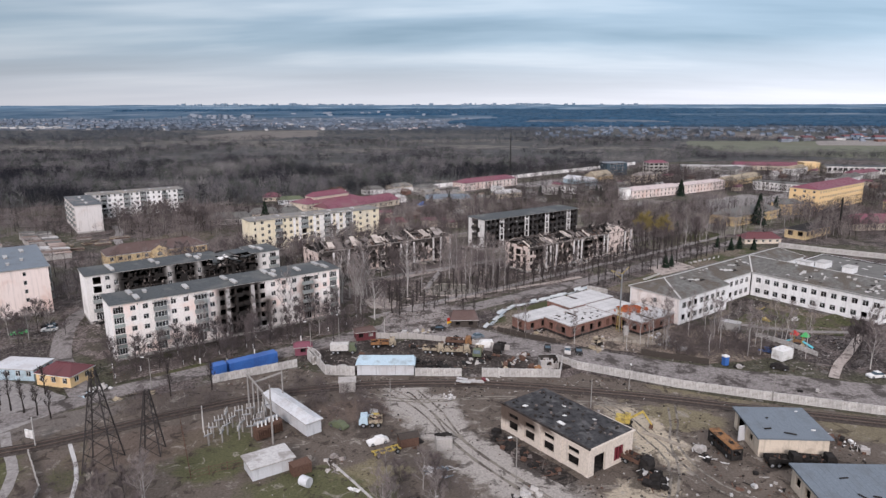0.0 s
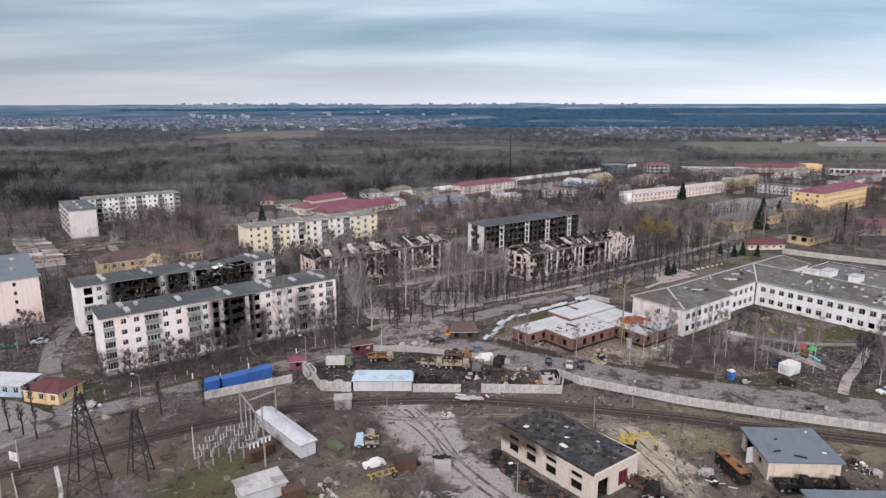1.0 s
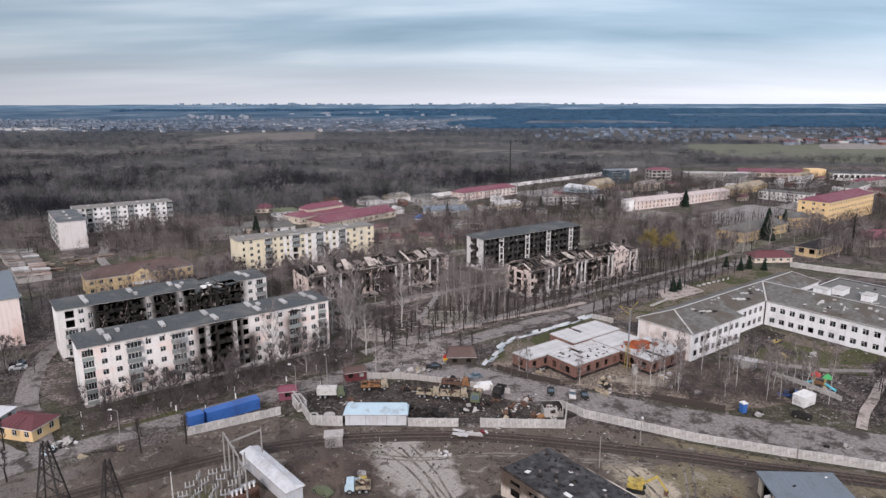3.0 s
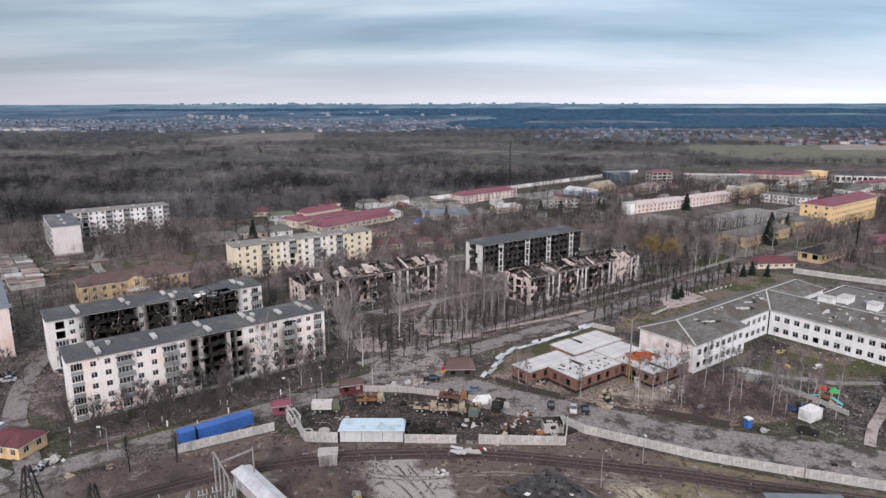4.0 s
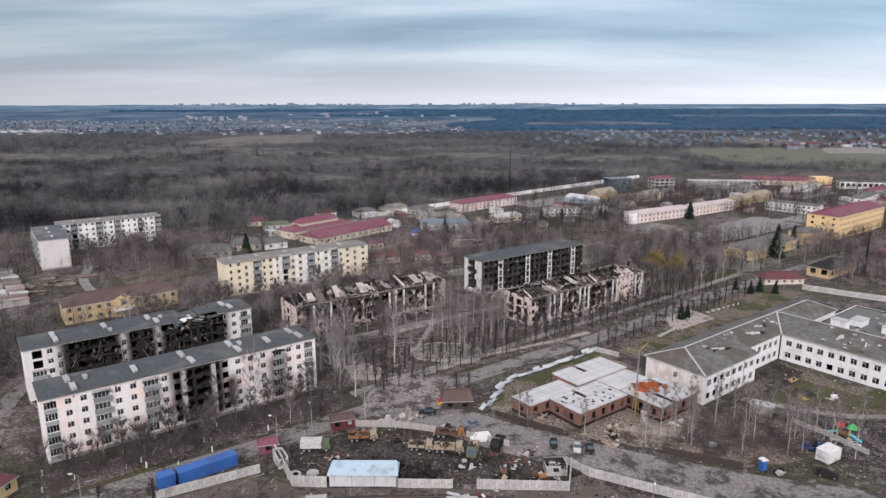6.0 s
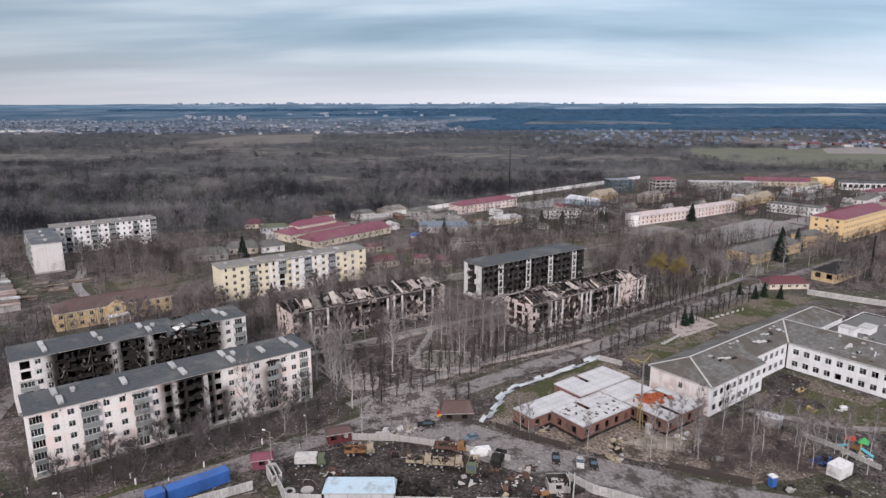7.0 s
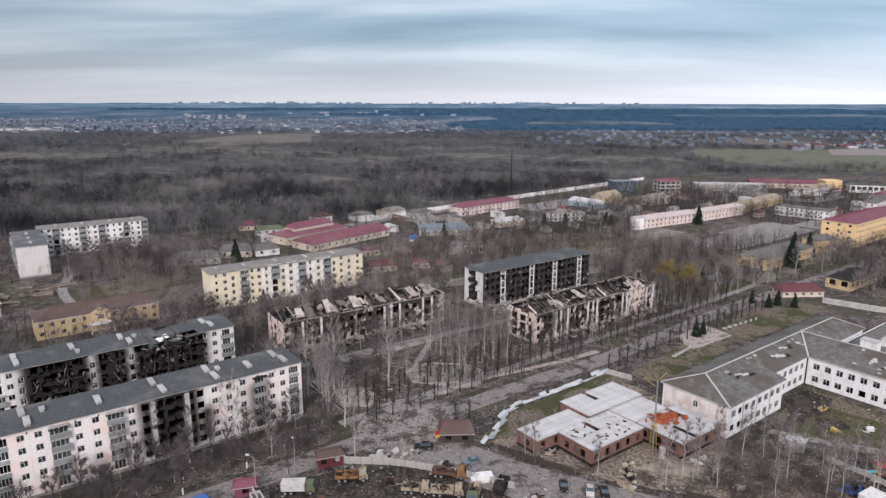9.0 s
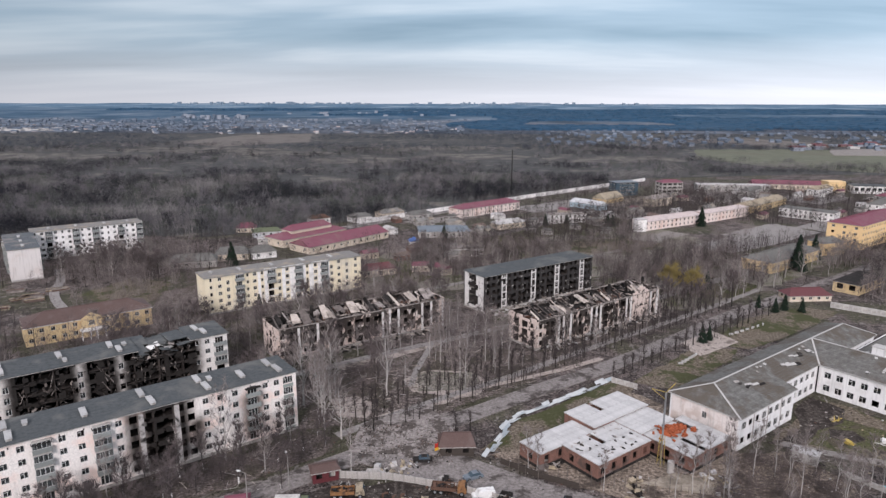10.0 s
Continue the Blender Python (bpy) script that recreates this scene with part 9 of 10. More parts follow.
# collapsed white sheet fence by the boulevard
rnd = random.Random(81)
M["fence_pale"] = mat("pale_fence_sheet", (0.42, 0.445, 0.45), 0.6, var=0.2, dirt=(0.26, 0.26, 0.25), big=0.5)
M["fence_grey"] = mat("bluegrey_fence_sheet", (0.30, 0.34, 0.36), 0.6, var=0.2, dirt=(0.2, 0.2, 0.19))
ob = thing("collapsed_fence", pose(0, 0, 0), "collapsed white sheet fence bent over beside the boulevard", "fence")
line = smooth_line([(8.4, 196.0), (11.6, 202.0), (13.6, 207.5), (16.9, 214.0), (24.4, 220.0), (36, 229.0), (46.5, 237.5)], 2.2)
for i, (a, b) in enumerate(zip(line, line[1:])):
    m = Mesh()
    ang = math.degrees(math.atan2(b[1] - a[1], b[0] - a[0]))
    for k in range(2):
        m = Mesh()
        m.box(0, -0.025, 0, rnd.uniform(2.4, 3.8), 0.025, rnd.uniform(0.5, 1.1), rnd.choice(["fence_pale", "fence_pale", "fence_grey"]))
        o = part("sheet", m, ob)
        o.matrix_local = pose(a[0] + rnd.uniform(-0.5, 0.5), a[1] + rnd.uniform(-0.9, 0.9) * k, 0.05 + 0.12 * k, rnd.choice([-78, -70, 68, 78, -50]) + rnd.uniform(-8, 8), rnd.uniform(-5, 3), ang + rnd.uniform(-9, 9))
panel_wall("concrete_fence", [(46.0, 236.0), (52.0, 231.5)], 1.6, "short white wall segment beside the lawn")

# play yard
def play():
    ob = thing("climbing_frame", pose(91.6, 182.8, 0, 0, 0, -40), "colourful playground climbing frame with slides", "playground")
    for x, y in ((-1.2, -1), (1.2, -1), (-1.2, 1), (1.2, 1)):
        m = Mesh()
        m.tube((x, y, 0), (x, y, 3.0), 0.09, 0.09, 8, "yellow_paint")
        part("post", m, ob)
    m = Mesh()
    m.box(-1.2, -1, 1.2, 1.2, 1, 1.3, "orange_paint")
    part("deck", m, ob)
    for px, c in ((-1.0, "red_bright"), (1.6, "play_green")):
        m = Mesh()
        m.face([(px - 1.0, -1.1, 3.0), (px + 1.0, -1.1, 3.0), (px, 0, 4.2)], c), m.face([(px + 1.0, -1.1, 3.0), (px + 1.0, 1.1, 3.0), (px, 0, 4.2)], c)
        m.face([(px + 1.0, 1.1, 3.0), (px - 1.0, 1.1, 3.0), (px, 0, 4.2)], c), m.face([(px - 1.0, 1.1, 3.0), (px - 1.0, -1.1, 3.0), (px, 0, 4.2)], c)
        part("roof", m, ob)
    for s, c in ((-1, "turq"), (1, "turq")):
        m = Mesh()
        loft(m, [[(s * 1.2 + s * f * 2.6, -0.5, 1.3 - f * 1.2), (s * 1.2 + s * f * 2.6, 0.5, 1.3 - f * 1.2), (s * 1.2 + s * f * 2.6, 0.5, 1.5 - f * 1.2), (s * 1.2 + s * f * 2.6, -0.5, 1.5 - f * 1.2)] for f in (0, 0.33, 0.66, 1)], c)
        part("slide", m, ob)


play()
scrap_heap(82.4, 178.0, 1.9, 1.6, 20, 330, ["blue_paint", "blue_paint", "charred"], "blue plastic tarpaulin bundle in the yard", 2.2, "tarpaulin_heap", size=(0.8, 2.6))
scrap_heap(91.0, 181.0, 3.4, 1.6, 18, 331, ["sky_blue", "white_paint", "sand_paint"], "pale boards by the play yard", 0.7)
m = Mesh()
m.box(-0.6, -0.6, 0, 0.6, 0.6, 2.2, "blue_paint"), m.box(-0.7, -0.7, 2.2, 0.7, 0.7, 2.45, "white_paint")
solid("toilet_booth", m, pose(66.8, 169.2, 0, 0, 0, 20), "blue portable booth with a white roof", "booth")
scrap_heap(77.4, 153.4, 0.7, 0.5, 5, 336, ["white_paint", "charred"], "white crumpled sheet behind the fence", 0.9, size=(0.5, 1.3))
scrap_heap(81.2, 153.0, 0.9, 0.6, 6, 337, ["conc", "charred", "rust"], "grey scrap behind the fence", 0.9, size=(0.5, 1.3))
scrap_heap(70.0, 168.6, 2.0, 0.8, 10, 332, ["charred", "conc", "slab"], "bent posts on the roadside", 0.5)
m = Mesh()
m.box(-2.6, -1.3, 0, 2.6, 1.3, 2.3, "conc_white"), m.box(-2.8, -1.5, 2.3, 2.8, 1.5, 2.5, "slab")
solid("garden_shelter", m, pose(78.6, 195.4, 0, 0, 0, -36), "small white shelter in the school yard", "shelter")
scrap_heap(95.8, 214.2, 1.2, 0.9, 8, 333, ["yellow_paint", "sand_paint"], "yellow garden play shelter", 1.4)
scrap_heap(92.6, 202.6, 1.0, 0.7, 8, 334, ["yellow_paint"], "flattened yellow play thing", 0.3)
scrap_heap(101.0, 204.0, 2.4, 1.0, 10, 335, ["white_paint", "slab"], "white sheets in the school yard", 0.4)
flat_poly("lawn", [(83, 202.6), (90.9, 212.6), (98, 216.4), (108, 205), (117, 210), (121, 200), (108, 197), (96, 201)], 0.075, "grass", wobble=0.9, seed=46, label="olive lawn of the play yard", category="lawn")
flat_poly("earth_pit", [(90, 206), (94, 203), (98, 205), (97, 209), (92, 210)], 0.10, "mud", wobble=0.5, seed=41, label="dark earth pit in the lawn", category="pit")
flat_poly("earth_path", [(76, 202), (88, 196), (100, 192), (112, 192), (112, 194), (100, 194.5), (89, 198.4), (78, 204)], 0.10, "gravel", wobble=0.3, seed=42, label="pale trodden path across the school yard", category="path")
slab_data = Mesh()
slab_data.box(-0.7, -0.2, -0.1, 0.7, 0.2, 0.55, "conc_white"), slab_data.box(-0.75, -0.25, 0.55, 0.75, 0.25, 0.62, "vent_cap")
slab_data = slab_data.data("kerb_block")
for (ax_, ay_), (bx_, by_), n_ in (((69.8, 249.3), (76.9, 256.4), 6), ((95.3, 274.7), (110.8, 285.1), 7)):
    for i_ in range(n_):
        solid("kerb_block", slab_data, pose(ax_ + (bx_ - ax_) * i_ / (n_ - 1), ay_ + (by_ - ay_) * i_ / (n_ - 1), 0, 0, 0, 10 * i_), "small white concrete block beside the lawn", "block", "white blocks")
# rubble and brush round the brick building
scrap_heap(38.0, 181.8, 7.0, 1.6, 46, 340, ["sand_paint", "straw", "conc", "rust", "charred"], "planks and fallen scaffold before the brick building", 0.8)
scrap_heap(57.0, 184.0, 7.0, 3.0, 40, 341, ["sand_paint", "straw", "conc", "slab"], "pale rubble and brush before the brick building", 0.9)
scrap_heap(22.0, 192.0, 3.6, 1.6, 26, 342, ["conc", "charred", "timber_burnt", "straw"], "fallen boards beside the brick building", 0.8)
flat_poly("earth_bank", [(40, 186), (46, 184), (54, 182), (56, 186), (48, 190)], 0.25, "sand", depth=0.4, wobble=0.6, seed=43, label="mound of tan builders' sand", category="sand")
for i in range(26):
    x = 13 + i * 2.1
    pole(x + rnd.uniform(-0.5, 0.5), 189.4 - 0.22 * (x - 13) + rnd.uniform(-0.5, 0.5), rnd.uniform(2.2, 4.0), "thin timber prop before the brick building", False, "timber_burnt", "timber_prop", 0.07)


# litter over the yards: small broken pieces, past counting
def litter(name, label, polys, n, seed, mats, smax=0.7, z=0.0):
    r = random.Random(seed)
    m = Mesh()
    while len(m.f) < n * 6:
        x0, y0, x1, y1 = r.choice(polys)
        x, y = r.uniform(x0, x1), r.uniform(y0, y1)
        if not free(x, y, 0.5) and r.random() < 0.8:
            continue
        s = r.uniform(0.12, 1.0) ** 2 * smax + 0.08
        m.obox(pose(x, y, z, r.uniform(-14, 14), r.uniform(-14, 14), r.uniform(0, 180)), s, s * r.uniform(0.3, 0.9), r.uniform(0.08, 0.22), r.choice(mats))
    solid(name, m, pose(0, 0, 0), label, "debris", kind="stuff")


def rubble_bank(name, label, fl, rz, L, W, n, seed, mats, hmax=0.9):
    """A low bank of broken masonry along the foot of a facade."""
    r = random.Random(seed)
    m = Mesh()
    for i in range(n):
        q = r.random()
        s_ = r.uniform(0.3, 1.5)
        m.obox(pose(*town(*fl, rz, r.uniform(0, L), -0.4 - W * q), max(0.0, hmax * (1 - q) * r.random()), r.uniform(-25, 25), r.uniform(-25, 25), r.uniform(0, 180)), s_, s_ * r.uniform(0.3, 0.8), r.uniform(0.1, 0.4), r.choice(mats))
    solid(name, m, pose(0, 0, 0), label, "rubble", kind="stuff")


rubble_bank("rubble_bank", "pale masonry rubble along the burnt block", (13.2, 296.3), 35.8, 57, 7.0, 420, 601, ["ash", "slab", "ash_tan", "charred", "conc"], 1.6)
rubble_bank("rubble_bank", "charred rubble along the burnt house", (-51.2, 249.2), 34.2, 60, 3.5, 260, 602, ["ash", "charred", "ash_tan", "timber_burnt"])
rubble_bank("rubble_bank", "pale rubble along the burnt house", (27.8, 259.8), 37.2, 62, 3.5, 260, 603, ["ash", "charred", "ash_tan", "slab"])
rubble_bank("rubble_bank", "charred rubble below the burnt flats", (-108.2, 198.6), 37.4, 50, 4.0, 220, 604, ["charred", "ash", "timber_burnt"])

# ---- trees ----
def grow(seed, height, spread, limbs, twigs, bark, trunk_r=0.16, clear=0.25, up=0.75, twig_len=(0.7, 1.8), twig_w=0.028, white_foot=False, twig_mat="twig"):
    """A leafless tree: a tapered trunk with limbs, and a crown of fine twigs."""
    rnd = random.Random(seed)
    wood, crown = Mesh(), Mesh()
    pts = [Vector((0, 0, -0.3))]
    n = 6
    for i in range(1, n + 1):
        pts.append(Vector((rnd.uniform(-1, 1) * 0.04 * height * (i / n), rnd.uniform(-1, 1) * 0.04 * height * (i / n), height * 0.86 * i / n)))
    rad = [trunk_r * (1.15 - i / n) + 0.015 for i in range(n + 1)]
    for i in range(n):
        wood.tube(pts[i], pts[i + 1], rad[i], rad[i + 1], 6, bark, cap=False)
    if white_foot:
        wood.tube((0, 0, -0.2), (0, 0, 1.3), trunk_r * 1.22, trunk_r * 1.12, 7, "whitewash")

    def along(f):
        f = max(0.0, min(0.999, f)) * n
        i = int(f)
        return pts[i].lerp(pts[i + 1], f - i)

    ends = []
    for k in range(limbs):
        f = clear + (1 - clear) * (k + rnd.random()) / limbs
        a = along(f)
        w = k * 2.4 + rnd.uniform(-0.5, 0.5)
        ln = spread * (1.15 - 0.75 * f) * rnd.uniform(0.7, 1.2)
        d = Vector((math.cos(w), math.sin(w), up * rnd.uniform(0.6, 1.5))).normalized()
        mid = a + d * ln * 0.55
        d2 = (d + Vector((rnd.uniform(-0.35, 0.35), rnd.uniform(-0.35, 0.35), 0.35))).normalized()
        end = mid + d2 * ln * 0.55
        r = trunk_r * (0.55 - 0.35 * f)
        wood.tube(a, mid, r, r * 0.6, 4, bark, cap=False), wood.tube(mid, end, r * 0.6, 0.015, 4, bark, cap=False)
        ends.append((a, mid, end, d2))
        for q in range(2):
            s = mid.lerp(end, rnd.uniform(0.0, 0.6))
            d3 = (d2 + Vector((rnd.uniform(-0.8, 0.8), rnd.uniform(-0.8, 0.8), rnd.uniform(-0.1, 0.7)))).normalized()
            e3 = s + d3 * ln * rnd.uniform(0.3, 0.5)
            wood.tube(s, e3, r * 0.35, 0.012, 3, bark, cap=False)
            ends.append((s, s.lerp(e3, 0.5), e3, d3))
    ends.append((along(0.8), along(0.9), along(0.999), Vector((0, 0, 1))))
    for k in range(twigs):
        a, mid, end, d = rnd.choice(ends)
        p = a.lerp(mid, rnd.uniform(0.6, 1)) if rnd.random() < 0.2 else mid.lerp(end, rnd.random())
        v = (d * 0.6 + Vector((rnd.uniform(-1, 1), rnd.uniform(-1, 1), rnd.uniform(-0.3, 1.0)))).normalized()
        ln = rnd.uniform(*twig_len)
        s = v.cross(Vector((rnd.uniform(-1, 1), rnd.uniform(-1, 1), rnd.uniform(-1, 1)))).normalized() * twig_w
        m_ = p + v * ln * 0.5 + Vector((0, 0, 0.06 * ln))
        e = p + v * ln + Vector((rnd.uniform(-0.2, 0.2), rnd.uniform(-0.2, 0.2), 0.15)) * ln
        crown.face([p - s, p + s, m_ + s * 0.6, m_ - s * 0.6], twig_mat)
        crown.face([m_ - s * 0.6, m_ + s * 0.6, e], twig_mat)
    return wood.data("trunk"), crown.data("crown")


def conifer(seed, height, radius):
    rnd = random.Random(seed)
    t, c = Mesh(), Mesh()
    t.tube((0, 0, -0.2), (0, 0, height * 0.97), 0.22, 0.03, 6, "bark")
    for k in range(int(height * 21)):
        f = (k + rnd.random()) / (height * 21)
        z = height * (0.06 + 0.93 * f)
        r = radius * (1 - f) ** 0.85 * rnd.uniform(0.7, 1.12) + 0.12
        w = rnd.uniform(0, 6.28)
        for j in range(4):
            a = w + rnd.uniform(-0.28, 0.28)
            q = Vector((math.cos(a), math.sin(a), 0))
            side = Vector((-q.y, q.x, 0)) * rnd.uniform(0.25, 0.5)
            s = q * r * rnd.uniform(0.1, 0.5)
            e = q * r + Vector((0, 0, -0.28 * r))
            zz = Vector((0, 0, z + rnd.uniform(-0.2, 0.2)))
            c.face([s + zz - side * 0.4, s + zz + side * 0.4, (s + e) / 2 + zz + side + Vector((0, 0, 0.1)), e + zz, (s + e) / 2 + zz - side], "pine")
    return t.data("trunk"), c.data("crown")


TREES = {
    "bare": [grow(200 + i, 10.5 + i * 0.7, 3.9, 15, 760, "bark" if i < 3 else "birch", 0.12, twig_w=0.034, twig_mat="twig" if i < 3 else "twig_pale") for i in range(5)],
    "tall": [grow(210 + i, 16.5 + i, 5.2, 22, 520, "birch", 0.2, clear=0.25, up=1.2, twig_w=0.034, twig_mat="twig_pale") for i in range(3)],
    "birch": [grow(220 + i, 13.0 + i * 0.8, 2.3, 15, 460, "birch", 0.085, clear=0.35, up=1.0, twig_len=(0.6, 1.5), twig_mat="twig_pale") for i in range(4)],
    "street": [grow(230 + i, 8.5 + i * 0.5, 3.2, 15, 430, "bark", 0.13, clear=0.28, white_foot=True, twig_w=0.036) for i in range(3)],
    "pollard": [grow(240 + i, 8.0 + i * 0.5, 1.5, 13, 260, "bark_dark", 0.18, clear=0.36, up=1.5, twig_len=(0.5, 1.3), twig_w=0.034, twig_mat="bark") for i in range(4)],
    "fan": [grow(260, 14.5, 6.0, 34, 700, "birch", 0.22, clear=0.04, up=1.7, twig_w=0.036, twig_mat="twig_pale")],
    "willow": [grow(250, 10.5, 4.6, 14, 1500, "bark", 0.3, up=0.7, twig_len=(0.9, 2.4), twig_w=0.05, twig_mat="willow")],
    "conifer": [conifer(270 + i, 10.0, 3.3) for i in range(2)],
}
TREE_LABEL = {
    "bare": ("bare_tree", "leafless grey-brown tree with a wide twiggy crown", "tree", "bare trees"),
    "tall": ("tall_tree", "tall leafless tree with pale bark and upswept limbs", "tree", "tall trees"),
    "birch": ("birch_tree", "slender leafless birch with a pale trunk", "tree", "birches"),
    "street": ("street_tree", "leafless street tree with a whitewashed foot", "tree", "street trees"),
    "pollard": ("pollard_tree", "dark pollarded tree with short stubby branches", "tree", "pollard rows"),
    "fan": ("tall_tree", "pale leafless tree with many limbs fanning from its foot", "tree", "tall trees"),
    "willow": ("willow_tree", "willow with a yellow-green haze of twigs", "tree", "willows"),
    "conifer": ("fir_tree", "dark green conical fir", "tree", "firs"),
}
tree_rnd = random.Random(99)
COUNT = {}


def plant(kind, x, y, s=1.0):
    name, lab, cat, grp = TREE_LABEL[kind]
    trunk, crown = tree_rnd.choice(TREES[kind])
    ob = thing(name, pose(x, y, -0.06, 0, 0, tree_rnd.uniform(0, 360)) @ Matrix.Diagonal((s, s, s * tree_rnd.uniform(0.92, 1.1), 1)), lab, cat, grp)
    part("trunk", trunk, ob), part("crown", crown, ob)
    COUNT[kind] = COUNT.get(kind, 0) + 1


def scatter(kind, poly, n, smin=0.8, smax=1.2, pad=2.0, gap=2.2):
    xs, ys = [p[0] for p in poly], [p[1] for p in poly]
    done, tries = [], 0
    while len(done) < n and tries < n * 40:
        tries += 1
        x, y = tree_rnd.uniform(min(xs), max(xs)), tree_rnd.uniform(min(ys), max(ys))
        inside = False
        for i, p in enumerate(poly):
            q = poly[i - 1]
            if (p[1] > y) != (q[1] > y) and x < (q[0] - p[0]) * (y - p[1]) / (q[1] - p[1]) + p[0]:
                inside = not inside
        if inside and free(x, y, pad) and all(math.dist((x, y), d) > gap for d in done):
            done.append((x, y))
            plant(kind, x, y, tree_rnd.uniform(smin, smax))


def row(kind, a, b, step, jitter=0.4, miss=0.1, smin=0.85, smax=1.15):
    n = int(math.dist(a, b) / step)
    for i in range(n + 1):
        x, y = a[0] + (b[0] - a[0]) * i / n + tree_rnd.uniform(-jitter, jitter), a[1] + (b[1] - a[1]) * i / n + tree_rnd.uniform(-jitter, jitter)
        if tree_rnd.random() > miss and free(x, y, 1.0):
            plant(kind, x, y, tree_rnd.uniform(smin, smax))


SHRUBS = []
# boulevard rows
for off in (-8.5, 5.6, 10.4, 14.6, 19.0):
    ox, oy = -0.61 * off, 0.79 * off
    row("pollard", (-14 + ox, 202 + oy), (112 + ox, 302 + oy), 4.4, 0.5, 0.15, 0.6, 0.95)
# in front of the near flats
for off, st in ((-5.0, 5.2), (-11.0, 6.0)):
    row("street", town(-86.2, 170, 37.2, -2, off), town(-86.2, 170, 37.2, 66, off), st, 0.9, 0.35, 0.7, 1.1)
row("birch", town(-86.2, 170, 37.2, 6, -3.2), town(-86.2, 170, 37.2, 60, -3.2), 11.0, 1.5, 0.2, 0.7, 1.0)
row("bare", (-100, 133), (-62, 160), 7.5, 0.6, 0.2, 0.55, 0.8)
row("pollard", (-112, 150), (-88, 138), 5.0, 0.5, 0.1, 0.8, 1.1)
row("pollard", (-112, 142), (-92, 130), 5.0, 0.5, 0.1, 0.8, 1.1)
for x_, y_ in ((-95, 142.5), (-91.5, 141.4), (-88, 140.4), (-92.5, 150.5), (-99, 145), (-84.5, 139.2), (-64, 150), (-56, 153.5)):
    plant("pollard", x_, y_, tree_rnd.uniform(0.8, 1.05))
for u_, v_, s_ in ((44.5, -4.0, 0.95), (47.5, -5.5, 0.8), (33.0, -6.0, 0.8), (52.5, -4.5, 0.9), (58.5, -5.0, 0.85), (28.0, -4.0, 0.7), (10.0, -5.0, 0.6)):
    plant("bare" if u_ != 44.5 else "tall", *town(-86.2, 170, 37.2, u_, v_), s_)
for x_, y_ in ((-68.4, 168.0), (-64.3, 168.5), (-61.6, 174.7), (-56.0, 179.3), (-54.2, 179.3), (-52.7, 175.5), (-42.7, 185.0), (-33.4, 182.9), (-58.0, 169.8), (-74.3, 169.0)):
    plant("street", x_, y_, tree_rnd.uniform(0.85, 1.15))
for x_, y_ in ((-73.0, 165.0), (-66.5, 173.0), (-58.5, 174.5), (-50.0, 181.0), (-45.5, 184.5), (-38.5, 189.5), (-34.0, 195.5), (-78.0, 163.5)):
    plant("bare", x_, y_, tree_rnd.uniform(0.6, 0.8))
plant("tall", -29.3, 208.0, 0.95), plant("birch", -20.3, 190.2, 1.0)
# between the flats and the ruins
plant("fan", -32.4, 223.6, 1.0)
for x_, y_, rz_, s_ in ((-24.0, 236.0, 200, 0.7), (-19.6, 246.0, 100, 0.6), (-29.0, 231.0, 130, 0.6), (-14.0, 231.0, 250, 0.5)):
    trunk, crown = TREES["birch"][1]
    fallen = thing("fallen_tree", pose(x_, y_, 0.35, 84, 0, rz_) @ Matrix.Diagonal((s_, s_, s_, 1)), "uprooted pale birch lying on the park ground", "tree", "fallen trees")
    part("trunk", trunk, fallen), part("crown", crown, fallen)


def brushwood(label, poly, n, seed):
    """Broken branches strewn over the ground."""
    r = random.Random(seed)
    m = Mesh()
    for i in range(n):
        x, y, a, ln = r.uniform(poly[0], poly[2]), r.uniform(poly[1], poly[3]), r.uniform(0, math.tau), r.uniform(0.6, 3.6)
        if free(x, y, 0.6):
            m.tube((x, y, 0.1), (x + ln * math.cos(a), y + ln * math.sin(a), r.uniform(0.1, 0.8)), r.uniform(0.05, 0.11), 0.02, 4, r.choice(["birch", "twig_pale", "bark_dark", "bark_dark", "ash_tan"]), cap=False)
    solid("brushwood", m, pose(0, 0, 0), label, "branches", kind="stuff")


brushwood("broken branches strewn between the trees and the burnt house", (-34, 216, -8, 252), 420, 701)
brushwood("broken branches strewn over the park", (-8, 222, 40, 268), 380, 702)
brushwood("broken branches and scrub before the near flats", (-78, 160, -26, 206), 260, 703)
scatter("tall", [(-38, 216), (-24, 200), (-16, 212), (-10, 232), (-30, 238), (-44, 232)], 8)
scatter("bare", [(-58, 232), (-36, 214), (-12, 232), (-6, 262), (-28, 262), (-50, 248)], 26, 0.7, 1.1)
scatter("birch", [(-4, 226), (16, 238), (24, 258), (12, 286), (-2, 278), (-8, 250)], 24, 0.8, 1.2, 1.5, 1.8)
scatter("birch", [(16, 238), (40, 252), (76, 282), (84, 290), (60, 280), (24, 258)], 12, 0.6, 0.9, 1.2, 2.0)
# before the brick building and the school yard
scatter("birch", [(12, 190), (30, 182), (62, 174), (92, 172), (88, 184), (74, 196), (60, 190), (50, 184), (34, 184), (18, 194)], 30, 0.75, 1.05, 0.8, 2.0)
SHRUBS.append(([(50, 179), (64, 171), (82, 174), (84, 186), (78, 196), (68, 198), (58, 188)], 300))
scatter("bare", [(96, 160), (118, 158), (126, 176), (112, 190), (100, 176)], 14, 0.7, 1.0)
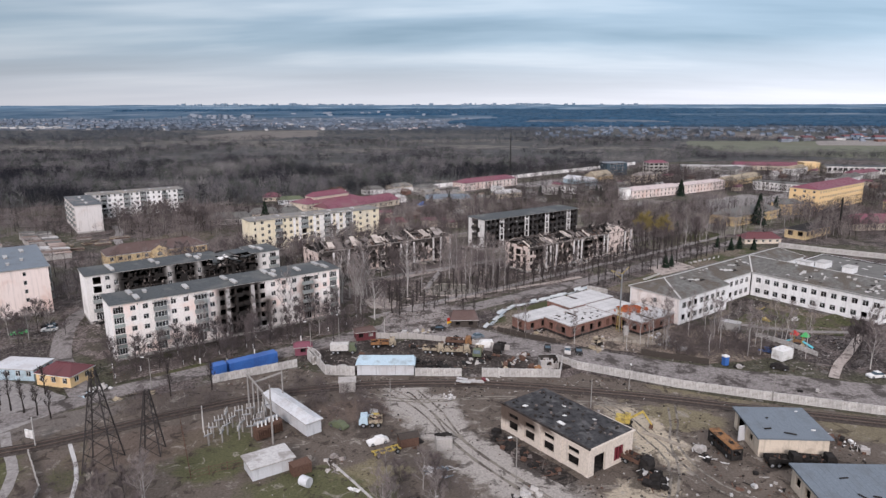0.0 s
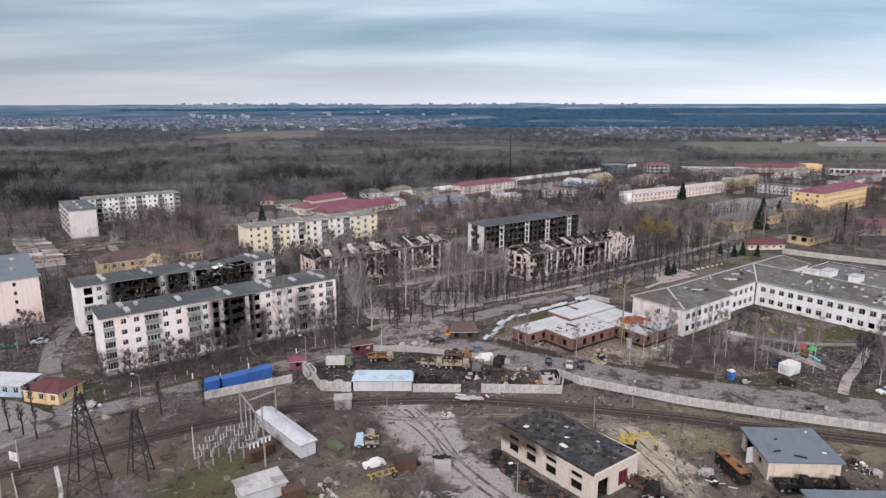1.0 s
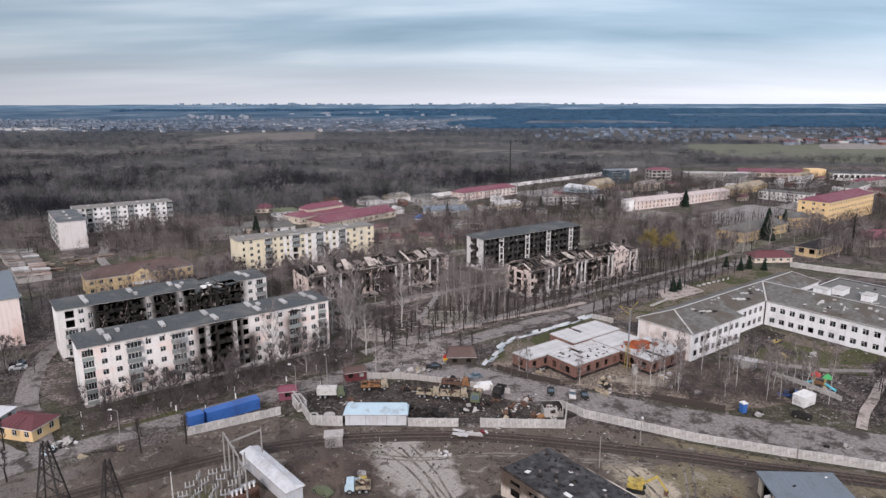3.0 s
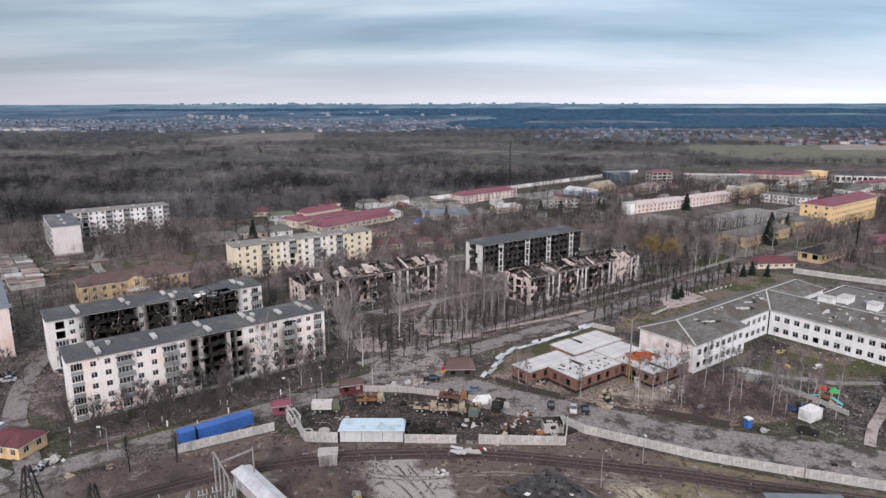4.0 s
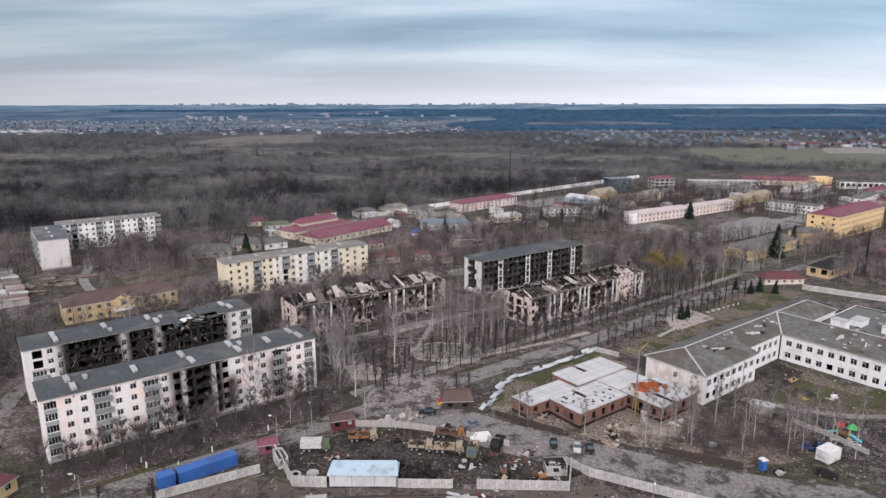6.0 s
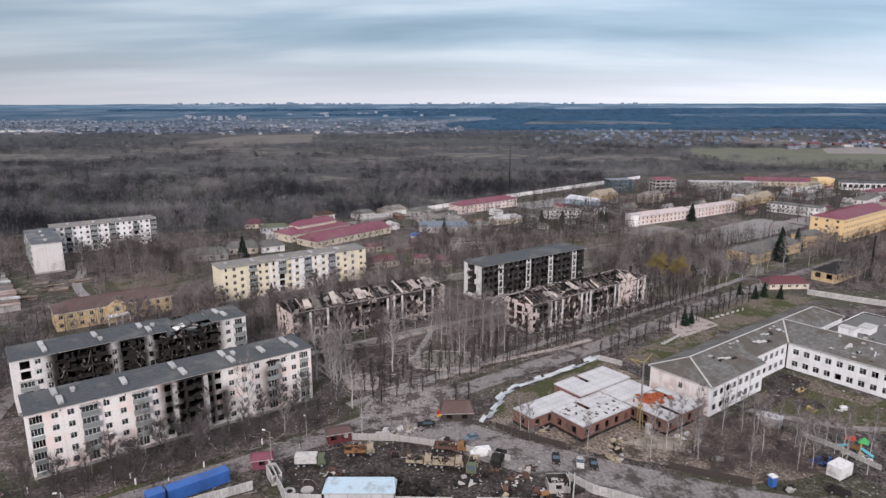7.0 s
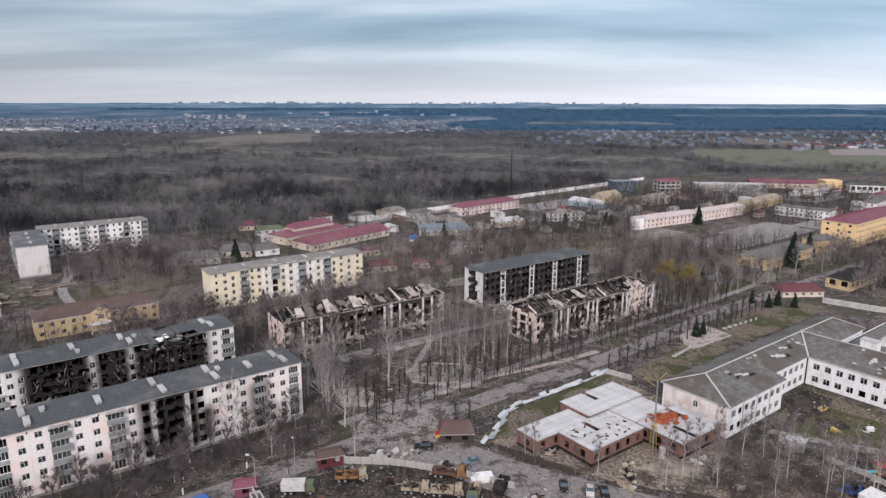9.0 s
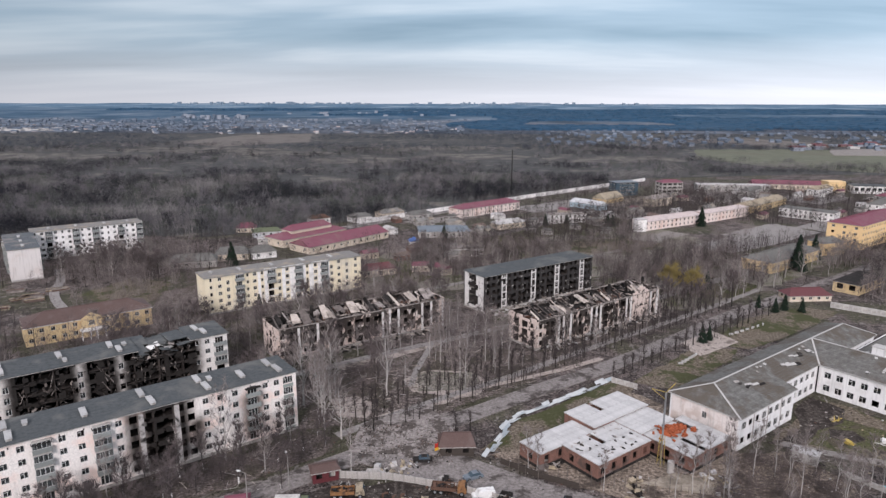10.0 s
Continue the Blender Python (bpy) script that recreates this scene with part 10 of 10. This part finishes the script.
# behind and beside
scatter("bare", [(-120, 240), (-70, 240), (-56, 246), (-62, 286), (-92, 288), (-110, 284)], 40, 0.7, 1.1)
scatter("bare", [(-66, 248), (-40, 262), (-10, 284), (0, 310), (-34, 318), (-62, 290)], 44, 0.7, 1.1)
scatter("tall", [(-58, 262), (-30, 276), (-12, 296), (-30, 312), (-54, 286)], 8, 0.7, 1.0)
scatter("bare", [(-176, 345), (-150, 330), (-126, 346), (-140, 372), (-166, 386)], 34, 0.8, 1.15)
scatter("bare", [(-40, 330), (0, 320), (20, 330), (60, 352), (40, 400), (-20, 400)], 60, 0.6, 1.0)
scatter("bare", [(64, 306), (96, 296), (132, 328), (140, 348), (116, 372), (76, 348)], 44, 0.6, 1.05)
scatter("bare", [(150, 318), (200, 330), (220, 360), (200, 392), (170, 352), (148, 332)], 34, 0.7, 1.1)
scatter("tall", [(96, 300), (150, 340), (210, 400), (190, 404), (130, 356)], 16, 0.6, 0.9)
scatter("bare", [(-128, 178), (-116, 176), (-104, 186), (-116, 200), (-128, 200)], 12, 0.6, 0.9)
SHRUBS.append(([(-78, 150), (-44, 158), (-30, 160), (-30, 154), (-60, 140), (-80, 138)], 88))
SHRUBS.append(([(-30, 152), (-16, 150), (-14, 138), (-26, 136), (-34, 144)], 68))
SHRUBS.append(([(-70, 122), (-52, 112), (-44, 96), (-62, 94), (-74, 108)], 68))
SHRUBS.append(([(-14, 118), (-2, 120), (2, 108), (-4, 100), (-14, 104)], 60))
SHRUBS.append(([(-84, 166), (-40, 200), (-28, 206), (-26, 197), (-40, 187), (-66, 168), (-80, 158)], 260))
SHRUBS.append(([(-34, 226), (-20, 226), (-17, 247), (-30, 246)], 90))
scatter("bare", [(-14, 116), (-4, 116), (-2, 104), (-12, 102)], 8, 0.55, 0.75, 0.5, 1.6)
scatter("bare", [(-62, 112), (-50, 112), (-46, 98), (-60, 98)], 9, 0.6, 0.8, 0.5, 2.0)
plant("willow", 88, 318, 1.15), plant("willow", 96, 315, 1.1), plant("willow", 92, 326, 1.0), plant("willow", 101, 322, 0.8)
for x, y, s in ((162.4, 363.1, 1.6), (182.2, 385.4, 1.3), (158, 472, 1.25), (-101.6, 361.5, 1.35), (-68.6, 300 - 8.5, 0.8), (-3, 424, 0.95), (83, 268, 0.62), (86, 270, 0.5), (122, 300, 0.55), (127, 303, 0.6), (132, 300, 0.55), (118, 305, 0.5), (108, 330, 0.8), (60, 470, 0.8), (75, 478, 0.7), (98, 466, 0.9), (102, 470, 0.8), (120, 462, 0.9), (240, 376, 1.0)):
    plant("conifer", x, y, s)


def wood_mass(name, label, pts, heights, twigs, seed, mname="woods", width=0.09, spread=0.34, lean=0.55, low=0.22, stem=0.014):
    """Leafless trees past counting: trunks and upswept twigs of thin triangles, in one mesh."""
    r = np.random.RandomState(seed)
    n = len(pts)
    base = np.column_stack([pts, np.zeros(n)])
    k = n * twigs
    who = np.repeat(np.arange(n), twigs)
    h = heights[who]
    an, rho = r.uniform(0, 2 * np.pi, k), np.sqrt(r.uniform(0, 1, k)) * spread * h
    f = r.uniform(low, 0.82, k)
    rho = rho * (1.15 - 0.7 * f)
    p = base[who] + np.column_stack([rho * np.cos(an), rho * np.sin(an), f * h])
    d = np.column_stack([np.cos(an) * lean, np.sin(an) * lean, np.ones(k)]) + r.normal(0, 0.35, (k, 3))
    d /= np.linalg.norm(d, axis=1)[:, None]
    s = np.cross(d, r.normal(0, 1, (k, 3)))
    s /= np.linalg.norm(s, axis=1)[:, None] + 1e-9
    w = width * h[:, None] / 10
    ln = (r.uniform(0.14, 0.32, k) * h)[:, None]
    tri = np.stack([p - s * w, p + s * w, p + d * ln], 1).reshape(-1, 3)
    # trunks
    an2 = r.uniform(0, np.pi, n)
    q = np.column_stack([np.cos(an2), np.sin(an2), np.zeros(n)]) * (stem * heights)[:, None]
    top = base + np.column_stack([r.normal(0, 0.3, n), r.normal(0, 0.3, n), heights * 0.9])
    tr = np.stack([base - q, base + q, top], 1).reshape(-1, 3)
    v = np.concatenate([tri, tr])
    me = bpy.data.meshes.new(name)
    me.from_pydata(v.tolist(), [], np.arange(len(v)).reshape(-1, 3).tolist())
    me.materials.append(M[mname])
    ob = new(name, me)
    return tagged(ob, label, "trees", "", "stuff")


def shrub_points():
    r = random.Random(17)
    out = []
    for poly, n in SHRUBS:
        xs, ys = [p[0] for p in poly], [p[1] for p in poly]
        k = 0
        while k < n:
            x, y = r.uniform(min(xs), max(xs)), r.uniform(min(ys), max(ys))
            inside = False
            for i, p in enumerate(poly):
                q = poly[i - 1]
                if (p[1] > y) != (q[1] > y) and x < (q[0] - p[0]) * (y - p[1]) / (q[1] - p[1]) + p[0]:
                    inside = not inside
            if inside:
                k += 1
                if free(x, y, 0.4):
                    out.append((x, y))
    return np.array(out)


def forest_points(n, y0, y1, seed, power=1.0, keep=None):
    r = np.random.RandomState(seed)
    out = []
    while len(out) < n:
        y = y0 + (y1 - y0) * r.uniform(0, 1, 4000) ** power
        x = r.uniform(-0.78, 0.78, 4000) * (y - 20) + 5
        for a, b in zip(x, y):
            if keep(a, b):
                out.append((a, b))
            if len(out) >= n:
                break
    return np.array(out)


CLEARINGS = [(-610, 940, 230, 95), (-400, 1075, 150, 90), (-250, 1010, 90, 70), (-120, 900, 75, 80), (30, 960, 90, 80), (215, 920, 110, 85), (-105, 690, 26, 40), (-330, 760, 60, 55), (120, 760, 45, 50), (-30, 1130, 160, 70)]


def in_wood(x, y):
    for cx, cy, rx, ry in CLEARINGS:
        w = 0.45 * noise.noise(Vector((x * 0.015, y * 0.02, 3)))
        if ((x - cx) / rx) ** 2 + ((y - cy) / ry) ** 2 < 0.9 + w and noise.noise(Vector((x * 0.07, y * 0.05, 6))) < 0.30:
            return False
    if y < edge_y(x) + 3:
        return False
    if 320 < x < 1120 and 780 < y < 1090 and (y - 780) > -0.85 * (x - 560):
        return False
    if y > 1000 and x > 620:
        return False
    if -700 < x < -300 and 1240 < y < 1520:
        return False
    g = noise.noise(Vector((x * 0.006, y * 0.012, 5))) + 0.5 * noise.noise(Vector((x * 0.02, y * 0.03, 8)))
    g += 0.5 * noise.noise(Vector((x * 0.03, y * 0.018, 2)))
    return g > (-0.34 if y < 620 else -0.14)


fr = np.random.RandomState(5)


def mixed_wood(name, pts, lo, hi, twigs, seed, scale, kinds, **how):
    """One wood in patches of different tone: each tree takes its kind from a broad noise and some chance."""
    g = np.array([noise.noise(Vector((a * scale * 0.55, b * scale, seed))) + 0.5 * noise.noise(Vector((a * scale * 2.1, b * scale * 2.6, seed))) for a, b in pts]) + fr.normal(0, 0.16, len(pts))
    cuts = np.quantile(g, [0.40, 0.72, 0.88])
    which = np.searchsorted(cuts, g)
    for k, (mname, label) in enumerate(kinds):
        q = pts[which == k]
        wood_mass(name, label, q, fr.uniform(lo, hi, len(q)), twigs, seed + k, mname=mname, **how)


KINDS = [("woods_dark", "dense dark leafless wood behind the town"), ("woods", "dense leafless brown wood behind the town"), ("woods_green", "mossy green-grey leafless wood"), ("woods_pale", "pale leafless birches in the wood")]
mixed_wood("wood_edge", forest_points(6400, 385, 700, 1, 0.9, in_wood), 5, 13, 44, 2, 0.022, KINDS)
mixed_wood("wood_middle", forest_points(11500, 640, 1180, 3, 0.9, in_wood), 4, 10, 22, 14, 0.014, KINDS, width=0.15, spread=0.45)
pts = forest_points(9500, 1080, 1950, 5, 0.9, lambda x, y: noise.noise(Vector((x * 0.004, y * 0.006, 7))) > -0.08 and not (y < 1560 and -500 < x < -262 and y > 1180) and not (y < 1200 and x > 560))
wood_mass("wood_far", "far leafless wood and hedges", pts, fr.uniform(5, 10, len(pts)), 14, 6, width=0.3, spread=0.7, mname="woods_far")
pts = shrub_points()
wood_mass("brushwood", "leafless brown brushwood on the waste ground", pts, fr.uniform(1.5, 3.6, len(pts)), 110, 13, mname="twig", width=0.075, spread=0.45, low=0.02)
TOWN_TREES = [([(-120, 238), (-66, 242), (-60, 288), (-92, 290), (-112, 286)], 130), ([(-66, 248), (-10, 284), (4, 316), (-34, 322), (-62, 290)], 130), ([(-180, 340), (-150, 322), (-120, 340), (-118, 380), (-150, 400), (-166, 388)], 190),
              ([(-40, 330), (0, 318), (64, 350), (60, 400), (-10, 410), (-60, 360)], 290), ([(62, 304), (96, 298), (142, 340), (150, 376), (110, 410), (70, 380)], 260), ([(148, 316), (230, 320), (240, 380), (200, 395), (165, 350)], 210),
              ([(-150, 290), (-90, 300), (-90, 350), (-130, 350)], 70), ([(-150, 225), (-118, 210), (-110, 250), (-136, 256)], 36), ([(60, 400), (150, 400), (200, 480), (100, 450)], 110), ([(0, 236), (30, 258), (14, 292), (-8, 276)], 40), ([(-230, 330), (-200, 330), (-215, 380), (-250, 390)], 40)]
PARK = [([(110, 448), (118, 436), (176, 472), (216, 484), (205, 500), (160, 478)], 150), ([(-30, 345), (10, 350), (70, 400), (130, 450), (110, 480), (60, 460), (0, 415)], 640), ([(62, 318), (130, 352), (200, 410), (180, 420), (110, 392), (66, 350)], 420), ([(60, 470), (130, 470), (240, 580), (190, 600), (100, 540)], 640), ([(120, 440), (250, 470), (350, 600), (300, 640), (200, 610)], 560), ([(180, 375), (215, 395), (290, 440), (330, 480), (260, 470)], 130), ([(150, 320), (240, 330), (300, 420), (260, 440), (215, 400)], 160), ([(-150, 232), (-110, 250), (-120, 300), (-160, 280)], 60)]
SHRUBS = [([(-14, 212), (0, 204), (112, 292), (100, 306), (40, 262)], 300), ([(40, 246), (52, 240), (112, 284), (104, 290)], 70)]
pts = shrub_points()
wood_mass("boulevard_saplings", "crowd of dark thin saplings along the boulevard", pts, fr.uniform(3.5, 7.5, len(pts)), 44, 34, mname="bark", width=0.045, spread=0.26, stem=0.022)
SHRUBS = PARK
pts = shrub_points()
wood_mass("park_trees", "dark slender park trees past counting", pts, fr.uniform(6, 12, len(pts)), 38, 24, mname="bark", width=0.035, spread=0.2, stem=0.02)
SHRUBS = TOWN_TREES
pts = shrub_points()
half = len(pts) // 2
order = np.random.RandomState(3).permutation(len(pts))
wood_mass("town_trees", "crowd of leafless trees among the houses", pts[order[:half]], fr.uniform(5, 11, half), 120, 14, mname="twig", width=0.04, spread=0.30)
wood_mass("town_birches", "crowd of pale leafless trees among the houses", pts[order[half:]], fr.uniform(6, 12, len(pts) - half), 110, 15, mname="twig_pale", width=0.035, spread=0.26)
# scrub among the houses, too much to count
def in_scrub(x, y):
    return free(x, y, 2.5) and y < edge_y(x) and not (128 < x < 222 and 396 < y < 470)


pts = forest_points(4200, 320, 660, 11, 0.8, in_scrub)
cut = len(pts) // 2
wood_mass("town_scrub", "leafless garden trees among the far houses", pts[:cut], fr.uniform(4, 9, cut), 34, 12, mname="twig", width=0.06, spread=0.32)
wood_mass("town_scrub", "dark leafless garden trees among the far houses", pts[cut:], fr.uniform(5, 11, len(pts) - cut), 34, 16, mname="bark_dark", width=0.05, spread=0.28, stem=0.02)


def pine_belt():
    """Dark pine forest in the distance, haze painted in as blue: a crowd of pointed crowns."""
    r = np.random.RandomState(21)
    m = Mesh()
    vs, fs = [], []
    n = 0
    while n < 12000:
        y = r.uniform(1750, 3750)
        x = r.uniform(-0.75, 0.75) * y
        w_ = noise.noise(Vector((x * 0.0011, y * 0.0022, 12)))
        zone = x / y + 0.22 * w_ > (0.07 if y < 2900 else -0.16 if y < 3500 else -0.5)
        if not zone or (noise.noise(Vector((x * 0.002, y * 0.0016, 2))) < -0.22):
            continue
        z = 44 * max(0.0, min(1.0, (y - 2000) / 2900.0)) ** 1.4 - 1
        h, w = r.uniform(7, 11), r.uniform(18, 36)
        k = len(vs)
        for a in range(4):
            q = a * 1.571 + r.uniform(0, 0.6)
            vs.append((x + w * math.cos(q), y + w * math.sin(q), z))
        for a in range(4):
            q = a * 1.571 + r.uniform(0, 0.6)
            vs.append((x + w * 0.6 * math.cos(q), y + w * 0.6 * math.sin(q), z + h * r.uniform(0.75, 1.0)))
        fs += [(k + a, k + (a + 1) % 4, k + 4 + (a + 1) % 4, k + 4 + a) for a in range(4)] + [(k + 4, k + 5, k + 6, k + 7)]
        n += 1
    me = bpy.data.meshes.new("pine_belt")
    me.from_pydata(vs, [], fs)
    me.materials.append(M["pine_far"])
    tagged(new("pine_belt", me), "dark pine forest in the far distance, coloured blue for haze", "forest", "", "stuff")


# blue of the pines is distance haze held in the base colour
M["pine_far"] = mat("hazed_far_pines", (0.023, 0.060, 0.104), 0.95, var=0.3, big=0.002, fine=0.02, dirt=(0.044, 0.074, 0.105), bmp=0)
pine_belt()

# ---- small debris past counting ----
litter("yard_litter", "broken bricks and scraps strewn over the yards", [(-40, 110, 75, 150), (-30, 150, 40, 160), (-35, 164, 25, 186), (20, 100, 75, 135)], 1800, 401, ["conc", "charred", "rust", "charred", "ash", "sleeper"], 0.45)
litter("street_litter", "rubble and branches strewn along the streets", [(-40, 186, 20, 225), (-90, 150, -30, 200), (20, 165, 120, 190), (-20, 205, 100, 285)], 2600, 402, ["sleeper", "charred", "sleeper", "timber_burnt", "charred", "rust", "conc"], 0.4)
litter("ruin_litter", "masonry rubble round the burnt houses", [(-60, 240, 10, 300), (10, 250, 100, 320), (-50, 225, 0, 250), (-120, 185, -85, 210)], 2200, 403, ["timber_burnt", "charred", "sleeper", "ash"], 0.5)
litter("school_litter", "broken sheets in the school yard", [(72, 185, 125, 232)], 240, 404, ["conc", "charred", "straw", "ash", "slab"], 0.6)
litter("crossroads_litter", "pale rubble strewn over the crossroads", [(-20, 192, 2, 210)], 800, 405, ["conc", "ash", "ash", "charred", "charred", "rust"], 0.26, 0.2)
